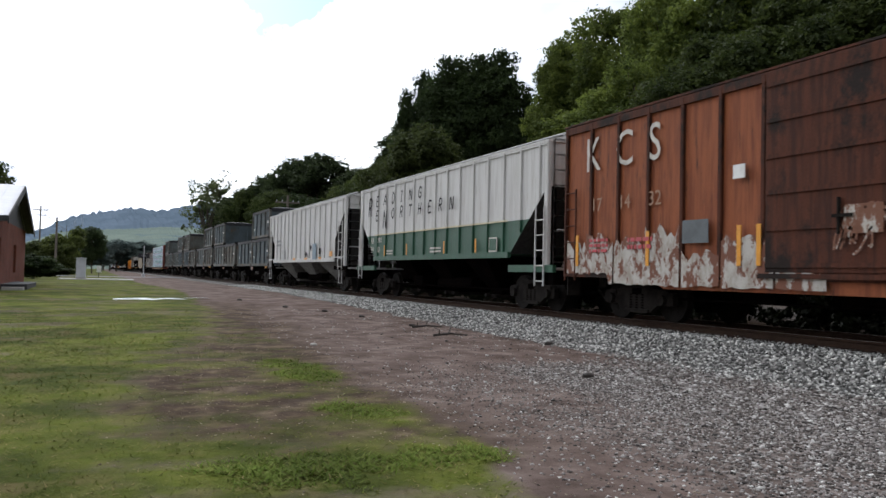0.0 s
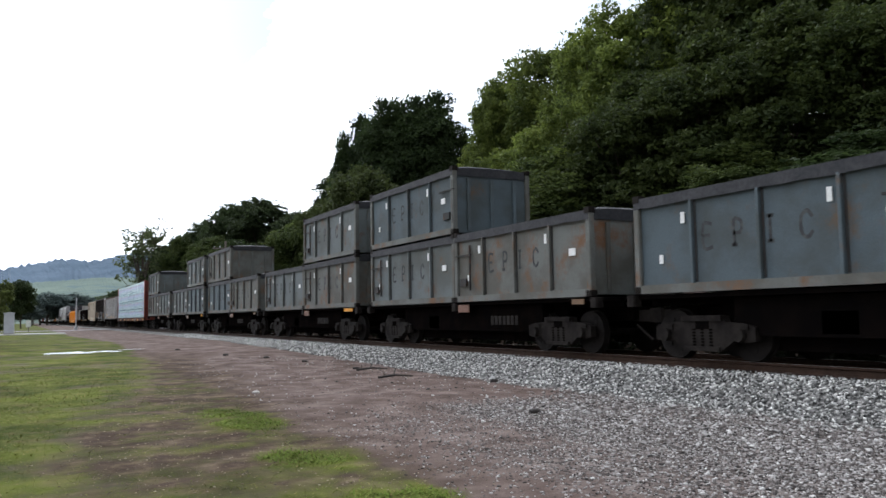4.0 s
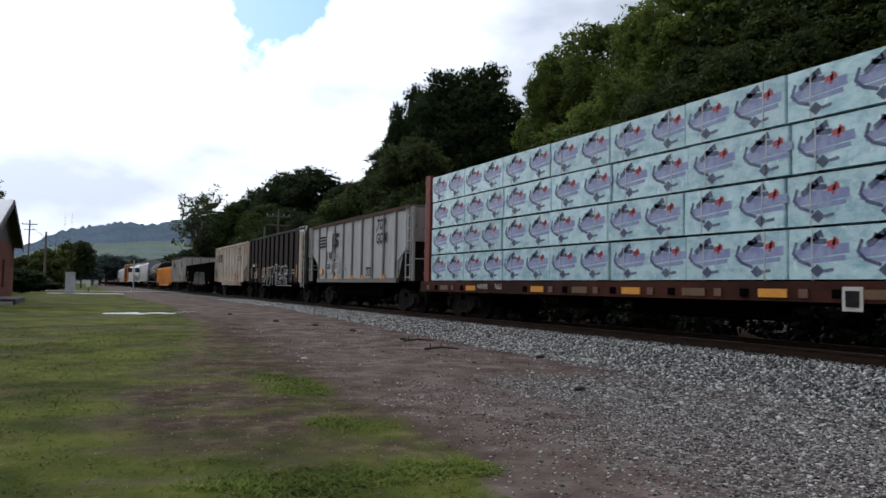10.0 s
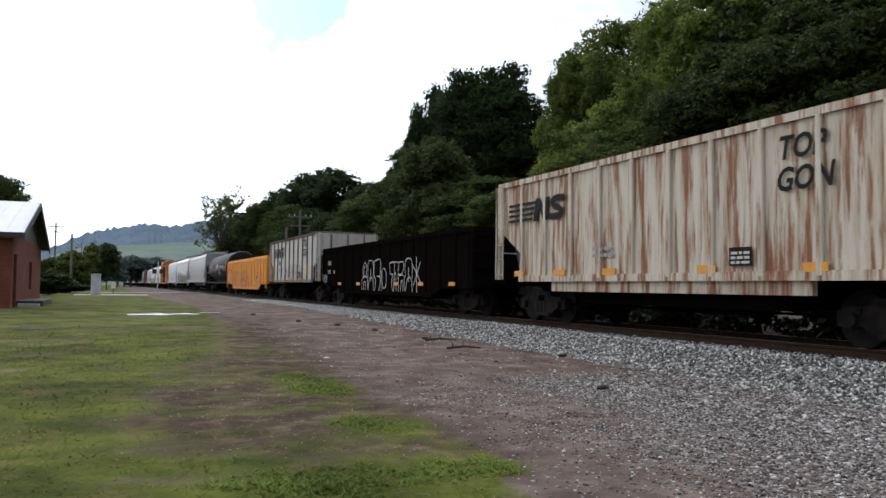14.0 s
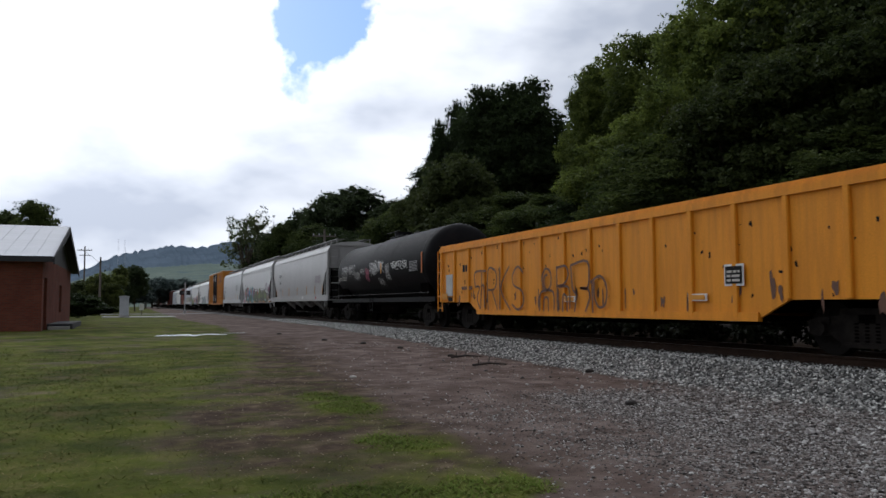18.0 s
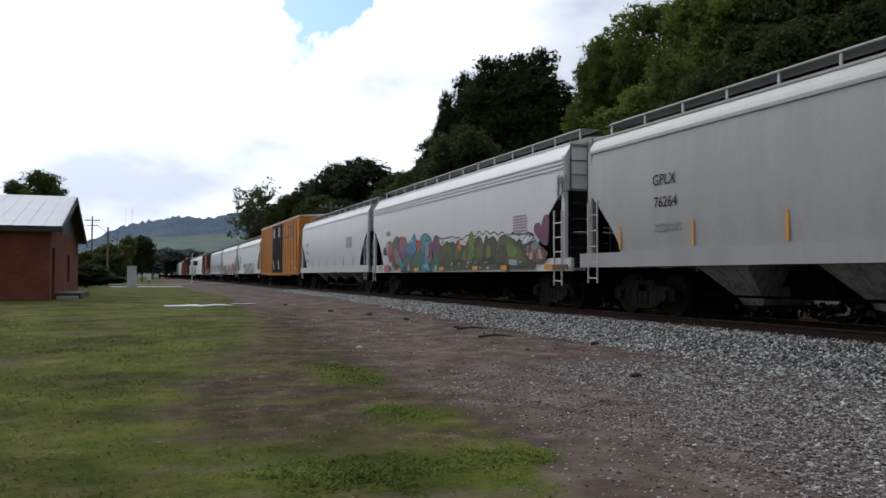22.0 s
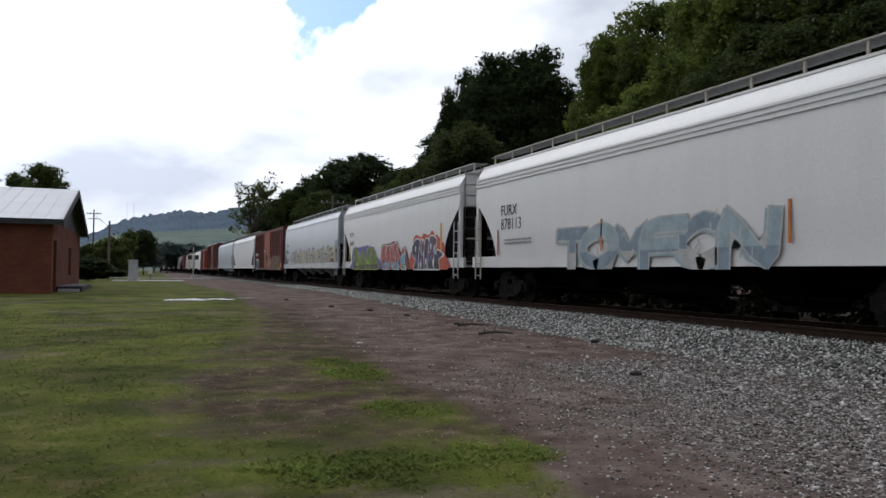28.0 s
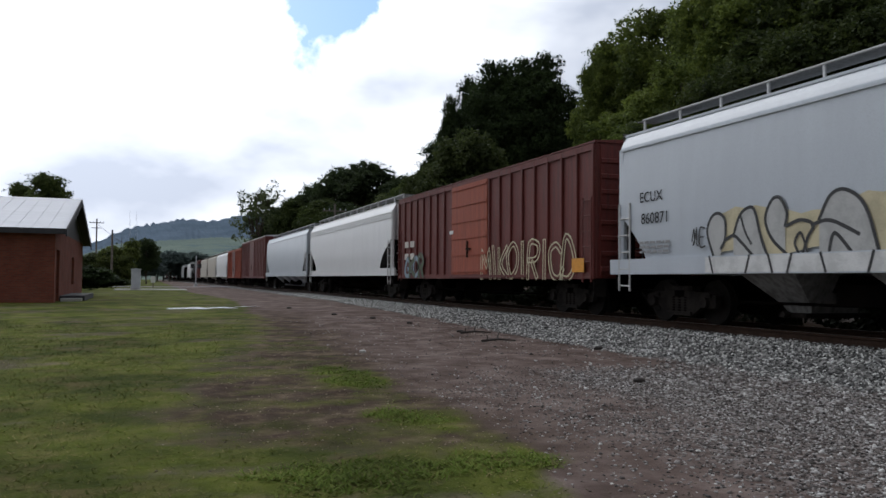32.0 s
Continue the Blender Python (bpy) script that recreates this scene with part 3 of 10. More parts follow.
def make_ground():
    xs = np.unique(np.concatenate([np.linspace(-4000, -60, 14), np.linspace(-60, -12, 25), np.arange(-12, 15.6, 0.2), np.linspace(16, 80, 40), np.linspace(90, 4000, 22)]))
    ys = np.unique(np.concatenate([np.linspace(-3000, -40, 14), np.linspace(-40, 2, 30), np.arange(2, 34, 0.2), np.arange(34, 70, 0.8), np.linspace(70, 300, 70), np.linspace(320, 4500, 24)]))
    X, Y = np.meshgrid(xs, ys)
    Z = ground_z(X, Y)
    nx, ny = len(xs), len(ys)
    i = (np.arange(ny - 1)[:, None] * nx + np.arange(nx - 1)[None, :]).ravel()
    me = bpy.data.meshes.new("ground")
    me.from_pydata(np.stack([X.ravel(), Y.ravel(), Z.ravel()], -1).tolist(), [], np.stack([i, i + 1, i + 1 + nx, i + nx], -1).tolist())
    me.polygons.foreach_set("use_smooth", [True] * len(me.polygons))
    g, lane, gravel, ballast, worn = zones(X.ravel(), Y.ravel())
    att = me.color_attributes.new("zone", "FLOAT_COLOR", "POINT")
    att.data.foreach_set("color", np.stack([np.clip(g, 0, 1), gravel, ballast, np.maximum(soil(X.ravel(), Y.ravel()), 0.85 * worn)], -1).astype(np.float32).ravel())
    me.materials.append(ground_material())
    ob = new("ground", me)
    tagged(ob, "lawn, trodden earth and grey gravel beside the track", "ground", kind="structure")


def ground_material():
    m = bpy.data.materials.new("earth_and_turf")
    m.use_nodes = True
    nt = m.node_tree
    p = nt.nodes["Principled BSDF"]
    p.inputs["Roughness"].default_value = 0.95
    p.inputs["Specular IOR Level"].default_value = 0.03
    tc = nt.nodes.new("ShaderNodeTexCoord")
    at = nt.nodes.new("ShaderNodeAttribute")
    at.attribute_name = "zone"
    sep = nt.nodes.new("ShaderNodeSeparateColor")
    nt.links.new(at.outputs["Color"], sep.inputs["Color"])

    def noise_tex(sc, detail=6.0):
        n = socket(nt.nodes, "ShaderNodeTexNoise", Scale=sc, Detail=detail, Roughness=0.65)
        nt.links.new(tc.outputs["Object"], n.inputs["Vector"])
        return n.outputs["Fac"]

    def ramp(fac, *stops):
        r = nt.nodes.new("ShaderNodeValToRGB")
        e = r.color_ramp.elements
        while len(e) < len(stops):
            e.new(0.5)
        for k, (pos, c) in enumerate(stops):
            e[k].position, e[k].color = pos, (*c, 1)
        nt.links.new(fac, r.inputs["Fac"])
        return r.outputs["Color"]

    def blend(fac, a, b):
        mx = nt.nodes.new("ShaderNodeMix")
        mx.data_type = "RGBA"
        nt.links.new(fac, mx.inputs["Factor"])
        nt.links.new(a, mx.inputs["A"])
        nt.links.new(b, mx.inputs["B"])
        return mx.outputs["Result"]

    def broken(value, amount, sc):
        """The zone's edge, broken up by noise."""
        a = nt.nodes.new("ShaderNodeMath")
        a.operation = "MULTIPLY_ADD"
        a.inputs[1].default_value = amount
        nt.links.new(noise_tex(sc, 8.0), a.inputs[0])
        nt.links.new(value, a.inputs[2])
        r = nt.nodes.new("ShaderNodeMapRange")
        for k, v in (("From Min", 0.12 + amount / 2), ("From Max", 0.80 + amount / 2)):
            r.inputs[k].default_value = v
        nt.links.new(a.outputs[0], r.inputs["Value"])
        return r.outputs["Result"]

    def wide(fac, a, b):
        r = nt.nodes.new("ShaderNodeMapRange")
        r.inputs["From Min"].default_value, r.inputs["From Max"].default_value = a, b
        nt.links.new(fac, r.inputs["Value"])
        return r.outputs["Result"]

    pale = ramp(noise_tex(1.4, 10.0), (0.34, (0.064, 0.045, 0.038)), (0.5, (0.120, 0.089, 0.078)), (0.66, (0.190, 0.150, 0.134)))
    dark = ramp(noise_tex(2.0, 10.0), (0.36, (0.022, 0.015, 0.011)), (0.52, (0.062, 0.043, 0.028)), (0.68, (0.165, 0.128, 0.082)))
    earth = blend(at.outputs["Alpha"], pale, dark)
    turf = blend(wide(noise_tex(0.45, 6.0), 0.43, 0.58), ramp(noise_tex(1.5, 9.0), (0.34, (0.030, 0.042, 0.008)), (0.5, (0.050, 0.062, 0.013)), (0.62, (0.098, 0.084, 0.034))),
                 ramp(noise_tex(1.6, 9.0), (0.3, (0.062, 0.080, 0.013)), (0.5, (0.098, 0.115, 0.020)), (0.68, (0.155, 0.142, 0.050))))
    vor = socket(nt.nodes, "ShaderNodeTexVoronoi", Scale=17.0)
    nt.links.new(tc.outputs["Object"], vor.inputs["Vector"])
    sv = nt.nodes.new("ShaderNodeSeparateColor")
    nt.links.new(vor.outputs["Color"], sv.inputs["Color"])
    stones = ramp(sv.outputs["Red"], (0.0, (0.035, 0.034, 0.034)), (0.5, (0.12, 0.116, 0.112)), (1.0, (0.27, 0.26, 0.25)))
    col = blend(broken(sep.outputs["Red"], 0.7, 5.0), earth, turf)
    gravelly = ramp(sv.outputs["Green"], (0.0, (0.052, 0.042, 0.037)), (0.5, (0.128, 0.108, 0.099)), (1.0, (0.26, 0.232, 0.22)))
    col = blend(broken(sep.outputs["Green"], 0.9, 9.0), col, gravelly)
    col = blend(broken(sep.outputs["Blue"], 0.4, 9.0), col, stones)
    # track bed: staining plus the shade under and behind the train, as colour
    bed_tone = nt.nodes.new("ShaderNodeMath")
    bed_tone.operation = "MULTIPLY"
    nt.links.new(at.outputs["Alpha"], bed_tone.inputs[0])
    nt.links.new(sep.outputs["Blue"], bed_tone.inputs[1])
    col = blend(bed_tone.outputs[0], col, ramp(noise_tex(9.0), (0.3, (0.009, 0.006, 0.005)), (0.7, (0.030, 0.020, 0.014))))
    nt.links.new(col, p.inputs["Base Color"])
    b = nt.nodes.new("ShaderNodeBump")
    b.inputs["Strength"].default_value, b.inputs["Distance"].default_value = 0.7, 0.03
    nt.links.new(noise_tex(30.0, 8.0), b.inputs["Height"])
    nt.links.new(b.outputs["Normal"], p.inputs["Normal"])
    return m


make_ground()


def scatter_material(name, stops, rough=0.85):
    """Stones or blades in several tones, one to each loose piece."""
    m = bpy.data.materials.new(name)
    m.use_nodes = True
    nt = m.node_tree
    p = nt.nodes["Principled BSDF"]
    p.inputs["Roughness"].default_value = rough
    geo = nt.nodes.new("ShaderNodeNewGeometry")
    r = nt.nodes.new("ShaderNodeValToRGB")
    e = r.color_ramp.elements
    while len(e) < len(stops):
        e.new(0.5)
    for k, (pos, c) in enumerate(stops):
        e[k].position, e[k].color = pos, (*c, 1)
    nt.links.new(geo.outputs["Random Per Island"], r.inputs["Fac"])
    nt.links.new(r.outputs["Color"], p.inputs["Base Color"])
    return m


def pieces(name, base_v, base_f, pos, size, rng, mat, flat=1.0, lift=0.0, tilt=1.0):
    """Many turned and scaled copies of a small form, as one mesh."""
    n, k = len(pos), len(base_v)
    q = rng.normal(size=(n, 4))
    q[:, 1:3] *= tilt
    q /= np.linalg.norm(q, axis=1)[:, None]
    w, x, y, z = q.T
    R = np.stack([1 - 2 * (y * y + z * z), 2 * (x * y - z * w), 2 * (x * z + y * w), 2 * (x * y + z * w), 1 - 2 * (x * x + z * z), 2 * (y * z - x * w), 2 * (x * z - y * w), 2 * (y * z + x * w), 1 - 2 * (x * x + y * y)], -1).reshape(n, 3, 3)
    v = np.asarray(base_v, float)[None] * (1 + 0.35 * rng.uniform(-1, 1, size=(n, k, 3))) * np.asarray(size)[:, None, None]
    v = np.einsum("nij,nkj->nki", R, v)
    v[:, :, 2] *= flat
    v += np.asarray(pos)[:, None, :] + np.array([0, 0, lift])
    f = np.asarray(base_f)[None] + (np.arange(n) * k)[:, None, None]
    me = bpy.data.meshes.new(name)
    me.vertices.add(n * k)
    me.vertices.foreach_set("co", v.astype(np.float32).ravel())
    nf, fk = n * len(base_f), len(base_f[0])
    me.loops.add(nf * fk)
    me.loops.foreach_set("vertex_index", f.astype(np.int32).ravel())
    me.polygons.add(nf)
    me.polygons.foreach_set("loop_start", (np.arange(nf) * fk).astype(np.int32))
    me.polygons.foreach_set("loop_total", np.full(nf, fk, np.int32))
    me.materials.append(mat)
    me.update(calc_edges=True)
    me.validate()
    return me


OCTA_V = [(1, 0, 0), (-1, 0, 0), (0, 0.8, 0), (0, -0.8, 0), (0, 0, 0.7), (0, 0, -0.7)]
OCTA_F = [(0, 2, 4), (2, 1, 4), (1, 3, 4), (3, 0, 4), (2, 0, 5), (1, 2, 5), (3, 1, 5), (0, 3, 5)]


def make_stones():
    rng = np.random.default_rng(5)
    grey = scatter_material("crushed_stone", [(0.0, (0.020, 0.020, 0.019)), (0.28, (0.085, 0.084, 0.080)), (0.55, (0.26, 0.257, 0.245)), (0.84, (0.55, 0.545, 0.52)), (1.0, (0.80, 0.79, 0.76))])
    brown = scatter_material("mixed_gravel", [(0.0, (0.016, 0.014, 0.013)), (0.35, (0.098, 0.083, 0.076)), (0.65, (0.235, 0.215, 0.205)), (0.9, (0.41, 0.395, 0.38)), (1.0, (0.58, 0.57, 0.55))])
    # ballast shoulder and bed
    n = 64000
    y = 3.5 + 56 * rng.uniform(0, 1, n) ** 1.5
    x = rng.uniform(8.75, 11.3, n)
    keep = (zones(x, y)[3] > rng.uniform(0.1, 0.9, n)) & ~((x > 10.58) & (rng.uniform(0, 1, n) < 0.7))
    x, y = x[keep], y[keep]
    size = rng.uniform(0.015, 0.038, len(x)) * (1 + 0.008 * y)
    me = pieces("ballast", OCTA_V, OCTA_F, np.stack([x, y, ground_z(x, y)], -1), size, rng, grey, flat=0.72, lift=0.008)
    tagged(new("ballast", me), "pale grey crushed stone heaped along the track", "ballast", kind="stuff")
    # loose gravel on the trodden lane
    n = 110000
    y = 3.6 + 24 * rng.uniform(0, 1, n) ** 1.7
    x = rng.uniform(2.4, 9.4, n)
    g, lane, gravel, bal, _ = zones(x, y)
    keep = (0.05 * lane + 0.75 * gravel) * (1 - 0.85 * g) > rng.uniform(0.02, 1.0, n)
    x, y = x[keep], y[keep]
    size = rng.uniform(0.008, 0.025, len(x)) * (1 + 0.8 * (rng.uniform(0, 1, len(x)) > 0.93)) * (1 + 0.5 * smooth01(6, 8, x))
    me = pieces("gravel", OCTA_V, OCTA_F, np.stack([x, y, ground_z(x, y)], -1), size, rng, brown, flat=0.6, lift=0.003)
    tagged(new("gravel", me), "brown and grey gravel strewn over the dirt lane", "gravel", kind="stuff")
    # coarser stones scattered over the trodden ground close by
    n = 9000
    x, y = rng.uniform(3.2, 9.2, n), 3.6 + 7 * rng.uniform(0, 1, n) ** 1.3
    g, lane, gravel, bal, _ = zones(x, y)
    keep = (0.35 + 0.65 * gravel) * lane * (1 - g) > rng.uniform(0.0, 1.0, n)
    x, y = x[keep], y[keep]
    me = pieces("coarse_gravel", OCTA_V, OCTA_F, np.stack([x, y, ground_z(x, y)], -1), rng.uniform(0.011, 0.026, len(x)), rng, brown, flat=0.5, lift=0.002)
    tagged(new("coarse_gravel", me), "pale and dark stones scattered on the dirt lane", "gravel", kind="stuff")
    # dirt crumbs and dry stalks among the grass
    n = 5000
    x, y = rng.uniform(-2.5, 4.0, n), rng.uniform(4, 18, n)
    keep = zones(x, y)[0] < 0.6
    x, y = x[keep], y[keep]
    me = pieces("litter", OCTA_V, OCTA_F, np.stack([x, y, ground_z(x, y)], -1), rng.uniform(0.006, 0.02, len(x)), rng, scatter_material("litter", [(0.0, (0.04, 0.03, 0.024)), (0.6, (0.16, 0.125, 0.085)), (1.0, (0.33, 0.28, 0.2))]), flat=0.5)
    tagged(new("litter", me), "dry leaf litter and crumbs of soil on bare ground", "litter", kind="stuff")


make_stones()


def blade_material(name, stops):
    """Blades that let light through, greener or more straw-like from place to place."""
    m = scatter_material(name, stops, 0.8)
    nt = m.node_tree
    p = nt.nodes["Principled BSDF"]
    p.inputs["Specular IOR Level"].default_value = 0.05
    colour = p.inputs["Base Color"].links[0].from_socket
    tc = nt.nodes.new("ShaderNodeTexCoord")
    n = socket(nt.nodes, "ShaderNodeTexNoise", Scale=0.45, Detail=6.0)
    nt.links.new(tc.outputs["Object"], n.inputs["Vector"])
    r = nt.nodes.new("ShaderNodeMapRange")
    for k, v in (("From Min", 0.42), ("From Max", 0.6), ("To Min", 0.8), ("To Max", 1.35)):
        r.inputs[k].default_value = v
    nt.links.new(n.outputs["Fac"], r.inputs["Value"])
    hs = nt.nodes.new("ShaderNodeHueSaturation")
    nt.links.new(r.outputs["Result"], hs.inputs["Value"])
    nt.links.new(colour, hs.inputs["Color"])
    nt.links.new(hs.outputs["Color"], p.inputs["Base Color"])
    tr = nt.nodes.new("ShaderNodeBsdfTranslucent")
    nt.links.new(hs.outputs["Color"], tr.inputs["Color"])
    ms = nt.nodes.new("ShaderNodeMixShader")
    ms.inputs["Fac"].default_value = 0.25
    nt.links.new(p.outputs["BSDF"], ms.inputs[1])
    nt.links.new(tr.outputs["BSDF"], ms.inputs[2])
    nt.links.new(ms.outputs["Shader"], nt.nodes["Material Output"].inputs["Surface"])
    return m


def make_grass():
    rng = np.random.default_rng(8)
    green = blade_material("grass_blades", [(0.0, (0.068, 0.084, 0.016)), (0.45, (0.090, 0.106, 0.022)), (0.8, (0.130, 0.128, 0.038)), (1.0, (0.215, 0.180, 0.085))])
    fresh = blade_material("fresh_blades", [(0.0, (0.075, 0.110, 0.018)), (0.5, (0.105, 0.150, 0.026)), (1.0, (0.150, 0.175, 0.045))])
    for name, n, x0, x1, y0, y1, l0, l1, mat in (("lawn_near", 42000, -5.5, 4.2, 4.0, 15.0, 0.025, 0.060, green), ("lawn_far", 30000, -9, 6, 15.0, 27.0, 0.040, 0.080, green), ("tufts", 45000, 0.5, 3.8, 5.2, 14.5, 0.035, 0.085, fresh)):
        y = y0 + (y1 - y0) * rng.uniform(0, 1, n) ** 1.3
        x = rng.uniform(x0, x1, n)
        g = zones(x, y)[0] if mat is green else tufts(x, y)
        keep = (g > rng.uniform(0.15, 1.1, n)) & (x > -0.55 * y - 1.5)
        x, y, g = x[keep], y[keep], g[keep]
        size = rng.uniform(l0, l1, len(x)) * (0.6 + 0.5 * g) * (1 + 0.4 * fbm(x, y, 2.2, 5))
        # mown blades lie over, most of them nearly flat
        a = rng.uniform(0, 2 * math.pi, len(x))
        rise = rng.uniform(0.12, 0.5, len(x)) if mat is green else rng.uniform(0.2, 0.6, len(x))
        along = np.stack([np.cos(a), np.sin(a), rise], -1)
        side = np.stack([-np.sin(a), np.cos(a), rng.normal(0, 0.15, len(x))], -1) * (size * 0.10 + 0.002)[:, None]
        base = np.stack([x, y, ground_z(x, y) + 0.003], -1)
        v = np.stack([base - side, base + side, base + along * size[:, None]], 1)
        me = bpy.data.meshes.new(name)
        m = len(x)
        me.vertices.add(3 * m)
        me.vertices.foreach_set("co", v.astype(np.float32).ravel())
        me.loops.add(3 * m)
        me.loops.foreach_set("vertex_index", np.arange(3 * m, dtype=np.int32))
        me.polygons.add(m)
        me.polygons.foreach_set("loop_start", np.arange(0, 3 * m, 3, dtype=np.int32))
        me.polygons.foreach_set("loop_total", np.full(m, 3, np.int32))
        me.materials.append(mat)
        me.update(calc_edges=True)
        tagged(new("grass", me), "short worn green and straw-coloured lawn grass" if mat is green else "fresh green grass tufts on the trodden ground", "grass", kind="stuff")


make_grass()


# ---------------------------------------------------------------- track
def make_track():
    prof = [(-0.070, 0), (0.070, 0), (0.070, 0.012), (0.012, 0.03), (0.010, 0.11), (0.037, 0.125), (0.037, 0.155), (0.028, 0.16), (-0.028, 0.16), (-0.037, 0.155), (-0.037, 0.125), (-0.010, 0.11), (-0.012, 0.03), (-0.070, 0.012)]
    rail_me = Shape().prism(prof, -300, 900).done("rail", M_RAIL)
    head = Shape().box(-0.027, 0.027, -300, 900, 0.1605, 0.163).done("rail_head", M_RAILTOP)
    for dx in (-0.755, 0.755):
        r = thing("rail", "rust-brown steel rail with a polished head", "rail", (TRACK_X + dx, 0, RAIL_Z - 0.162), "rails of the track", "structure", rail_me)
        part("rail_head", head, r, "bright worn running surface")
    track = thing("track", "row of dark creosoted wooden ties set in ballast", "railway track", (TRACK_X, 0, 0), kind="structure")
    tie = Shape().box(-1.3, 1.3, -0.115, 0.115, 0.27, 0.457, 0.01).done("tie", M_TIE)
    spike = Shape().box(-0.10, 0.10, -0.09, 0.09, 0.457, 0.472).done("tie_plate", M_RAIL)
    for i in range(150):
        t = part("tie", tie, track, at=(random.uniform(-0.03, 0.03), -6 + 0.52 * i, random.uniform(-0.006, 0.004)))
        for dx in (-0.755, 0.755):
            if i < 60:
                part("tie_plate", spike, t, at=(dx, 0, 0))


make_track()

# ---------------------------------------------------------------- freight cars: shared parts
CARS = []  # thing, its y at the start
WHEELS = ([], [])


def truck_meshes():
    out = {}
    side = [(-1.18, 0.36), (-1.18, 0.60), (-0.92, 0.66), (-0.55, 0.68), (-0.42, 0.80), (0.42, 0.80), (0.55, 0.68), (0.92, 0.66), (1.18, 0.60), (1.18, 0.36), (0.98, 0.33), (0.72, 0.36), (0.42, 0.17), (-0.42, 0.17), (-0.72, 0.36), (-0.98, 0.33)]
    s = Shape().plate(side, -0.07, 0.07)
    s.box(-0.11, 0.11, -0.48, 0.48, 0.70, 0.79).box(-0.11, 0.11, -0.42, 0.42, 0.17, 0.25)
    for y in (-0.88, 0.88):
        s.tube((-0.16, y, 0.46), (0.1, y, 0.46), 0.115, n=12)
        s.box(-0.1, 0.1, y - 0.17, y + 0.17, 0.55, 0.64)
    out["sideframe"] = s.done("sideframe", M_STEEL)
    s = Shape()
    for y in (-0.2, 0.0, 0.2):
        for k in range(6):
            s.tube((0, y, 0.26 + 0.055 * k), (0, y, 0.29 + 0.055 * k), 0.085, n=10)
    out["spring"] = s.done("spring", M_UNDER)
    out["bolster"] = Shape().box(-1.08, 1.08, -0.2, 0.2, 0.56, 0.72, 0.05).box(-0.3, 0.3, -0.3, 0.3, 0.72, 0.80, 0.06).done("bolster", M_UNDER)
    s = Shape().tube((-1.0, 0, 0), (1.0, 0, 0), 0.075, n=10)
    for sx in (-1, 1):
        x = 0.76 * sx
        s.tube((x - 0.07, 0, 0), (x + 0.07, 0, 0), 0.455, 0.455, 28)
        s.tube((x - 0.075 * sx, 0, 0), (x - 0.045 * sx, 0, 0), 0.482, 0.482, 28)
        for k in range(6):
            a = k * math.pi / 3
            s.box(x + 0.066 * sx - 0.012, x + 0.066 * sx + 0.012, 0.27 * math.cos(a) - 0.045, 0.27 * math.cos(a) + 0.045, 0.27 * math.sin(a) - 0.045, 0.27 * math.sin(a) + 0.045)
    out["wheelset"] = s.done("wheelset", M_WHEEL)
    s = Shape().box(-0.11, 0.11, -0.12, 0.62, 0.68, 0.92, 0.03).box(-0.17, 0.17, 0.55, 0.84, 0.66, 0.96, 0.05).tube((0.2, 0.1, 0.6), (0.35, 0.75, 0.3), 0.03)
    out["coupler"] = s.done("coupler", M_STEEL)
    return out


TM = truck_meshes()


def truck(car, y):
    t = part("truck", TM["bolster"], car, "dusty two-axle cast steel truck", (0, y, 0))
    for sx in (-1.0, 1.0):
        part("sideframe", TM["sideframe"], t, at=(sx, 0, 0))
        tagged(part("spring", TM["spring"], t, at=(sx * 1.0, 0, 0)), "nest of small coil springs", kind="stuff")
    for k, dy in enumerate((-0.88, 0.88)):
        WHEELS[k].append(part("wheelset", TM["wheelset"], t, at=(0, dy, 0.46)))
    return t


def car_base(name, label, category, y_front, y_rear, inset=1.9, under=(0.55, 1.0), group="freight cars of the train"):
    """An empty on the rails with trucks, couplers and a centre sill; local y runs to the rear."""
    L = y_rear - y_front
    car = thing(name, label, category, (TRACK_X, (y_front + y_rear) / 2, RAIL_Z), group)
    CARS.append((car, (y_front + y_rear) / 2))
    for s in (-1, 1):
        truck(car, s * (L / 2 - inset))
        part("coupler", TM["coupler"], car, "rusty knuckle coupler", Matrix.Translation((0, s * (L / 2 - 0.15), 0)) @ pose(0, 0, 0, 0, 0, 0 if s > 0 else 180))
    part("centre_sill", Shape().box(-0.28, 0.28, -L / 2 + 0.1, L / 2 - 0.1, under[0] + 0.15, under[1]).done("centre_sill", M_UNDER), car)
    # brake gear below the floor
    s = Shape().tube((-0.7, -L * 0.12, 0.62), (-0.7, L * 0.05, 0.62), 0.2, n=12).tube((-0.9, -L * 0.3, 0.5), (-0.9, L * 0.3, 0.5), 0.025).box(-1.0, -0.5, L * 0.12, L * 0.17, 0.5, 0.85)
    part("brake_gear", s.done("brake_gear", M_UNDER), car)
    return car, L / 2


def ladder_mesh(w, z0, z1, step=0.38, r=0.016, mat=None):
    """A ladder in the y-z plane, standing at y 0 to w."""
    s = Shape()
    for y in (0, w):
        s.box(-0.016, 0.016, y - 0.018, y + 0.018, z0, z1)
    z = z0 + 0.12
    while z < z1:
        s.tube((0, 0, z), (0, w, z), r, n=6)
        z += step
    return s.done("ladder", mat or M_RAILING)


FACE = Matrix(((0, 0, -1, 0), (-1, 0, 0, 0), (0, 1, 0, 0), (0, 0, 0, 1)))  # flat marks turned onto the side that faces the lawn
TEXT = {}


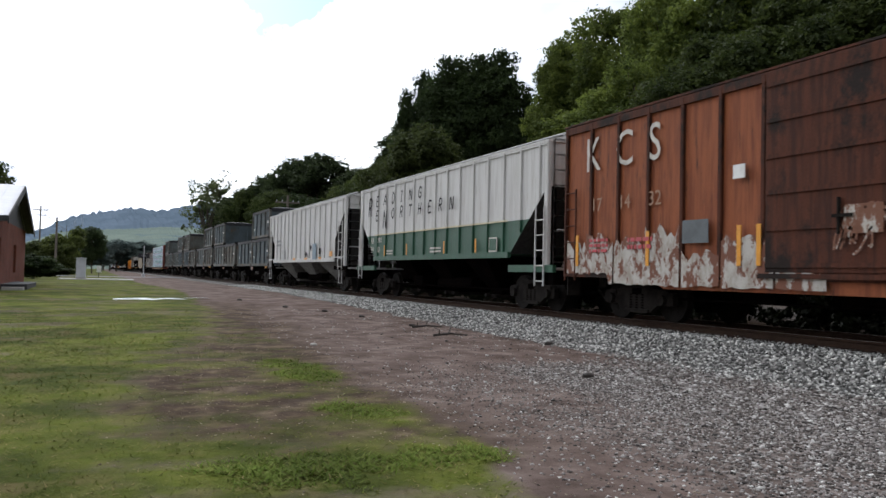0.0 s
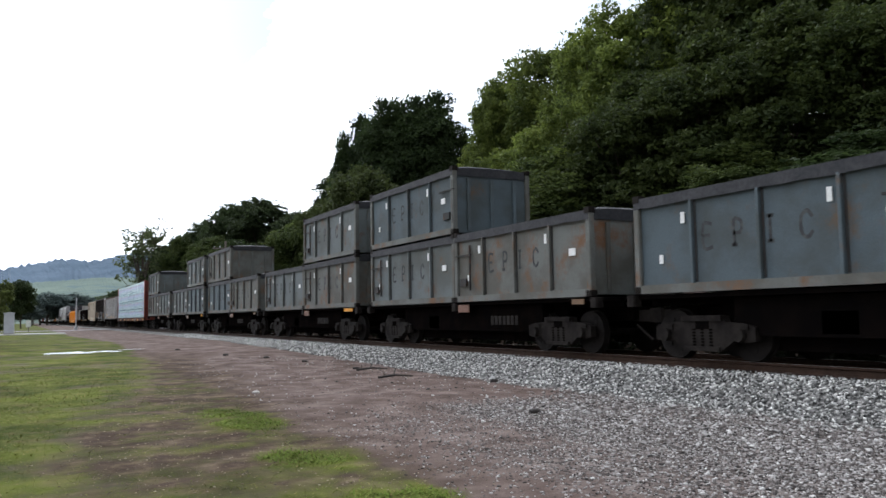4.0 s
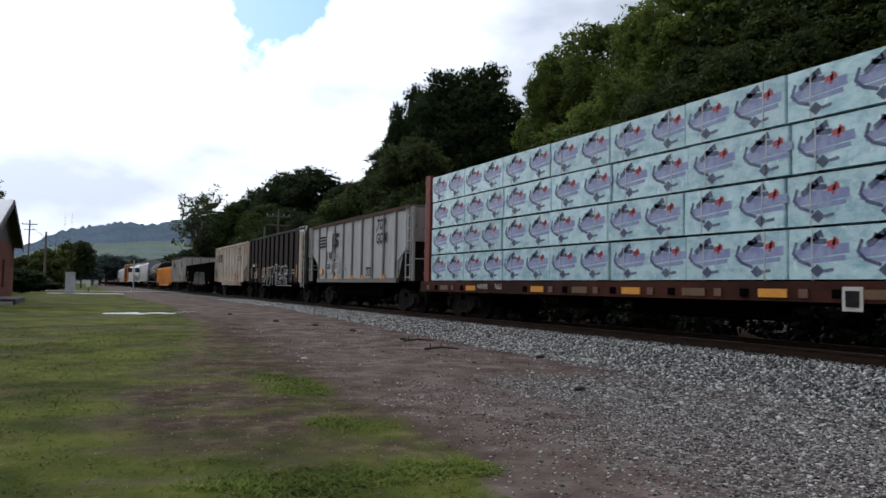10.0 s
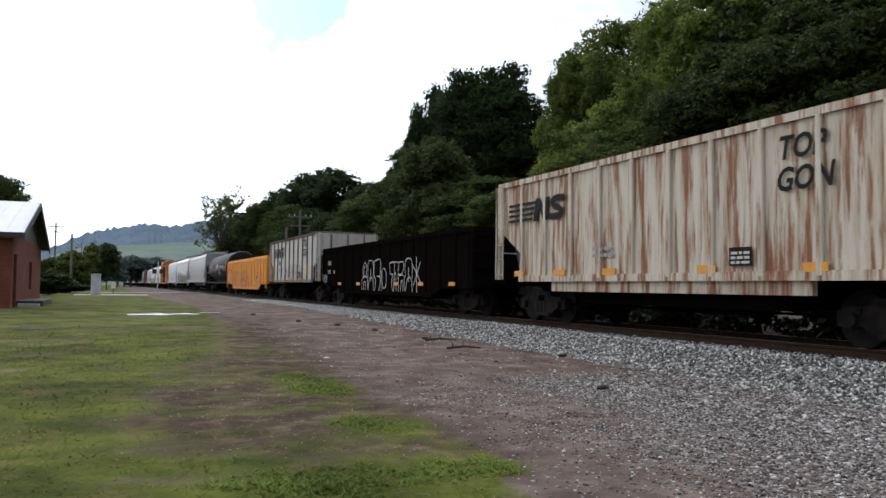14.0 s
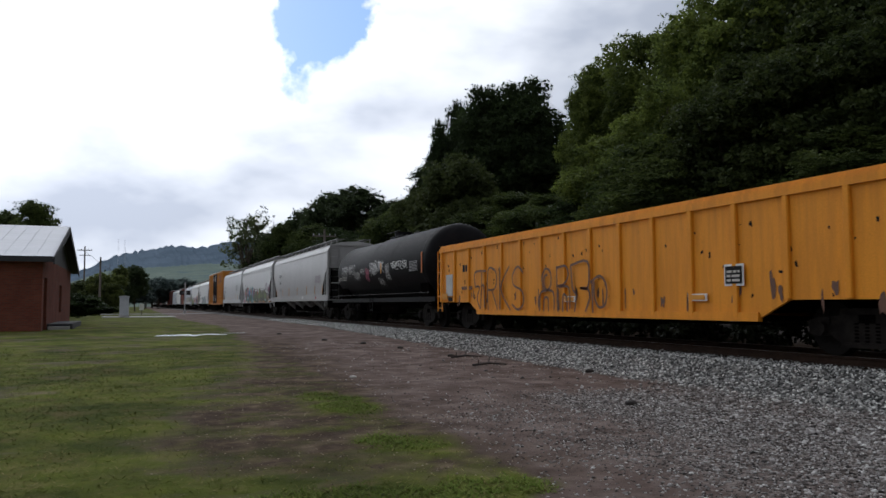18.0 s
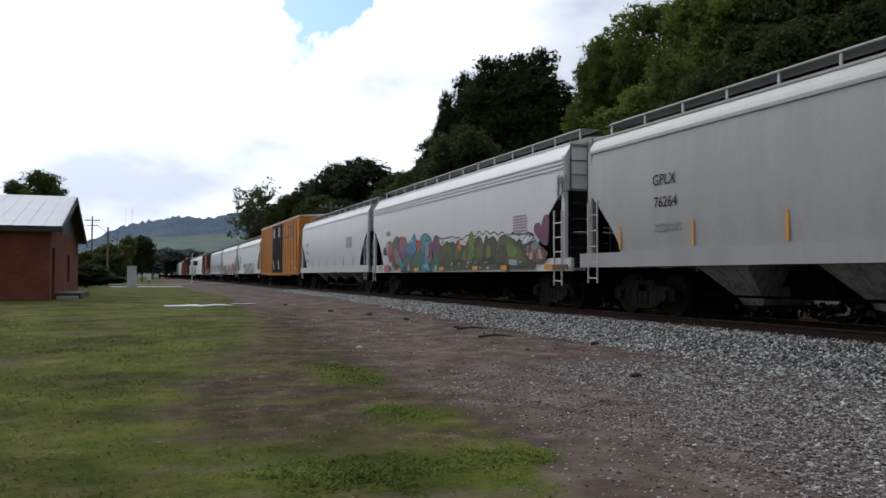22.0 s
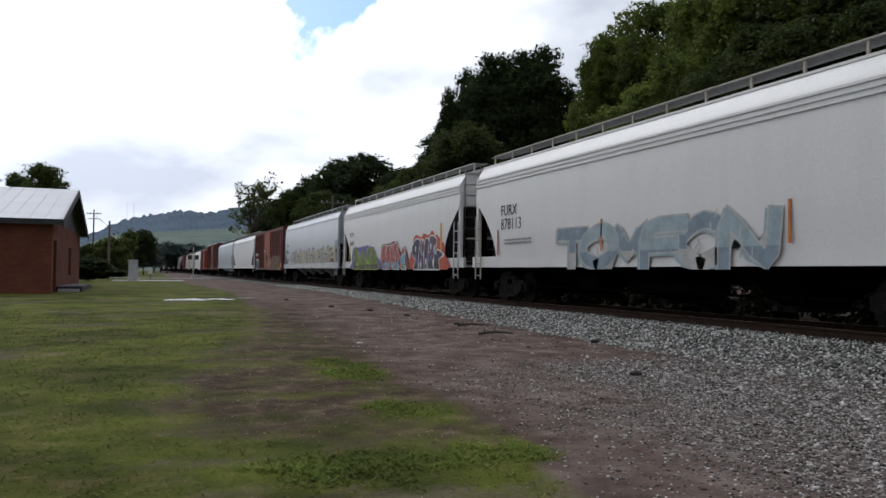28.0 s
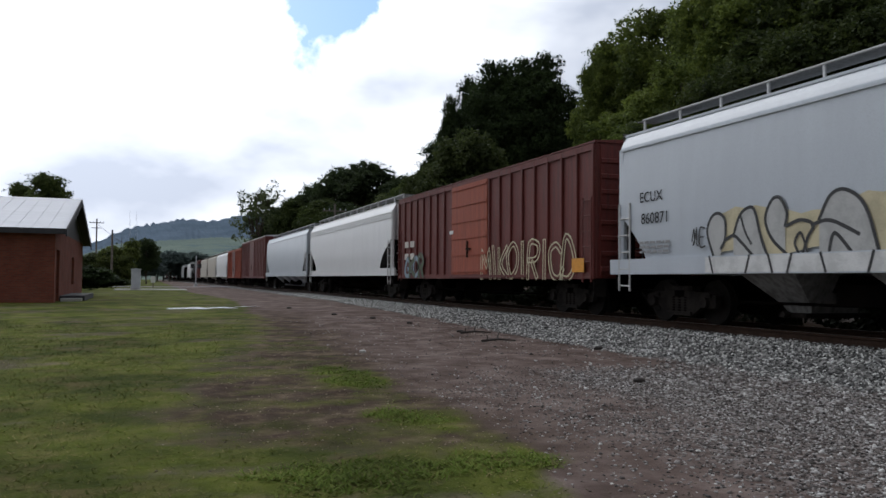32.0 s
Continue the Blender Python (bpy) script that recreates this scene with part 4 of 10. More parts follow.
def text_mesh(words, size, mat, squeeze=1.0, bold=0.0, slant=0.0):
    key = (words, size, mat.name, squeeze, bold, slant)
    if key not in TEXT:
        cu = bpy.data.curves.new("text", "FONT")
        cu.body, cu.size, cu.align_x, cu.align_y, cu.extrude, cu.resolution_u = words, size, "LEFT", "BOTTOM", 0.001, 3
        cu.offset, cu.shear = bold * size, slant
        ob = bpy.data.objects.new("text", cu)
        scene.collection.objects.link(ob)
        dg = bpy.context.evaluated_depsgraph_get()
        me = bpy.data.meshes.new_from_object(ob.evaluated_get(dg))
        bpy.data.objects.remove(ob)
        me.transform(Matrix.Diagonal((squeeze, 1, 1, 1)))
        me.materials.clear()
        me.materials.append(mat)
        me.name = "lettering"
        TEXT[key] = me
    return TEXT[key]


def letters(car, words, y, z, size, mat, x=-1.60, squeeze=1.0, bold=0.0, slant=0.0):
    """Lettering on the lawn side; it starts at y and runs towards the front."""
    return part("lettering", text_mesh(words, size, mat, squeeze, bold, slant), car, at=Matrix.Translation((x, y, z)) @ FACE)


def bars(car, y, z, w, h, n, mat, x=-1.60, gap=0.3, name="lettering", slant=0.0):
    """Plain bars in place of marks that are not spelled out."""
    s = Shape()
    step = w / n
    for k in range(n):
        a = y - k * step
        b = a - step * (1 - gap)
        s.plate([(a, z), (b, z), (b - slant, z + h), (a - slant, z + h)], -0.002, 0.002)
    return part(name, s.done(name, mat), car, at=(x, 0, 0))


def lines(car, y, z, w, h, n, mat, x=-1.60, name="lettering"):
    """Rows of small bars, as fine print."""
    s = Shape()
    rng = random.Random(int(abs(y * 31 + z * 7) * 100))
    for k in range(n):
        zz = z + h * (1 - (k + 1) / n)
        a = y
        while a > y - w:
            b = max(a - rng.uniform(0.06, 0.22), y - w)
            s.box(-0.002, 0.002, b, a, zz, zz + h / n * 0.55)
            a = b - 0.04
    return part(name, s.done(name, mat), car, at=(x, 0, 0))


def patch(car, y0, y1, z0, z1, mat, x=-1.60, name="placard", t=0.006):
    return part(name, Shape().box(-t, t, min(y0, y1), max(y0, y1), z0, z1).done(name, mat), car, at=(x, 0, 0))


def ribbon(s, pts, w, x0=0.0):
    """A flat line of width w through (y, z) points, one strip between sharp corners."""
    q = [Vector(p) for p in pts]
    d = [(b - a).normalized() for a, b in zip(q, q[1:])]
    runs, start = [], 0
    for i in range(1, len(d)):
        if d[i].dot(d[i - 1]) < 0.3:
            runs.append((start, i))
            start = i
    runs.append((start, len(d)))
    verts, faces = [], []
    for a, b in runs:
        first = len(verts)
        if first:  # the corner joins the two strips
            faces.append((first - 2, first - 1, first))
        for i in range(a, b + 1):
            u, v = d[max(i - 1, a)], d[min(i, b - 1)]
            m = (u + v).normalized()
            k = w / 2 / max(0.6, m.dot(u))
            e = q[i] + m * (w * 0.3 * ((i == b) - (i == a)))
            verts += [(x0, e.x - m.y * k, e.y + m.x * k), (x0, e.x + m.y * k, e.y - m.x * k)]
        faces += [(first + 2 * i, first + 2 * i + 1, first + 2 * i + 3, first + 2 * i + 2) for i in range(b - a)]
    s.add(verts, faces)


def blob(rng, cy, cz, ry, rz, n=22, rough=0.16):
    a, b, c = rng.uniform(0, 6), rng.uniform(0, 6), rng.uniform(0, 6)
    out = []
    for i in range(n):
        t = 2 * math.pi * i / n
        k = 1 + rough * (math.sin(2 * t + a) + 0.7 * math.sin(3 * t + b) + 0.4 * math.sin(5 * t + c))
        sq = 1.0 / max(abs(math.cos(t)), abs(math.sin(t))) ** 0.55
        out.append((cy + ry * k * sq * math.cos(t) * 0.86, cz + rz * k * sq * math.sin(t) * 0.86))
    return out


def soften(pts, m=4):
    """Rounds a polyline by a smooth curve through its points."""
    p = [Vector(pts[0])] + [Vector(q) for q in pts] + [Vector(pts[-1])]
    out = []
    for i in range(1, len(p) - 2):
        for j in range(m):
            t = j / m
            out.append(tuple(0.5 * (2 * p[i] + (p[i + 1] - p[i - 1]) * t + (2 * p[i - 1] - 5 * p[i] + 4 * p[i + 1] - p[i + 2]) * t * t + (3 * p[i] - p[i - 1] - 3 * p[i + 1] + p[i + 2]) * t ** 3)))
    return out + [tuple(p[-2])]


def band(pts, w):
    """The outline of a thick stroke along (y, z) points, with mitred corners."""
    left, right = [], []
    n = len(pts)
    for i in range(n):
        a, b = Vector(pts[max(i - 1, 0)]), Vector(pts[min(i + 1, n - 1)])
        p = Vector(pts[i])
        u, v = (p - a).normalized(), (b - p).normalized()
        d = (u + v).normalized() if (u + v).length > 1e-4 else Vector((-u.y, u.x))
        k = w / 2 * min(1.5, 1 / max(0.3, abs(d.dot(u if i else v))))
        e = p + (d * w * 0.4 if i == n - 1 else -d * w * 0.4 if i == 0 else Vector((0, 0)))
        left.append((e.x - d.y * k, e.y + d.x * k))
        right.append((e.x + d.y * k, e.y - d.x * k))
    return left + right[::-1]


def shard(car, lift, fill, line, *pts, x=-1.60, width=0.035, low=1.06, rough=0.010, curl=0.45):
    """A patch of paint through (y, z) points, with an outline and loose marks inside; lift sets it over what was sprayed before."""
    n = len(pts)
    p = [Vector(q) for q in pts]
    rng = random.Random(int(1000 * abs(pts[0][0] + 3 * pts[1][1])) + n)
    ring = []
    for i in range(n):
        a, b, c, d = p[i - 1], p[i], p[(i + 1) % n], p[(i + 2) % n]
        ta, tb = (c - a) * curl, (d - b) * curl
        for k in range(5):
            t = k / 5
            q = b * (2 * t ** 3 - 3 * t * t + 1) + c * (3 * t * t - 2 * t ** 3) + ta * (t ** 3 - 2 * t * t + t) + tb * (t ** 3 - t * t)
            ring.append((q.x + rng.uniform(-rough, rough), max(q.y + rng.uniform(-rough, rough), low)))
    dx = x - 0.0012 * lift
    me = Shape().add([(0, a, b) for a, b in ring], [tuple(range(len(ring)))]).done("spray_paint", M_SPRAY[fill])
    part("spray_paint", me, car, "sprayed " + fill + " form of the graffiti", (dx, 0, 0))
    if not line:
        return
    out = Shape()
    ribbon(out, ring + ring[:2], width)
    part("spray_line", out.done("spray_line", M_SPRAY[line]), car, line + " sprayed outline", (dx - 0.0006, 0, 0))
    mid = sum(p, Vector((0, 0))) / n
    reach_z = max(abs(q.y - mid.y) for q in p)
    # cracks from the outline inwards, a blended corner and small highlights
    for k in range(4):
        a = Vector(rng.choice(ring))
        u = mid - a
        side = Vector((-u.y, u.x)).normalized() * rng.uniform(0.02, 0.05)
        tip = a + u * rng.uniform(0.45, 0.95) + side * rng.uniform(-2, 2)
        tone = line if k < 2 else BLENDS.get(fill, fill)
        s = Shape().add([(0, a.x + side.x, max(a.y + side.y, low)), (0, a.x - side.x, max(a.y - side.y, low)), (0, tip.x, max(tip.y, low))], [(0, 1, 2)])
        part("spray_line", s.done("spray_line", M_SPRAY[tone]), car, "small stroke inside the graffiti", (dx - 0.0004 - 0.0001 * k, 0, 0))
    if reach_z > 0.3:
        f = clip_low(ring, mid.y - reach_z * rng.uniform(0.25, 0.6))
        if len(f) > 2:
            part("spray_paint", Shape().add([(0, a, b) for a, b in f], [tuple(range(len(f)))]).done("spray_paint", M_SPRAY[BLENDS.get(fill, fill)]), car, "darker lower part of the graffiti", (dx - 0.0002, 0, 0))


BLENDS = dict(teal="deep", fern="moss", coral="plum", moss="black", olive="moss", green="moss", navy="black", purple="navy", plum="purple", red="rust", worn="soot", blue="azure", white="haze", lime="green")


def smooth_step(a, b, v):
    t = min(max((v - a) / (b - a), 0.0), 1.0)
    return t * t * (3 - 2 * t)


def thicket(car, y0, y1, z0, z1, seed, x=-1.60):
    """One long mossy piece: rounded dark forms under a black-lined white crest."""
    rng = random.Random(seed)
    m = 26
    ys = [y0 + (y1 - y0) * i / m for i in range(m + 1)]
    crest = [z1 - 0.06 - 0.05 * math.sin(2.1 * y) - (z1 - z0) * rng.choice((0.0, 0.03, 0.07, 0.10)) - 0.16 * smooth_step(-5.0, -7.0, y) for y in ys]
    for name, drop, mat, dx in (("white", 0.0, "white", 0.0), ("moss", 0.2, "moss", -0.001)):
        top = soften([(y, c - drop * (z1 - z0) * rng.uniform(0.5, 1.4)) for y, c in zip(ys, crest)], 3)
        n = len(top)
        s = Shape()
        s.add([(dx, p[0], p[1]) for p in top] + [(dx, p[0], z0) for p in reversed(top)], [tuple(range(2 * n))])
        part("spray_paint", s.done("spray_paint", M_SPRAY[mat]), car, "sprayed " + name + " ground of the graffiti", (x, 0, 0))
        s = Shape()
        ribbon(s, top, 0.04, dx - 0.0006)
        part("spray_line", s.done("spray_line", M_SPRAY["black"]), car, "wavy black crest line", (x, 0, 0))
    shard(car, 2, "olive", "black", (0.2, 1.45), (0.05, 1.85), (-0.55, 2.02), (-1.15, 1.86), (-1.3, 1.4), (-0.6, 1.25), x=x)
    shard(car, 3, "moss", "black", (-1.2, 1.3), (-1.35, 1.75), (-1.75, 2.1), (-2.05, 1.8), (-2.0, 1.3), x=x)
    shard(car, 3, "green", "black", (-2.0, 1.45), (-2.5, 1.85), (-3.0, 2.36), (-3.25, 1.7), (-3.1, 1.3), x=x)
    shard(car, 4, "olive", "black", (-3.15, 1.3), (-3.35, 1.75), (-3.75, 2.12), (-4.05, 1.6), (-3.8, 1.3), x=x)
    shard(car, 5, "moss", "black", (-3.95, 1.35), (-4.15, 1.9), (-4.75, 2.1), (-5.05, 1.75), (-4.8, 1.3), x=x)
    shard(car, 6, "olive", "black", (-5.0, 1.2), (-4.95, 1.75), (-5.4, 2.1), (-6.3, 1.93), (-6.9, 1.5), (-7.2, 1.2), (-6.6, 1.16), (-5.8, 1.2), x=x)
    shard(car, 7, "green", None, (-5.7, 1.72), (-6.0, 1.86), (-6.5, 1.62), (-6.25, 1.45), (-5.85, 1.5), x=x)
    shard(car, 8, "moss", "black", (-5.05, 1.2), (-5.2, 1.72), (-5.6, 1.8), (-5.75, 1.5), (-5.5, 1.2), x=x)
    for a, b, c in ((-0.35, 1.5, "moss"), (-0.75, 1.55, "moss"), (-2.6, 1.6, "olive"), (-4.4, 1.6, "green"), (-1.65, 1.6, "olive")):
        shard(car, 9, c, None, (a + 0.16, b - 0.12), (a + 0.13, b + 0.18), (a - 0.08, b + 0.24), (a - 0.15, b - 0.1), x=x)
    shard(car, 10, "red", None, (-1.78, 2.05), (-1.9, 2.16), (-1.98, 1.95), (-1.86, 1.86), x=x)
    shard(car, 11, "orange", None, (-1.72, 1.92), (-1.95, 1.98), (-2.12, 1.82), (-1.85, 1.72), x=x)
    # pale chips along the lower edge and in the crest
    for k in range(26):
        low = k < 17
        cy = rng.uniform(y1 + 0.6, y0 - 0.2)
        cz = z0 + (z1 - z0) * (rng.uniform(0.04, 0.24) if low else rng.uniform(0.70, 0.84))
        hgt, wid, tilt = rng.uniform(0.02, 0.06), rng.uniform(0.05, 0.18), rng.uniform(-0.06, 0.06)
        s = Shape().add([(-0.016, p[0], p[1]) for p in ((cy - tilt, cz - hgt), (cy + wid, cz - 0.2 * hgt), (cy + wid * 0.6 + tilt, cz + hgt), (cy - wid, cz + 0.3 * hgt))], [(0, 1, 2, 3)])
        part("spray_paint", s.done("spray_paint", M_SPRAY[rng.choice(("cream", "moss", "slate", "lilac") if low else ("moss", "olive", "slate"))]), car, at=(x, 0, 0))
    shard(car, 14, "haze", None, (-5.95, 1.22), (-5.95, 1.36), (-6.42, 1.35), (-6.42, 1.2), x=x)
    # a pale round form and a plum-coloured one at the end of the piece
    shard(car, 9, "worn", "black", (-6.95, 1.64), (-7.5, 1.86), (-8.0, 1.68), (-8.35, 1.48), (-7.9, 1.24), (-7.3, 1.32), x=x)
    shard(car, 10, "slate", None, (-7.35, 1.72), (-7.6, 1.84), (-7.85, 1.76), (-7.6, 1.62), x=x)
    shard(car, 10, "white", "black", (-6.75, 1.8), (-7.1, 2.06), (-7.5, 1.98), (-7.2, 1.82), x=x)
    shard(car, 11, "plum", "purple", (-7.55, 2.15), (-7.72, 2.34), (-7.95, 2.22), (-8.15, 2.5), (-8.42, 2.48), (-8.4, 2.1), (-8.35, 1.76), (-8.05, 1.78), x=x)


def scrawl(car, y0, y1, z0, z1, n, mat, seed, x=-1.60, width=0.035):
    """Quick sprayed strokes that cannot be read."""
    rng = random.Random(seed)
    for k in range(n):
        cy = y0 + (y1 - y0) * (k + 0.5) / n
        w = abs(y1 - y0) / n * 0.55
        for _ in range(5):
            p = [(cy + rng.uniform(-w, w), rng.uniform(z0, z1)) for _ in range(3)]
            curve = [((1 - t) ** 2 * p[0][0] + 2 * t * (1 - t) * p[1][0] + t * t * p[2][0], (1 - t) ** 2 * p[0][1] + 2 * t * (1 - t) * p[1][1] + t * t * p[2][1]) for t in [i / 6 for i in range(7)]]
            s = Shape()
            ribbon(s, curve, width * 0.8)
            part("spray_line", s.done("spray_line", mat), car, "unreadable sprayed strokes", (x - 0.004, 0, 0))


GLYPHS = dict(  # strokes in a unit box, for painted letters, marks and graffiti
    # letter forms in order: E-P-I-C, R-A-D-N-G, O-T-H
    letter_e=[[(0.9, 1), (0.15, 1), (0.15, 0), (0.95, 0)], [(0.15, 0.52), (0.7, 0.52)]],
    letter_p=[[(0.2, 0), (0.2, 1), (0.75, 1), (0.92, 0.78), (0.75, 0.5), (0.2, 0.5)], [(0.02, 0), (0.42, 0)]],
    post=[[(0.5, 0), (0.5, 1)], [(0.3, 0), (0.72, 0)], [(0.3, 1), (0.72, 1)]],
    letter_c=[[(0.92, 0.78), (0.6, 1), (0.2, 0.85), (0.08, 0.5), (0.2, 0.12), (0.6, 0), (0.92, 0.2)]],
    letter_r=[[(0.15, 0), (0.15, 1), (0.75, 1), (0.9, 0.75), (0.7, 0.52), (0.15, 0.5)], [(0.5, 0.5), (0.95, 0)]],
    letter_a=[[(0, 0), (0.5, 1), (1, 0)], [(0.2, 0.35), (0.8, 0.35)]],
    letter_d=[[(0.15, 0), (0.15, 1), (0.6, 1), (0.95, 0.6), (0.9, 0.3), (0.6, 0), (0.15, 0)]],
    letter_n=[[(0.1, 0), (0.1, 1), (0.9, 0), (0.9, 1)]],
    letter_g=[[(0.92, 0.8), (0.6, 1), (0.2, 0.85), (0.08, 0.5), (0.2, 0.12), (0.6, 0), (0.92, 0.15), (0.92, 0.45), (0.6, 0.45)]],
    letter_o=[[(0.5, 0), (0.08, 0.3), (0.08, 0.7), (0.5, 1), (0.92, 0.7), (0.92, 0.3), (0.5, 0)]],
    letter_t=[[(0.05, 1), (0.95, 1)], [(0.5, 1), (0.5, 0)]],
    letter_h=[[(0.12, 0), (0.12, 1)], [(0.88, 0), (0.88, 1)], [(0.12, 0.5), (0.88, 0.5)]],
    peak=[[(0.05, 0), (0.12, 0.95), (0.5, 0.45), (0.85, 1), (0.95, 0)]],
    kick=[[(0.12, 0), (0.1, 1)], [(0.9, 1), (0.2, 0.5), (0.95, 0)]],
    snake=[[(0.9, 0.85), (0.5, 1), (0.1, 0.8), (0.2, 0.57), (0.8, 0.43), (0.92, 0.15), (0.5, 0), (0.05, 0.12)]],
    bar=[[(0.5, 0), (0.45, 1)]],
    arm=[[(0.9, 1), (0.12, 0.92), (0.1, 0)], [(0.12, 0.5), (0.75, 0.55)]],
    # loose one-line forms
    curl=[[(0, 0.02), (0.04, 0.38), (0.3, 0.48), (0.95, 0.45), (1, 0.05)], [(0.28, 0.52), (0.2, 0.8), (0.45, 1), (0.78, 0.9), (0.8, 0.62), (0.55, 0.5), (0.34, 0.6), (0.36, 0.8), (0.55, 0.86)], [(0.3, 0.02), (0.35, 0.3), (0.6, 0.3), (0.62, 0.02)]],
    arch=[[(0.05, 0.42), (0.08, 0.9), (0.5, 1), (0.92, 0.88), (0.95, 0.4)], [(0.08, 0.03), (0.3, 0.36), (0.62, 0.44), (0.9, 0.3), (1, 0.02)], [(0.48, 0.72), (0.5, 0.3)]],
    slash=[[(0, 0.55), (0.15, 0.95), (0.7, 1), (0.95, 0.8), (0.9, 0.5)], [(0.12, 0.55), (0.62, 0.96)], [(0.42, 0.9), (0.36, 0.64), (0.55, 0.5), (0.76, 0.66), (0.7, 0.95)], [(0.05, 0.04), (0.25, 0.4), (0.62, 0.45), (0.95, 0.08)]],
    block=[[(0, 0.95), (0.98, 1), (1, 0.5), (0.55, 0.48), (0.98, 0.46), (1.08, 0.28), (0.85, 0.02)], [(0, 0.92), (0.08, 0.5), (0.3, 0.32), (0.2, 0.02)]],
    roof=[[(0.02, 0.62), (0, 0.98), (1, 1)], [(0.02, 0.6), (0.42, 0.58), (0.2, 0.3), (0.45, 0.02)], [(0.62, 1), (0.62, 0.4)], [(0.52, 0.02), (0.62, 0.55), (0.82, 0.6), (0.88, 0.05)]],
    bell=[[(0.2, 0.02), (0.14, 1)], [(0.14, 0.97), (0.7, 1), (0.88, 0.8), (0.6, 0.6), (0.14, 0.57)], [(0.3, 0.55), (0.9, 0.52), (0.96, 0.08)], [(0.5, 0.02), (0.55, 0.36), (0.76, 0.32), (0.8, 0.02)]],
    drop=[[(0.2, 0), (0.18, 0.62)], [(0.1, 0.6), (0.6, 0.72), (0.95, 0.52), (0.9, 0.18), (0.55, 0.1), (0.3, 0.3), (0.28, 0.6)]],
    loop=[[(0, 0.3), (0.3, 0.95), (0.45, 0.3), (0.2, 0.1), (0.6, 0.6), (0.8, 1), (0.75, 0.2), (1, 0.05)]],
    crown=[[(0, 0.7), (0.25, 0.95), (0.4, 0.4), (0.6, 1), (0.7, 0.45), (1, 0.85)], [(0.1, 0.2), (0.5, 0.35), (0.95, 0.15)]],
    star=[[(0.5, 0), (0.45, 1)], [(0.05, 0.75), (0.95, 0.3)], [(0.1, 0.2), (0.9, 0.85)]])
THROW = [  # one long bubble-shaped piece, stroke by stroke
    [(0.05, -0.02), (0, 0.48), (0.03, 0.77), (0.08, 0.85), (0.13, 0.71), (0.13, 0.34), (0.10, 0.16)],
    [(0.13, 0.32), (0.19, 0.39), (0.24, 0.27), (0.32, 0.0)],
    [(0.19, 0.40), (0.23, 0.74), (0.28, 0.88), (0.33, 0.84), (0.37, 0.35), (0.41, 0.0)],
    [(0.24, 0.76), (0.27, 0.45), (0.31, 0.22)],
    [(0.53, 0.0), (0.44, 0.29), (0.40, 0.65), (0.44, 0.97), (0.49, 1), (0.53, 0.74), (0.52, 0.5)],
    [(0.53, 0.5), (0.61, 0.58), (0.68, 0.48), (0.65, 0.29), (0.62, 0.0)],
    [(0.60, 0.0), (0.575, 0.2), (0.61, 0.36), (0.645, 0.03)],
    [(0.71, 0.56), (0.77, 0.94), (0.85, 1), (0.94, 0.71), (1, 0.0)],
    [(0.67, 0.48), (0.77, 0.53), (0.91, 0.28)],
    [(0.76, 0.0), (0.79, 0.32), (0.87, 0.02)]]


def drape(me, skin):
    """Lays a flat mark on a curved side: x follows skin(z)."""
    for v in me.vertices:
        v.co.x -= skin(v.co.z)
    return me


def stroke_row(car, names, y0, y1, z0, z1, width, mat, x=-1.60, label="", name="spray_line", round_off=4, slant=0.0, fillw=0.86, skin=None, jitter=0):
    """A row of one-line forms from y0 towards y1, each stroke a mark of its own."""
    rng = random.Random(int(1000 * abs(y0) + 10 * abs(y1) + jitter))
    step = (y1 - y0) / len(names)
    for k, key in enumerate(names):
        if not key:
            continue
        hh = (z1 - z0) * (1 - (0.12 * rng.random() if jitter else 0))
        for stroke in GLYPHS[key]:
            pts = [(y0 + step * (k + fillw * (u + slant * v)), z0 + hh * v) for u, v in stroke]
            s = Shape()
            ribbon(s, soften(pts, round_off) if round_off else pts, width, -0.0006 * (k % 3))
            me = s.done(name, mat)
            part(name, drape(me, skin) if skin else me, car, label, (0 if skin else x, 0, 0))


def clip_low(poly, top):
    """The part of an outline of (y, z) points that lies below top."""
    out = []
    for a, b in zip(poly, poly[1:] + poly[:1]):
        if a[1] <= top:
            out.append(a)
        if (a[1] <= top) != (b[1] <= top):
            t = (top - a[1]) / (b[1] - a[1])
            out.append((a[0] + (b[0] - a[0]) * t, top))
    return out


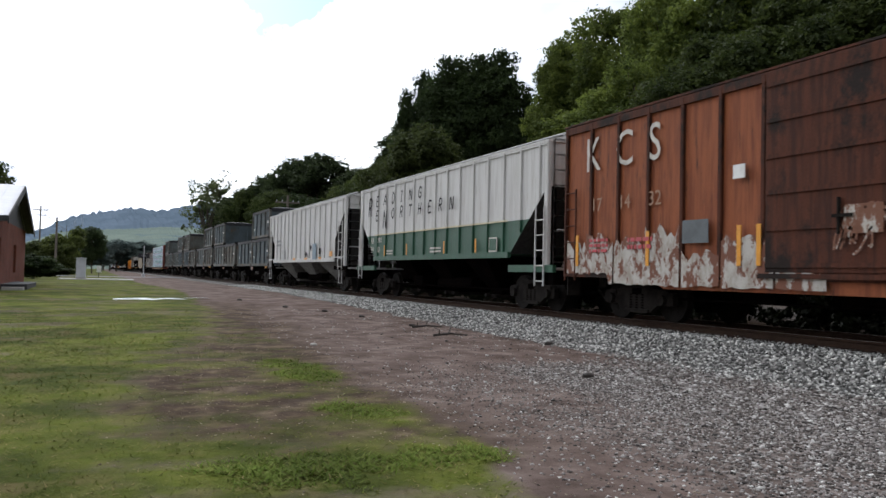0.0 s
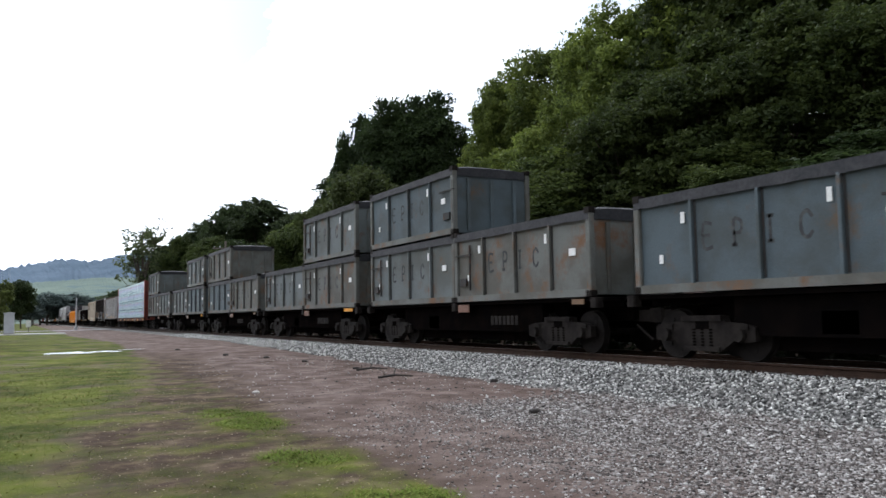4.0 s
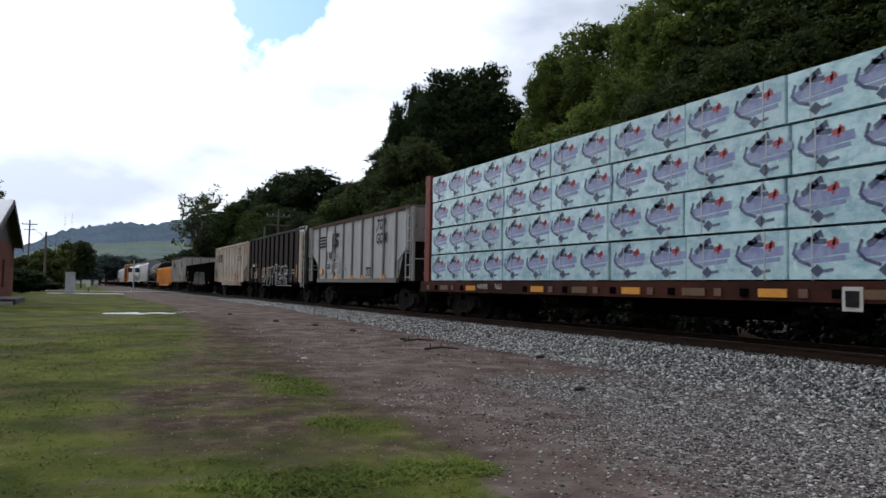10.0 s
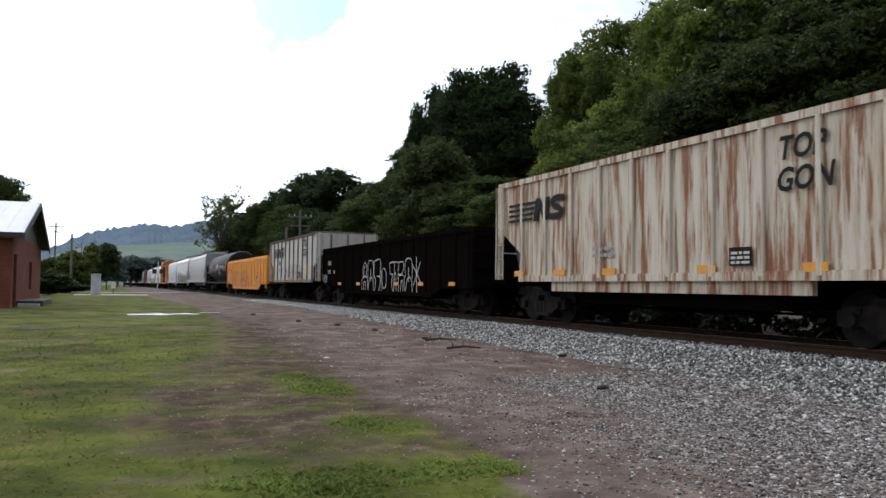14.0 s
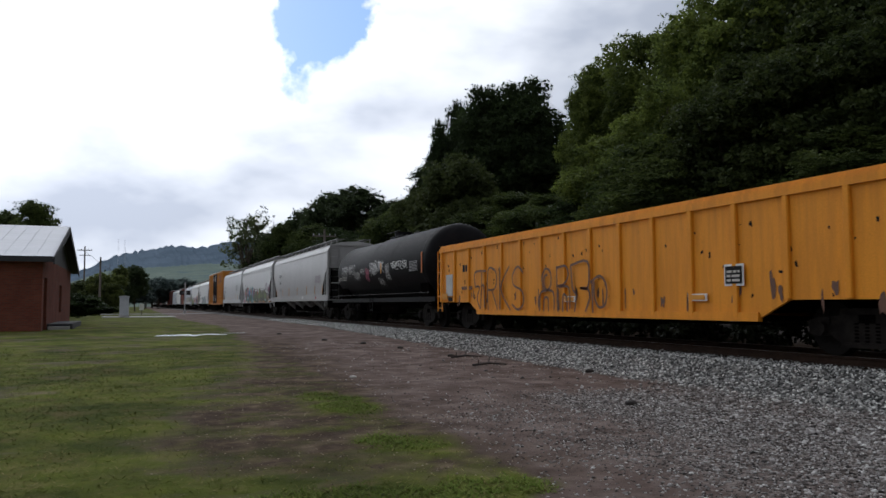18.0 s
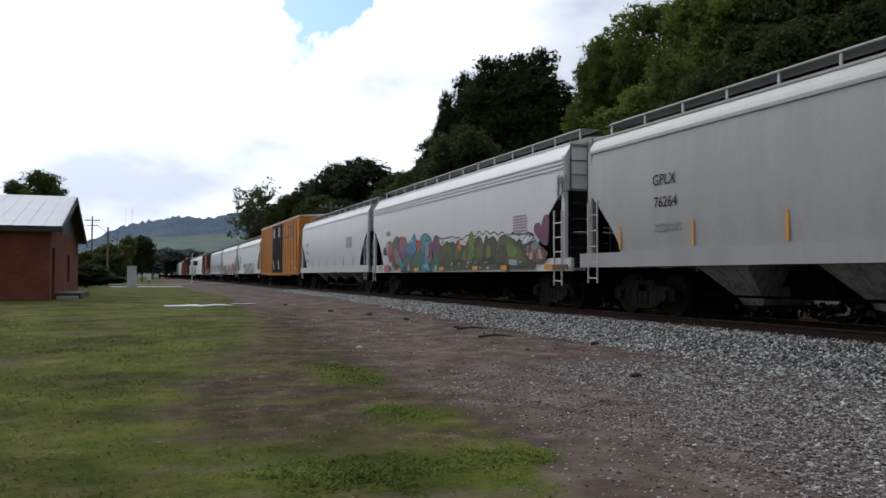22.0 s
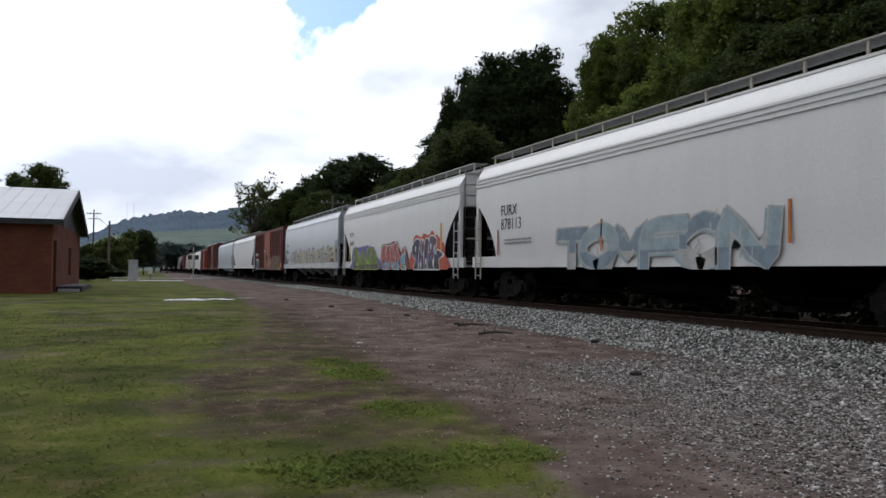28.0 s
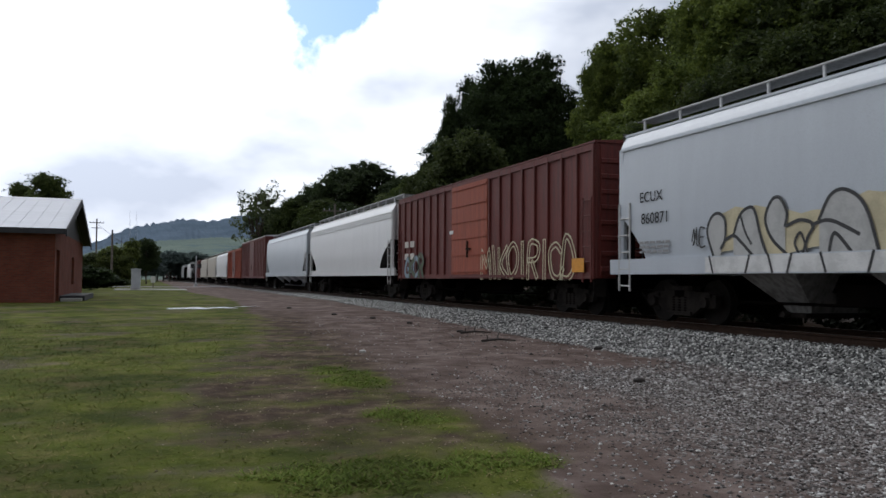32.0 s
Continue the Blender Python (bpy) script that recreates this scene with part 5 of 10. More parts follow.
def block_row(car, names, y0, y1, z0, z1, thick, fills, outline, ow, x=-1.60, low=None, split=0.0, halo=None, shade=None, seed=1):
    """Heavy outlined letters-like blocks side by side; low is the second colour below split, halo a ragged cloud behind, shade a dropped shadow."""
    rng = random.Random(seed)
    step, H = (y1 - y0) / len(names), z1 - z0
    if halo:
        m = 8 * len(names)
        top = [(y0 + (y1 - y0) * (i / m * 1.08 - 0.04), z0 + (H * (1.03 + 0.09 * rng.uniform(-1, 1))) * min(1.0, 0.45 + 6 * i / m, 0.45 + 6 * (1 - i / m))) for i in range(m + 1)]
        g = Shape().add([(0.002, a, b) for a, b in top] + [(0.002, a, z0) for a, b in reversed(top)], [tuple(range(2 * m + 2))])
        part("spray_paint", g.done("spray_paint", M_SPRAY[halo]), car, "sprayed " + halo + " ground of the graffiti", (x, 0, 0))
    for k, key in enumerate(names):
        pad = thick / 2 + ow
        dx = -0.003 * (k % 2)
        lay = {"shade": Shape(), "line": Shape(), "paint": Shape(), "low": Shape()}
        top, lean = z1 - H * 0.16 * rng.random(), rng.uniform(-0.18, 0.22)
        for j, stroke in enumerate(GLYPHS[key]):
            pts = [(y0 + step * (k - 0.08 + 1.16 * u + lean * (v - 0.5)) + 0.05 * rng.uniform(-1, 1), z0 + pad * 0.6 + (top - z0 - 1.6 * pad) * v + 0.04 * rng.uniform(-1, 1)) for u, v in stroke]
            pts = soften(pts, 3)
            wide, body = band(pts, thick + 2 * ow), band(pts, thick)
            e = dx - 0.0002 * j
            if shade:
                lay["shade"].add([(e + 0.0012, a + 0.07 * (1 if step < 0 else -1), max(b - 0.05, z0)) for a, b in wide], [tuple(range(len(wide)))])
            if fills:
                if outline:
                    lay["line"].add([(e, a, max(b, z0)) for a, b in wide], [tuple(range(len(wide)))])
                lay["paint"].add([(e - 0.0010, a, max(b, z0)) for a, b in body], [tuple(range(len(body)))])
                q = clip_low(body, split) if low else []
                if len(q) > 2:
                    lay["low"].add([(e - 0.0018, a, max(b, z0)) for a, b in q], [tuple(range(len(q)))])
            else:
                inner = band(pts, max(thick - ow, 0.02))
                wide = band(pts, thick + ow)
                m = len(wide)
                lay["line"].add([(e, a, max(b, z0)) for a, b in wide + inner], [(i, (i + 1) % m, m + (i + 1) % m, m + i) for i in range(m)])
        if fills and outline:  # a few loose highlights and cracks inside
            for _ in range(5):
                a, b = y0 + step * (k + rng.uniform(0.1, 0.9)), z0 + H * rng.uniform(0.15, 0.85)
                mark = Shape()
                ribbon(mark, [(a, b), (a + rng.uniform(-0.07, 0.07), b + rng.uniform(0.05, 0.2))], rng.uniform(0.02, 0.05), dx - 0.0024)
                part("spray_line", mark.done("spray_line", M_SPRAY[rng.choice((outline, shade or fills[0], low[0] if low else outline))]), car, "small loose stroke in the graffiti", (x - 0.002, 0, 0))
        for kind, mat, words in (("shade", shade, "dropped shadow of the graffiti"), ("line", outline, "sprayed graffiti outline"), ("paint", fills[k % len(fills)] if fills else None, "sprayed graffiti shape"), ("low", low[k % len(low)] if low else None, "second colour of the graffiti")):
            if lay[kind].v and mat:
                nm = "spray_line" if kind == "line" else "spray_paint"
                part(nm, lay[kind].done(nm, M_SPRAY[mat]), car, words, (x - 0.002, 0, 0))


def throw_up(car, y0, y1, z0, z1, width, x):
    """A bubble-shaped outline piece: pale silver inside, heavy black line."""
    for k, stroke in enumerate(THROW):
        pts = soften([(y0 + (y1 - y0) * u, z0 + (z1 - z0) * v) for u, v in stroke], 5)
        s = Shape()
        ribbon(s, pts, width * (1 if k not in (3, 6) else 0.8), -0.002 - 0.0004 * k)
        part("spray_line", s.done("spray_line", M_SPRAY["black"]), car, "heavy black sprayed line", (x, 0, 0))
        if k in (0, 2, 4, 7):
            fill = pts + [(pts[-1][0], z0), (pts[0][0], z0)]
            me = Shape().add([(-0.0003 * k, a, b) for a, b in fill], [tuple(range(len(fill)))]).done("spray_paint", M_SPRAY["silver"])
            part("spray_paint", me, car, "pale silver inside of the piece", (x, 0, 0))


def loft(levels, name, *mats, smooth=False):
    """A closed body from levels (z, half width, y at the front, y at the rear)."""
    v, f = [], []
    for z, x, a, b in levels:
        v += [(-x, a, z), (x, a, z), (x, b, z), (-x, b, z)]
    f.append((3, 2, 1, 0))
    for k in range(len(levels) - 1):
        o = 4 * k
        for i in range(4):
            j = (i + 1) % 4
            f.append((o + i, o + j, o + 4 + j, o + 4 + i))
    o = 4 * (len(levels) - 1)
    f.append((o, o + 1, o + 2, o + 3))
    return mesh(name, v, f, list(mats), smooth)


# ---------------------------------------------------------------- freight cars: kinds
def boxcar(name, label, yf, yr, z0, z1, mat, door_w, door_mat, ribs, panel=0.0, sill_drop=0.0, roof_mat=None, rib_mat=None, door_shift=0.0, plug=False):
    car, h = car_base(name, label, "boxcar", yf, yr, inset=2.1)
    part("body", Shape().box(-1.55, 1.55, -h, h, z0, z1, 0.04).done("body", mat), car)
    roof = Shape().prism([(-1.60, z1), (1.60, z1), (1.60, z1 + 0.04), (0, z1 + 0.16), (-1.60, z1 + 0.04)], -h - 0.05, h + 0.05)
    top = part("roof", roof.done("roof", roof_mat or mat), car, "ribbed sheet metal roof")
    seam = Shape().box(-1.36, 1.36, -0.04, 0.04, z1 + 0.04, z1 + 0.1).done("roof_rib", roof_mat or mat)
    for k in range(16):
        part("roof_rib", seam, top, at=(0, -h + 2 * h * (k + 0.5) / 16, 0))
    rib = Shape().box(-0.035, 0.035, -0.05, 0.05, z0 + 0.02, z1 - 0.05, 0.015).done("side_post", rib_mat or mat)
    d0, d1 = door_shift - door_w / 2, door_shift + door_w / 2
    half = (ribs + 1) // 2
    for s in (-1, 1):
        for k in range(half):
            for y in (-h + 0.06 + (d0 + h - 0.12) * k / (half - 1), d1 + 0.06 + (h - d1 - 0.12) * k / (half - 1)):
                part("side_post", rib, car, at=(s * 1.58, y, 0))
        for z in (z0 + 0.06, z1 - 0.1):
            part("side_rail", Shape().box(-0.03, 0.03, -h, h, z - 0.08, z + 0.08).done("side_rail", rib_mat or mat), car, at=(s * 1.575, 0, 0))
        if panel:
            z = z0 + panel
            while z < z1 - 0.3:
                for ya, yb in ((-h, d0), (d1, h)):
                    part("side_rail", Shape().box(-0.02, 0.02, ya, yb, z - 0.025, z + 0.025).done("side_rail", rib_mat or mat), car, at=(s * 1.575, 0, 0))
                z += panel
        doors = 2 if plug else 1
        for k in range(doors):
            a = d0 + (d1 - d0) * k / doors + 0.02
            b = d0 + (d1 - d0) * (k + 1) / doors - 0.02
            sh = Shape().box(-0.03, 0.03, a, b, z0 + 0.12, z1 - 0.14, 0.01)
            d = part("door", sh.done("door", door_mat), car, "closed plug door with lock bars" if plug else "closed ribbed sliding door", at=(s * 1.60, 0, 0))
            for q in range(6 if not plug else 4):
                z = z0 + 0.2 + (z1 - z0 - 0.5) * q / (5 if not plug else 3)
                part("door_rib", Shape().box(-0.055, 0.055, a + 0.03, b - 0.03, z, z + 0.07).done("door_rib", door_mat), d)
            for yy in (a + 0.35, (a + b) / 2, b - 0.35) if plug else ():
                part("lock_bar", Shape().tube((0.06 * s, yy, z0 + 0.1), (0.06 * s, yy, z1 - 0.15), 0.025, n=6).done("lock_bar", door_mat), d)
            part("door_handle", Shape().box(-0.03, 0.03, (a + b) / 2 - 0.25, (a + b) / 2 + 0.1, z0 + 0.95, z0 + 1.0).tube((0, (a + b) / 2, z0 + 0.7), (0, (a + b) / 2, z0 + 1.25), 0.03).done("door_handle", M_STEEL), d, at=(s * 0.07, 0, 0))
        track = Shape().box(-0.05, 0.05, d0 - door_w * 0.9, d1 + 0.1, z0 + 0.02, z0 + 0.1)
        part("door_track", track.done("door_track", rib_mat or mat), car, at=(s * 1.62, 0, 0))
        if sill_drop:
            part("side_sill", Shape().plate([(-h + 3.0, z0 + 0.02), (h - 3.0, z0 + 0.02), (h - 3.6, z0 - sill_drop), (-h + 3.6, z0 - sill_drop)], -0.02, 0.02).done("side_sill", mat), car, at=(s * 1.54, 0, 0))
        for e in (-1, 1):
            part("ladder", ladder_mesh(0.42, z0 - 0.1, z0 + 2.0, mat=rib_mat or mat), car, at=(s * 1.62, e * (h - 0.3) - 0.21, 0))
    for e in (-1, 1):
        prof, z = [(-0.03, z0 + 0.06), (0.012, z0 + 0.06)], z0 + 0.15
        while z < z1 - 0.2:
            prof += [(0.012, z), (0.06, z + 0.03), (0.06, z + 0.11), (0.012, z + 0.14)]
            z += 0.38
        prof += [(0.012, z1 - 0.06), (-0.03, z1 - 0.06)]
        end = Shape().plate([(e * a, b) for a, b in prof], -1.42, 1.42)
        part("end_wall", end.done("end_wall", mat), car, "pressed corrugated end", (0, e * (h + 0.02), 0))
        for sx in (-1.375, 1.375):
            part("step", Shape().box(-0.175, 0.175, -0.02, 0.02, z0 - 0.45, z0).done("step", M_STEEL), car, at=(sx, e * (h - 0.1), 0))
    return car, h


def hopper(name, label, yf, yr, mat, kind, z_sill, z_top, bays=4, ribs=0, cut=1.9, cut_z=1.3, low_mat=None, low_z=None, walk_mat=None, bay_mat=None, sill_mat=None, cut_lo=0.0, bay_pitch=0.0):
    """A covered hopper car. kind: ribbed, smooth or curved."""
    car, h = car_base(name, label, "hopper car", yf, yr, inset=1.9)
    hb = h - 0.35
    zp = 1.14 if kind == "ribbed" else z_sill  # height of the end platforms

    def half(z):
        if kind == "curved":
            u = (z - z_sill) / (z_top - z_sill)
            return 1.585 - 0.30 * max(0.0, u - 0.62) ** 1.6 - 0.14 * max(0.0, 0.30 - u) - 2.6 * max(0.0, u - 0.88) ** 1.2
        if kind == "smooth":
            u = (z - z_sill) / (z_top - z_sill)
            return 1.58 - 0.30 * max(0.0, u - 0.5) ** 2 - 0.25 * max(0.0, 0.45 - u) ** 2 - 2.4 * max(0.0, u - 0.91) ** 1.2
        return 1.55

    def reach(z):
        if z >= z_sill + cut_z:
            return hb
        u = max(0.0, (z - z_sill - cut_lo) / (cut_z - cut_lo))
        if kind == "curved":
            return hb - cut * (1 - u ** 2.0)
        return hb - cut * (1 - u ** (1.5 if kind == "smooth" else 1.0))

    zs = sorted({z_sill, z_sill + cut_z, z_top, z_sill + 0.88 * (z_top - z_sill), z_sill + 0.91 * (z_top - z_sill), z_sill + 0.95 * (z_top - z_sill)} | ({low_z} if low_z else set()) | {z_sill + cut_lo} | {z_sill + cut_z * k / 7 for k in range(8)} | {z_sill + cut_z + (z_top - z_sill - cut_z) * k / 7 for k in range(8)})
    if low_z:
        part("lower_body", loft([(z, half(z), -reach(z), reach(z)) for z in zs if z <= low_z], "lower_body", low_mat), car, "green painted lower side")
    part("body", loft([(z, half(z), -reach(z), reach(z)) for z in zs if not low_z or z >= low_z], "body", mat), car)
    for e in (-1, 1):
        lv = [z_sill + cut_lo + (cut_z - cut_lo) * k / 7 for k in range(8)]
        if cut_lo:
            lv[0] = z_sill
            lv[1] = z_sill + cut_lo
        v = [p for z in lv for p in ((-half(z) + 0.01, e * (reach(z) + 0.008), z), (half(z) - 0.01, e * (reach(z) + 0.008), z))]
        part("slope_sheet", mesh("slope_sheet", v, [(2 * k, 2 * k + 1, 2 * k + 3, 2 * k + 2) for k in range(7)], [M_SLOPE_SHADE]), car, "dirty sloping end sheet with shade in its colour")
    w = half(z_top)
    part("roof", loft([(z_top, w + 0.02, -hb - 0.05, hb + 0.05), (z_top + 0.05, w + 0.02, -hb - 0.05, hb + 0.05), (z_top + 0.20, w * 0.62, -hb - 0.02, hb + 0.02), (z_top + 0.26, 0.3, -hb, hb)], "roof", mat), car, "low arched roof")
    wm = walk_mat or M_RAILING
    for s in (-1, 1):
        reach_y = h if kind != "ribbed" else hb - cut
        side = Shape().box(-0.05, 0.05, -reach_y, reach_y, z_sill - 0.10, z_sill + (0.24 if kind != "ribbed" else 0.06), 0.01)
        if kind == "ribbed":
            for e in (-1, 1):
                part("end_sill", Shape().box(-0.05, 0.05, -cut * 0.5 - 0.2, cut * 0.5 + 0.2, zp - 0.14, zp + 0.04, 0.01).done("end_sill", sill_mat or low_mat or mat), car, at=(s * 1.52, e * (h - cut * 0.5 - 0.2), 0))
        part("side_sill", side.done("side_sill", low_mat or mat), car, at=(s * (1.50 if kind == "curved" else 1.56), 0, 0))
        for k in range(3 if kind == "curved" else 1):
            z = z_top - (0.05 if kind == "ribbed" else 0.34 if kind == "smooth" else 0.42 + 0.11 * k)
            part("top_chord", Shape().box(-0.03, 0.03, -hb, hb, z - 0.022, z + 0.022).done("top_chord", mat), car, "pressed ridge under the roof", at=(s * (half(z) + 0.008), 0, 0))
        if ribs:
            pitch = 2 * (hb - 0.35) / (ribs - 1)
            for k in range(ribs):
                y = -hb + 0.35 + pitch * k
                lo = z_sill
                while reach(lo) < abs(y) and lo < z_top:
                    lo += 0.05
                rb = Shape().box(-0.035, 0.035, -0.045, 0.045, lo, z_top, 0.015)
                if low_z and lo < low_z - 0.05:
                    part("rib", Shape().box(-0.034, 0.034, -0.045, 0.045, lo, low_z, 0.015).done("rib", low_mat), car, at=(s * 1.57, y, 0))
                    rb = Shape().box(-0.035, 0.035, -0.045, 0.045, low_z, z_top, 0.015)
                part("rib", rb.done("rib", mat), car, at=(s * 1.57, y, 0))
        for e in (-1, 1):
            part("corner_post", Shape().box(-0.06, 0.06, -0.09, 0.09, zp - 0.1, z_top + (0.05 if kind == "ribbed" else -0.32), 0.02).done("corner_post", mat), car, at=(s * 1.50, e * (hb - 0.05), 0))
            if cut_lo:
                part("ladder", ladder_mesh(0.58, zp - 0.12, zp + 2.05, mat=mat), car, at=(s * 1.60, e * (h - 0.9) - 0.29, 0))
                part("handhold", Shape().box(-0.02, 0.02, -cut * 0.45, cut * 0.45, 1.55, 1.60).done("handhold", mat), car, at=(s * 1.58, e * (hb - cut * 0.5), 0))
                part("step", Shape().box(-0.02, 0.02, -0.24, -0.21, 0.42, zp - 0.1).box(-0.02, 0.02, 0.21, 0.24, 0.42, zp - 0.1).box(-0.03, 0.03, -0.24, 0.24, 0.40, 0.43).done("step", M_RAILING), car, at=(s * 1.56, e * (h - 0.9), 0))
            else:
                part("ladder", ladder_mesh(0.42, zp - 0.48, zp + 1.5, mat=wm), car, at=(s * 1.60, e * (h - 0.6) - 0.21, 0))
        rail = Shape()
        n = max(8, int(2 * hb / 1.35))
        zw = z_top - (0.14 if kind == "ribbed" else 0.0)  # ribbed cars carry their walkway low
        for k in range(n + 1):
            y = -hb + 0.15 + (2 * hb - 0.3) * k / n
            rail.box(-0.02, 0.02, y - 0.025, y + 0.025, z_top + 0.03, zw + 0.42)
        rail.box(-0.03, 0.03, -hb + 0.1, hb - 0.1, zw + 0.405, zw + 0.43)
        part("walk_bracket", rail.done("walk_bracket", wm), car, "brackets of the roof walkway", at=(s * 0.98, 0, 0))
        part("roof_walk", Shape().box(-0.24, 0.24, -hb - 0.1, hb + 0.1, zw + 0.385, zw + 0.405).done("roof_walk", M_GRATE), car, "galvanised grating walkway", at=(s * 0.78, 0, 0))
    for e in (-1, 1):
        part("end_ladder", Shape().add([(y, 0, z) for (x, y, z) in [tuple(v.co) for v in ladder_mesh(0.5, zp, z_top + 0.1, mat=wm).vertices]], [tuple(q.vertices) for q in ladder_mesh(0.5, zp, z_top + 0.1, mat=wm).polygons]).done("end_ladder", wm), car, at=(-1.40, e * (hb + 0.08), 0))
        plat = Shape().box(-1.45, 1.45, -0.38, 0.38, zp - 0.08, zp - 0.02).tube((-1.4, e * 0.3, zp + 0.9), (1.4, e * 0.3, zp + 0.9), 0.02).tube((0, e * 0.3, zp - 0.05), (0, e * 0.3, zp + 0.9), 0.02)
        part("end_platform", plat.done("end_platform", wm), car, at=(0, e * (h - 0.4), 0))
        for sx in (-1.325, 1.325):
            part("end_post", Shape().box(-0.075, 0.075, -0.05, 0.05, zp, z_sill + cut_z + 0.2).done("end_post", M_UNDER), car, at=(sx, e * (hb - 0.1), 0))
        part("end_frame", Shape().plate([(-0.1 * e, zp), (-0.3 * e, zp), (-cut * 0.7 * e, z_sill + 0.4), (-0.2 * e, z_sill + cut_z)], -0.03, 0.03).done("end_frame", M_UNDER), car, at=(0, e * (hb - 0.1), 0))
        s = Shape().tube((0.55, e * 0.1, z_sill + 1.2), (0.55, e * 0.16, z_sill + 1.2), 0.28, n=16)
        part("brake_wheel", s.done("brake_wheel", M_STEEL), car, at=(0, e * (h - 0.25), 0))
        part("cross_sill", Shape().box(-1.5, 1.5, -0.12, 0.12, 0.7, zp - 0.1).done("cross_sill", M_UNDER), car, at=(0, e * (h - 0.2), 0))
    span = bay_pitch * bays or 2 * (h - 3.3)
    for k in range(bays):
        y = -span / 2 + span * (k + 0.5) / bays
        b = span / bays * (0.36 if bay_pitch else 0.25)
        lv = [(0.32, 0.55, y - 0.28, y + 0.28), (0.45, 0.60, y - 0.34, y + 0.34), (z_sill - 0.02, 1.42, y - b, y + b)]
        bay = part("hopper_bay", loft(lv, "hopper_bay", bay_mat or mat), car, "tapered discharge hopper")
        part("outlet_gate", Shape().box(-0.75, 0.75, y - 0.33, y + 0.33, 0.24, 0.33, 0.03).tube((-0.8, y, 0.3), (-0.95, y, 0.3), 0.06).done("outlet_gate", M_STEEL), bay)
    for k in range(6):
        y = -hb * 0.8 + 1.6 * hb * k / 5
        part("roof_hatch", Shape().box(-0.35, 0.35, y - 0.45, y + 0.45, z_top + 0.22, z_top + 0.32, 0.05).done("roof_hatch", mat), car)
    return car, h


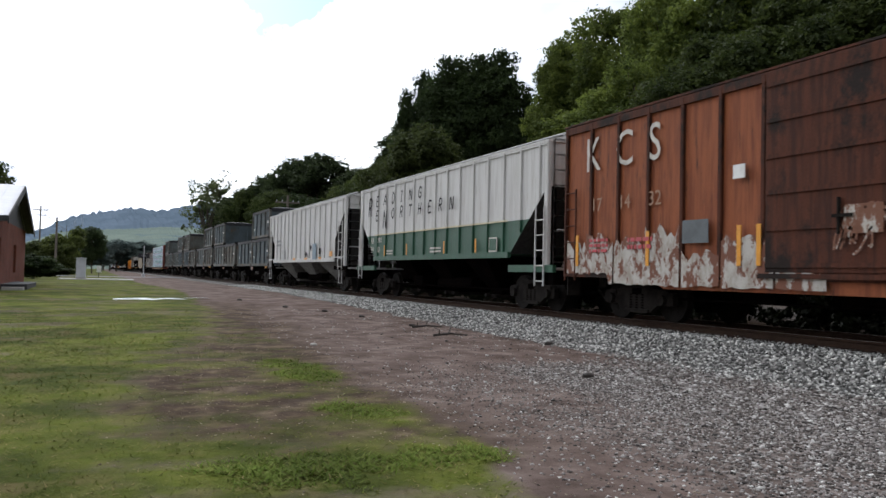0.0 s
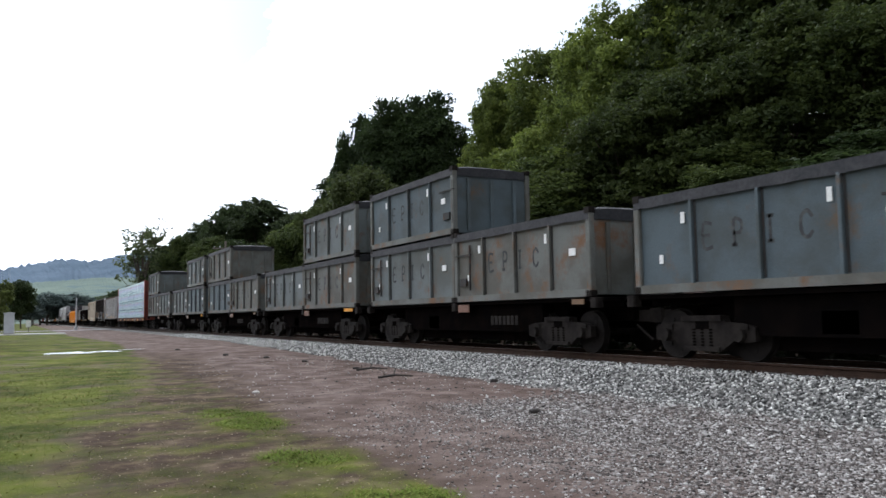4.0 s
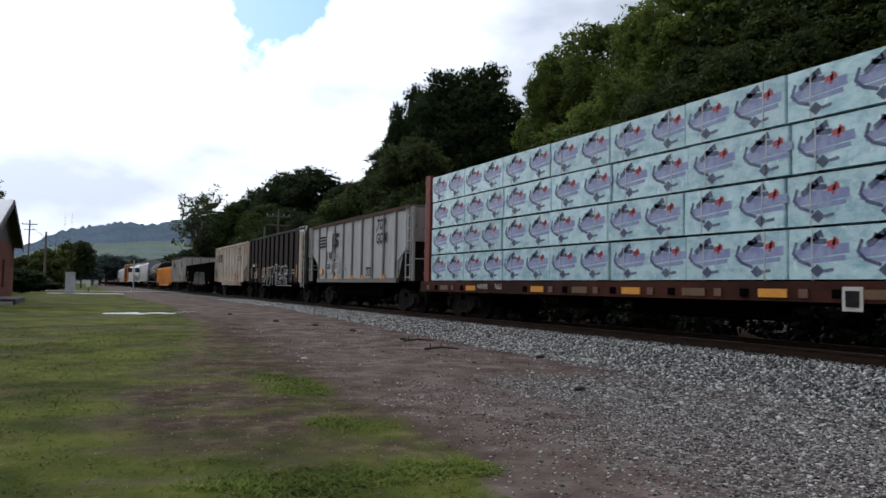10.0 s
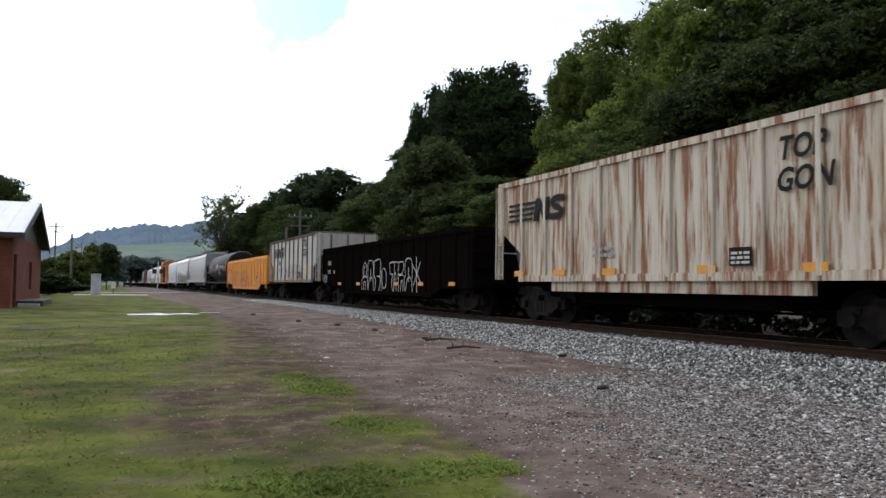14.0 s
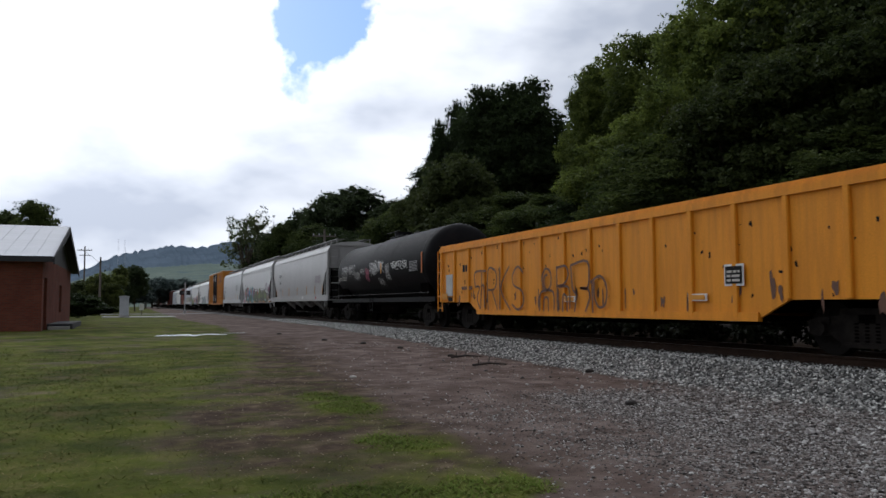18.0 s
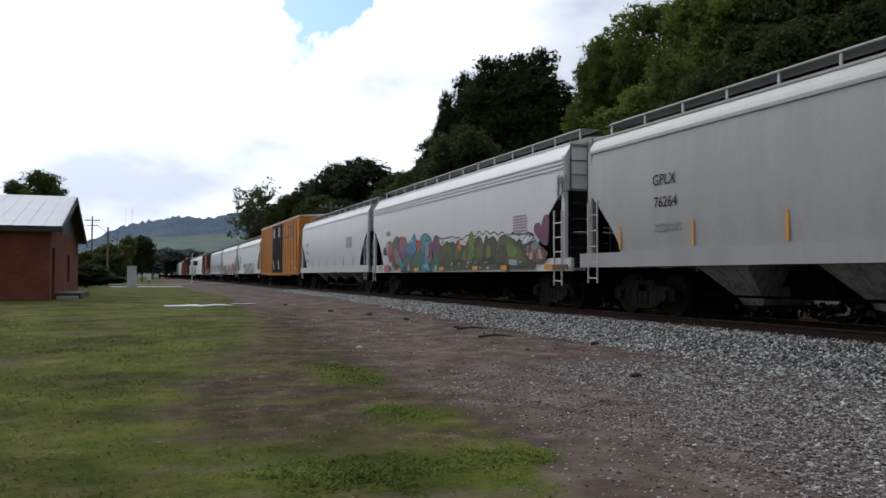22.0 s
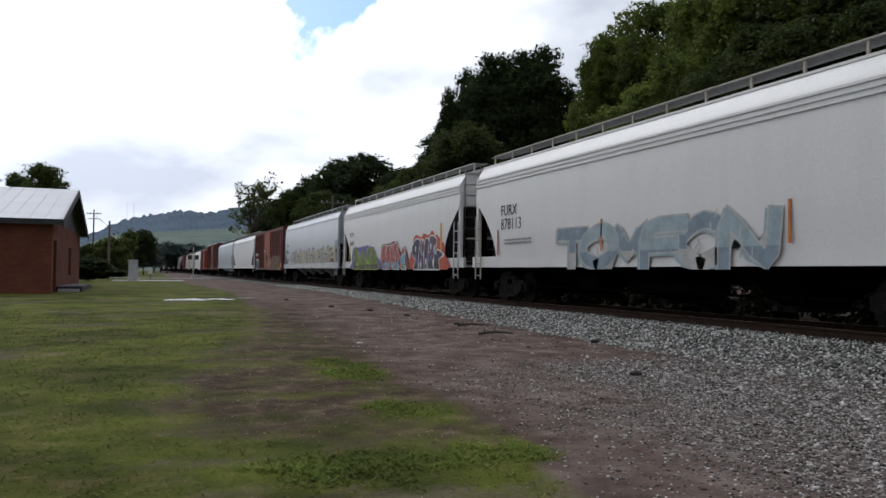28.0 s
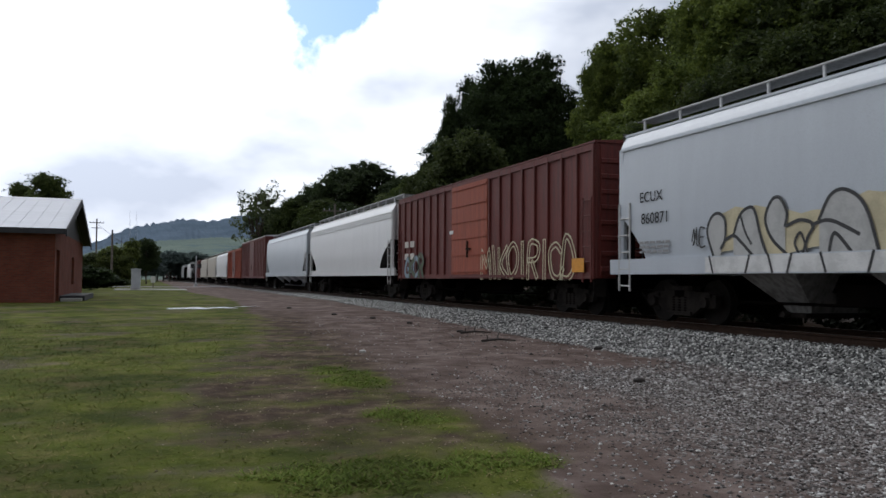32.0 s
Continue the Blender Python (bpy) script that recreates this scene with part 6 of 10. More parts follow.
def gondola(name, label, yf, yr, z0, z1, mat, rib_mat, ribs, end_lift=0.0, bay=False, cut=1.4, cap_mat=None, cut_z=1.0, cut_lo=0.0, front_mat=None, top_mat=None):
    """An open car with posts along its sides."""
    car, h = car_base(name, label, "gondola car", yf, yr, inset=1.75)
    hb = h - 0.25
    if end_lift:
        pts = [(-hb, z0 + end_lift), (-hb + 2.6, z0 + end_lift), (-hb + 3.3, z0), (hb - 3.3, z0), (hb - 2.6, z0 + end_lift), (hb, z0 + end_lift), (hb, z1), (-hb, z1)]
    elif bay:
        pts = [(-hb + cut, z0), (hb - cut, z0), (hb - cut, z0 + cut_lo), (hb, z0 + cut_z), (hb, z1), (-hb, z1), (-hb, z0 + cut_z), (-hb + cut, z0 + cut_lo)]
        if not cut_lo:
            pts = [pts[k] for k in (0, 1, 3, 4, 5, 6)]
    else:
        pts = [(-hb, z0), (hb, z0), (hb, z1), (-hb, z1)]
    for s in (-1, 1):
        part("side_wall", Shape().plate(pts, -0.03, 0.03).done("side_wall", mat), car, at=(s * 1.52, 0, 0))
        part("top_rail", Shape().box(-0.07, 0.07, -hb - 0.06, hb + 0.06, z1 - 0.06, z1 + 0.08, 0.02).done("top_rail", cap_mat or top_mat or (M_TOPRAIL if rib_mat == M_RIB else rib_mat)), car, at=(s * 1.54, 0, 0))
        part("side_sill", Shape().box(-0.05, 0.05, -hb + (cut if bay else 3.3 if end_lift else 0), hb - (cut if bay else 3.3 if end_lift else 0), z0 - 0.06, z0 + 0.1).done("side_sill", rib_mat), car, at=(s * 1.55, 0, 0))
        rib_long = Shape().box(-0.045, 0.045, -0.07, 0.07, z0 + 0.02, z1 - 0.05, 0.02).done("side_post", rib_mat)
        rib_short = Shape().box(-0.045, 0.045, -0.07, 0.07, z0 + (end_lift or cut_z * 0.75) + 0.02, z1 - 0.05, 0.02).done("side_post", rib_mat)
        for k in range(ribs):
            y = -hb + 0.08 + (2 * hb - 0.16) * k / (ribs - 1)
            near_end = abs(y) > hb - (2.7 if end_lift else cut if bay else -1)
            part("side_post", rib_short if near_end else rib_long, car, at=(s * 1.565, y, 0))
        for e in (-1, 1):
            part("ladder", ladder_mesh(0.42, z0 + 0.0, min(z1, z0 + 2.6), 0.42, mat=cap_mat or mat), car, at=(s * 1.61, e * (h - 0.3) - 0.21, 0))
            if bay:
                part("end_post", Shape().box(-0.05, 0.05, -0.06, 0.06, z0, z1, 0.015).done("end_post", cap_mat or mat), car, at=(s * 1.50, e * (h - 0.1), 0))
    for e in (-1, 1):
        if bay:
            end = Shape().plate([(e * hb, z1), (e * (hb - 0.06), z1), (e * (hb - cut - 0.06), z0), (e * (hb - cut), z0)], -1.5, 1.5)
        else:
            zb, zt = z0 + end_lift, z1
            prof = [(-0.04, zb), (0.04, zb)]
            for k in range(4):
                z = zb + 0.15 + (zt - zb - 0.3) * k / 3
                prof += [(0.04, z - 0.08), (0.11, z - 0.05), (0.11, z + 0.05), (0.04, z + 0.08)]
            prof += [(0.04, zt), (-0.04, zt)]
            end = Shape().plate([(e * (hb + a), b) for a, b in prof], -1.5, 1.5)
        part("end_wall", end.done("end_wall", M_SLOPE_SHADE if bay else mat), car, "dirty sloping end sheet with shade in its colour" if bay else "")
        if bay:
            plate = part("end_plate", Shape().box(-1.5, 1.5, -0.03, 0.03, z0 + 1.35, z1 - 0.02).done("end_plate", front_mat if e < 0 and front_mat else mat), car, "upright plate above the end slope", (0, e * (hb + 0.09), 0))
            for x in (-0.9, 0.0, 0.9):
                part("stiffener", Shape().box(-0.04, 0.04, -0.03, 0.03, z0 + 1.35, z1 - 0.04).done("stiffener", rib_mat), plate, at=(x, e * 0.055, 0))
            part("handrail", Shape().tube((-1.5, 0, 0), (1.5, 0, 0), 0.02, n=6).done("handrail", M_RAILING), car, at=(0, e * (h - 0.06), z0 + 0.75))
        part("top_rail", Shape().box(-1.55, 1.55, -0.07, 0.07, z1 - 0.06, z1 + 0.08).done("top_rail", cap_mat or rib_mat), car, at=(0, e * hb, 0))
        part("end_platform", Shape().box(-1.5, 1.5, -0.25, 0.25, max(z0 - 0.1, 0.9), max(z0 - 0.02, 0.98)).done("end_platform", M_UNDER), car, at=(0, e * (h - 0.25), 0))
        s = Shape().tube((0.4, 0, z0 + 1.6), (0.4, e * 0.08, z0 + 1.6), 0.28, n=16)
        part("brake_wheel", s.done("brake_wheel", M_STEEL), car, at=(0, e * (h - 0.12), 0))
    floor = Shape().box(-1.5, 1.5, -hb + (cut if bay else 0.05), hb - (cut if bay else 0.05), z0 + end_lift + 0.02, z0 + end_lift + 0.1)
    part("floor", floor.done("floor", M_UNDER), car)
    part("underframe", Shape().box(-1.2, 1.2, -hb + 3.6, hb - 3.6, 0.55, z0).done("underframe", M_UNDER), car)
    return car, h


def tank_car(name, label, yf, yr, r, zc, split=0.0):
    car, h = car_base(name, label, "tank car", yf, yr, inset=1.8)
    hb = h - 0.55
    n = 40

    def shell(a, b, ra, rb, cap_a, cap_b, nm):
        prof = []
        if cap_a:
            prof += [(a + 0.62 * (1 - math.cos(t)), ra * math.sin(t)) for t in [math.pi / 2 * k / 7 for k in range(8)]]
        else:
            prof += [(a, ra), (a + 0.02, ra), (a + 0.06, ra)]
        if cap_b:
            prof += [(b - 0.62 * (1 - math.sin(t)), rb * math.cos(t)) for t in [math.pi / 2 * k / 7 for k in range(8)]]
        else:
            prof += [(b - 0.06, rb), (b - 0.02, rb), (b, rb)]
        v = [(rr * math.cos(2 * math.pi * i / n), y, zc + rr * math.sin(2 * math.pi * i / n)) for y, rr in prof for i in range(n)]
        f = [(k * n + i, k * n + (i + 1) % n, (k + 1) * n + (i + 1) % n, (k + 1) * n + i) for k in range(len(prof) - 1) for i in range(n)]
        f += [tuple(range(n)), tuple(reversed(range((len(prof) - 1) * n, len(prof) * n)))]
        return mesh(nm, v, f, [M_TANK], True)

    ys = hb * split
    part("tank", shell(-hb, ys, r, r, True, False, "tank"), car, "glossy black tank shell")
    part("tank_section", shell(ys - 0.02, hb, r - 0.045, r - 0.045, False, True, "tank_section"), car, "slimmer black rear section of the shell")
    bandm = Shape()
    for k in range(n):
        a0, a1 = 2 * math.pi * k / n, 2 * math.pi * (k + 1) / n
        R = r + 0.02
        bandm.add([(R * math.cos(a), y, zc + R * math.sin(a)) for a in (a0, a1) for y in (-0.05, 0.05)], [(0, 1, 3, 2)])
    bme = bandm.done("tank_band", M_TANK)
    for y in (-hb + 0.9, -hb * 0.35, ys - 0.06):
        part("tank_band", bme, car, at=(0, y, 0))
    part("dome", Shape().tube((0, 0, zc + r - 0.1), (0, 0, zc + r + 0.22), 0.42, n=20).box(-0.4, 0.4, -0.9, 0.9, zc + r + 0.0, zc + r + 0.04).done("dome", M_TANK), car, "manway and valve housing")
    for x in (-0.5, 0.5):
        rail = Shape()
        for y in (-0.95, 0.95):
            rail.tube((x, y, zc + r - 0.15), (x, y, zc + r + 0.22), 0.015, n=6)
        rail.tube((x, -0.95, zc + r + 0.22), (x, 0.95, zc + r + 0.22), 0.015, n=6)
        part("dome_railing", rail.done("dome_railing", M_TANK), car)
    for s in (-1, 1):
        part("side_sill", Shape().box(-0.06, 0.06, -h, h, 0.98, 1.16, 0.01).done("side_sill", M_TANK), car, at=(s * 1.42, 0, 0))
        part("handrail", Shape().tube((0, -h + 0.4, 1.32), (0, h - 0.4, 1.32), 0.014, n=6).done("handrail", M_TANK), car, at=(s * 1.55, 0, 0))
        part("ladder", ladder_mesh(0.45, 0.5, 1.32, mat=M_TANK), car, at=(s * 1.56, -0.2, 0))
    for e in (-1, 1):
        part("saddle", Shape().box(-1.25, 1.25, -0.5, 0.5, 0.95, zc - r * 0.55, 0.05).done("saddle", M_UNDER), car, at=(0, e * (h - 1.8), 0))
        part("end_platform", Shape().box(-1.45, 1.45, -0.3, 0.3, 1.0, 1.06).tube((-1.4, e * 0.25, 1.9), (1.4, e * 0.25, 1.9), 0.02).tube((-1.4, e * 0.25, 1.0), (-1.4, e * 0.25, 1.9), 0.02).tube((1.4, e * 0.25, 1.0), (1.4, e * 0.25, 1.9), 0.02).done("end_platform", M_TANK), car, at=(0, e * (h - 0.3), 0))
    return car, h


# ---------------------------------------------------------------- the train, from its front to its rear
def kcs_boxcar():
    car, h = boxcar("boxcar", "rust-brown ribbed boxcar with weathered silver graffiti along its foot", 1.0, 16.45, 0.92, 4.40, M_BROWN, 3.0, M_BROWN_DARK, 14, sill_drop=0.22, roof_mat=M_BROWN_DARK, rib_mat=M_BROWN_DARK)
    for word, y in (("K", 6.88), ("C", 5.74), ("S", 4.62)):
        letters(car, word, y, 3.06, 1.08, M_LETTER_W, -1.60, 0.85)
    for word, y in (("17", 6.62), ("14", 5.6), ("32", 4.6)):
        letters(car, word, y, 2.28, 0.42, M_SPRAY["faint"], -1.60)
    rng = random.Random(31)
    for k, (a, b, top) in enumerate(((7.55, 6.75, 1.75), (6.75, 5.75, 1.95), (5.70, 4.65, 1.80), (4.65, 3.62, 2.02), (3.55, 2.55, 1.55), (2.50, 1.30, 1.70), (1.25, 0.25, 1.28))):
        m = 9
        crest = [(a + (b - a) * i / m, top - rng.uniform(0.0, 0.34)) for i in range(m + 1)]
        foot = [(a + (b - a) * i / m, 0.74 + (0.22 if a - i * (a - b) / m > 5.9 else 0.0) + rng.uniform(0, 0.05)) for i in range(m + 1)]
        pts = crest + foot[::-1]
        part("spray_paint", Shape().add([(-0.0004 * k, u, v) for u, v in pts], [tuple(range(len(pts)))]).done("spray_paint", M_PEEL), car, "peeling silver graffiti paint", (-1.622, 0, 0))
    for y in (7.15, 4.6, 2.1, 1.65):
        patch(car, y, y - 0.10, 1.15, 1.85, M_REFLECT, -1.64, "reflector")
    patch(car, 3.5, 2.8, 1.57, 2.0, M_SPRAY["dusk"], -1.645)
    patch(car, 2.2, 1.92, 2.66, 2.9, M_SIGN, -1.64)
    lines(car, 6.6, 1.45, 0.7, 0.35, 3, M_PRINT_RED, -1.645)
    lines(car, 5.2, 1.5, 0.8, 0.3, 2, M_PRINT_RED, -1.645)
    patch(car, -0.1, -0.75, 1.62, 2.05, M_SPRAY["worn"], -1.665, "spray_paint")
    scrawl(car, 0.1, -1.4, 1.3, 2.1, 4, M_SPRAY["worn"], 5, -1.668, 0.05)


def green_hopper():
    car, h = hopper("hopper_car", "white over green ribbed covered hopper with small dark lettering", 17.0, 32.75, M_DIRTYWHITE, "ribbed", 1.48, 4.24, bays=3, ribs=16, cut=1.9, cut_z=1.65, low_mat=M_GREEN, low_z=2.36, bay_mat=M_UNDER)
    patch(car, h - 2.4, -h + 2.3, 2.345, 2.39, M_SPRAY["cream"], -1.615, "stripe")
    # the railway's name, letter by letter in stroke forms
    for z, hgt, names in ((3.50, 0.36, ("letter_e", "letter_a", "letter_d", "post", "letter_n", "letter_g")), (2.94, 0.36, ("letter_e", None, "letter_o", "letter_r", "letter_t", "letter_h", "letter_e", "letter_r", "letter_n"))):
        for k, key in enumerate(names):
            stroke_row(car, (key,), 5.40 - 0.888 * k, 5.06 - 0.888 * k, z, z + hgt, 0.060, M_LETTER_B, -1.612, "small slanted black letter of the railway's name", "lettering", 3, 0.22, 0.8)
    stroke_row(car, ("letter_r",), 6.34, 5.86, 3.16, 3.80, 0.085, M_LETTER_B, -1.612, "tall slanted black initial of the railway's name", "lettering", 3, 0.22, 0.8)
    stroke_row(car, ("letter_n",), 4.56, 4.08, 2.62, 3.26, 0.085, M_LETTER_B, -1.612, "tall slanted black initial of the railway's name", "lettering", 3, 0.22, 0.8)
    letters(car, "RB", 5.9, 2.0, 0.3, M_LETTER_W, -1.615)
    letters(car, "MN", 5.1, 2.0, 0.3, M_LETTER_W, -1.615)
    letters(car, "99", 5.9, 1.62, 0.33, M_LETTER_W, -1.615)
    letters(car, "81", 5.1, 1.62, 0.33, M_LETTER_W, -1.615)
    for y in (4.35, 2.0, -1.3, -3.6):
        patch(car, y, y - 0.09, 1.55, 1.95, M_REFLECT, -1.615, "reflector")
    lines(car, 4.1, 1.6, 0.7, 0.2, 2, M_LETTER_W, -1.615)
    lines(car, -0.2, 1.6, 0.9, 0.22, 2, M_LETTER_W, -1.615)
    patch(car, -4.5, -5.0, 1.55, 1.95, M_LETTER_W, -1.612)
    patch(car, -4.54, -4.96, 1.59, 1.91, M_GREEN, -1.618)


def white_hopper():
    car, h = hopper("hopper_car", "plain off-white ribbed covered hopper with grey discharge bays", 34.3, 51.35, M_DIRTYWHITE, "ribbed", 1.48, 4.22, bays=3, ribs=17, cut=1.55, cut_z=2.25, bay_mat=M_CHUTE, sill_mat=M_UNDER, cut_lo=0.95, bay_pitch=4.5)
    patch(car, -2.77, -3.5, 1.5, 2.3, M_SPRAY["slate"], -1.612)
    patch(car, -4.03, -4.31, 1.76, 2.04, M_LETTER_B, -1.612)
    patch(car, -3.99, -4.45, 1.5, 1.62, M_REFLECT, -1.612, "reflector")
    patch(car, 1.5, 0.9, 1.5, 1.6, M_REFLECT, -1.612, "reflector")
    patch(car, -5.94, -6.4, 1.62, 1.86, M_REFLECT, -1.612, "reflector")
    patch(car, -1.15, -1.65, 1.5, 1.6, M_REFLECT, -1.612, "reflector")
    for y, z in ((-2.4, 2.11), (-1.41, 1.78)):
        s = Shape()
        s.plate([(y, z - 0.18), (y - 0.2, z), (y, z + 0.18), (y + 0.2, z)], -0.003, 0.003)
        part("placard", s.done("placard", M_LETTER_B), car, "small dark diamond placard", (-1.612, 0, 0))
    lines(car, 5.8, 2.35, 1.2, 0.45, 2, M_LETTER_G, -1.612)
    patch(car, 4.4, 3.6, 1.5, 2.1, M_SPRAY["silver"], -1.612)


def container_proto(turned, body):
    c = thing("waste_container", "weathered grey steel open-top container under a dark tarpaulin", "container", (0, 0, -50), "steel containers on the flat cars")
    a, w, H = 2.975, 1.25, 1.83
    part("body", Shape().box(-w + 0.05, w - 0.05, -a + 0.05, a - 0.05, 0.04, H - 0.1).done("body", body), c)
    rib = Shape().box(-0.045, 0.045, -0.035, 0.035, 0.16, H - 0.18, 0.012).done("side_post", body)
    # the shadow line in front of each post, laid on as a dark strip
    gap = Shape().box(-0.006, 0.006, -0.028, 0.028, 0.18, H - 0.2).done("post_seam", M_CONTAINER_RIB)
    for s in (-1, 1):
        for y in (-1.49, 0.0, 1.49):
            part("side_post", rib, c, at=(s * (w - 0.02), y, 0))
            part("post_seam", gap, c, "rust-spotted dark strip for the shadow line beside the post", at=(s * (w - 0.046), y - 0.055, 0))
        part("bottom_rail", Shape().box(-0.05, 0.05, -a, a, 0, 0.16, 0.01).done("bottom_rail", M_CONTAINER_BROWN), c, at=(s * (w - 0.02), 0, 0))
        for e in (-1, 1):
            part("corner_post", Shape().box(-0.07, 0.07, -0.08, 0.08, 0, H + 0.03, 0.02).done("corner_post", M_CONTAINER_BROWN), c, at=(s * (w - 0.05), e * (a - 0.06), 0))
            for zc in (0.0, H - 0.07):
                part("corner_casting", Shape().box(-0.09, 0.09, -0.1, 0.1, 0.0, 0.13, 0.02).done("corner_casting", M_STEEL), c, at=(s * (w - 0.06), e * (a - 0.07), zc))
        # the four letters of the brand name, drawn as strokes
        stroke_row(c, ("letter_e", "letter_p", "post", "letter_c"), 1.28 * -s, -1.42 * -s, 0.76, 1.17, 0.062, M_FADED, s * (w + 0.002 - 0.05), "faded stencilled dark letter of the brand name", "emblem", 3, fillw=0.36)
        for y, z, ww, hh in ((1.72, 1.25, 0.10, 0.20), (-1.30, 1.25, 0.09, 0.22), (-2.3, 0.9, 0.24, 0.16), (2.3, 0.55, 0.10, 0.16), (2.45, 0.1, 0.16, 0.06)):
            part("placard", Shape().box(-0.008, 0.008, y - ww / 2, y + ww / 2, z, z + hh).done("placard", M_SIGN), c, "small white label", at=(s * (w - 0.035), 0, 0))
        y = 2.55 if turned else -2.55
        lv = Shape().box(-0.02, 0.02, y - 0.45, y + 0.4, 1.22, 1.26).box(-0.02, 0.02, y - 0.4, y - 0.36, 0.3, 1.5).box(-0.03, 0.03, y - 0.2, y + 0.15, 0.42, 0.62)
        part("door_latch", lv.done("door_latch", M_CONTAINER_RIB), c, "latch bars of the side door", at=(s * (w + 0.0), 0, 0))
    rng = random.Random(9 if turned else 4)
    v, f = [], []
    n = 24
    for i in range(n + 1):
        y = -a + 0.01 + (2 * a - 0.02) * i / n
        sag = 0.05 * math.sin(i * 1.1) + 0.03 * math.sin(i * 2.3)
        row = [(-w - 0.025, H - 0.20 + rng.uniform(-0.012, 0.012)), (-w - 0.02, H + 0.0), (-w * 0.6, H + 0.04 + sag), (0, H + 0.05 + sag), (w * 0.6, H + 0.04 + sag), (w + 0.02, H), (w + 0.025, H - 0.20 + rng.uniform(-0.012, 0.012))]
        v += [(x, y, z) for x, z in row]
    for i in range(n):
        for k in range(6):
            f.append((i * 7 + k, i * 7 + k + 1, (i + 1) * 7 + k + 1, (i + 1) * 7 + k))
    f += [(0, 1, 2, 3, 4, 5, 6), tuple(reversed(range(n * 7, n * 7 + 7)))]
    part("tarpaulin", mesh("tarpaulin", v, f, [M_TARP]), c, "sagging dark tarpaulin tied over the top")
    for e in (-1, 1):
        for x in (-0.75, 0.0, 0.75):
            part("end_post", Shape().box(-0.05, 0.05, -0.04, 0.04, 0.1, H - 0.25, 0.01).done("end_post", body), c, at=(x, e * (a - 0.03), 0))
    return c


def container_cars():
    protos = [container_proto(False, M_CONTAINER), container_proto(True, M_CONTAINER), container_proto(False, M_CONTAINER_BLUE), container_proto(True, M_CONTAINER_BROWN)]
    side = Shape().plate([(-6.2, 1.0), (-4.4, 1.0), (-3.9, 0.2), (3.9, 0.2), (4.4, 1.0), (6.2, 1.0), (6.2, 1.2), (-6.2, 1.2)], -0.04, 0.04).done("side_sill", M_UNDER)
    deck = Shape().box(-1.2, 1.2, -6.2, 6.2, 1.12, 1.2).box(-1.0, 1.0, -3.8, 3.8, 0.45, 1.1).done("deck", M_UNDER)
    for i in range(6):
        yf = 52.75 + 13.36 * i
        car, h = car_base("flat_car", "black low flat car under stacked steel containers", "flat car", yf - 0.2, yf + 12.2, inset=1.7)
        part("deck", deck, car)
        for s in (-1, 1):
            part("side_sill", side, car, at=(s * 0.62, 0, 0))
            part("reflector", Shape().box(-0.01, 0.01, -5.82, -4.98 if i % 3 == 2 else -5.4, 1.06, 1.17).done("reflector", M_REFLECT if i % 2 == 0 else M_SPRAY["soot"]), car, at=(s * 1.33, 0, 0))
            part("side_plate", Shape().box(-0.015, 0.015, -0.85, -0.25, 0.94, 1.14, 0.01).done("side_plate", M_SPRAY["soot"] if i == 4 else M_SPRAY["rust"]), car, at=(s * 1.30, 0, 0))
            for y in (-6.1, 0.0, 6.1):
                part("container_pedestal", Shape().box(-0.1, 0.1, y - 0.12, y + 0.12, 0.98, 1.2, 0.03).done("container_pedestal", M_STEEL), car, at=(s * 1.22, 0, 0))
        bars(car, -2.0, 0.62, 1.3, 0.22, 7, M_STEEL, -1.33)
        double_front = i % 2 == 0
        for k, dy in enumerate((-3.0, 3.0)):
            stack = 2 if (k == 0) == double_front else 1
            for j in range(stack):
                pr = protos[((2, 2, 0), (3, 1, 2), (3, 1, 0), (3, 2, 3), (2, 0, 2), (0, 3, 1))[i][k + j]]
                y = yf + 6.0 + dy
                c = copy_thing(pr, Matrix.Translation((TRACK_X, y, RAIL_Z + 1.22 + 1.9 * j)))
                if j:
                    tagged(c, "weathered grey steel container stacked on another one")
                CARS.append((c, y))
    for pr in protos:
        for o in list(pr.children_recursive) + [pr]:
            bpy.data.objects.remove(o)


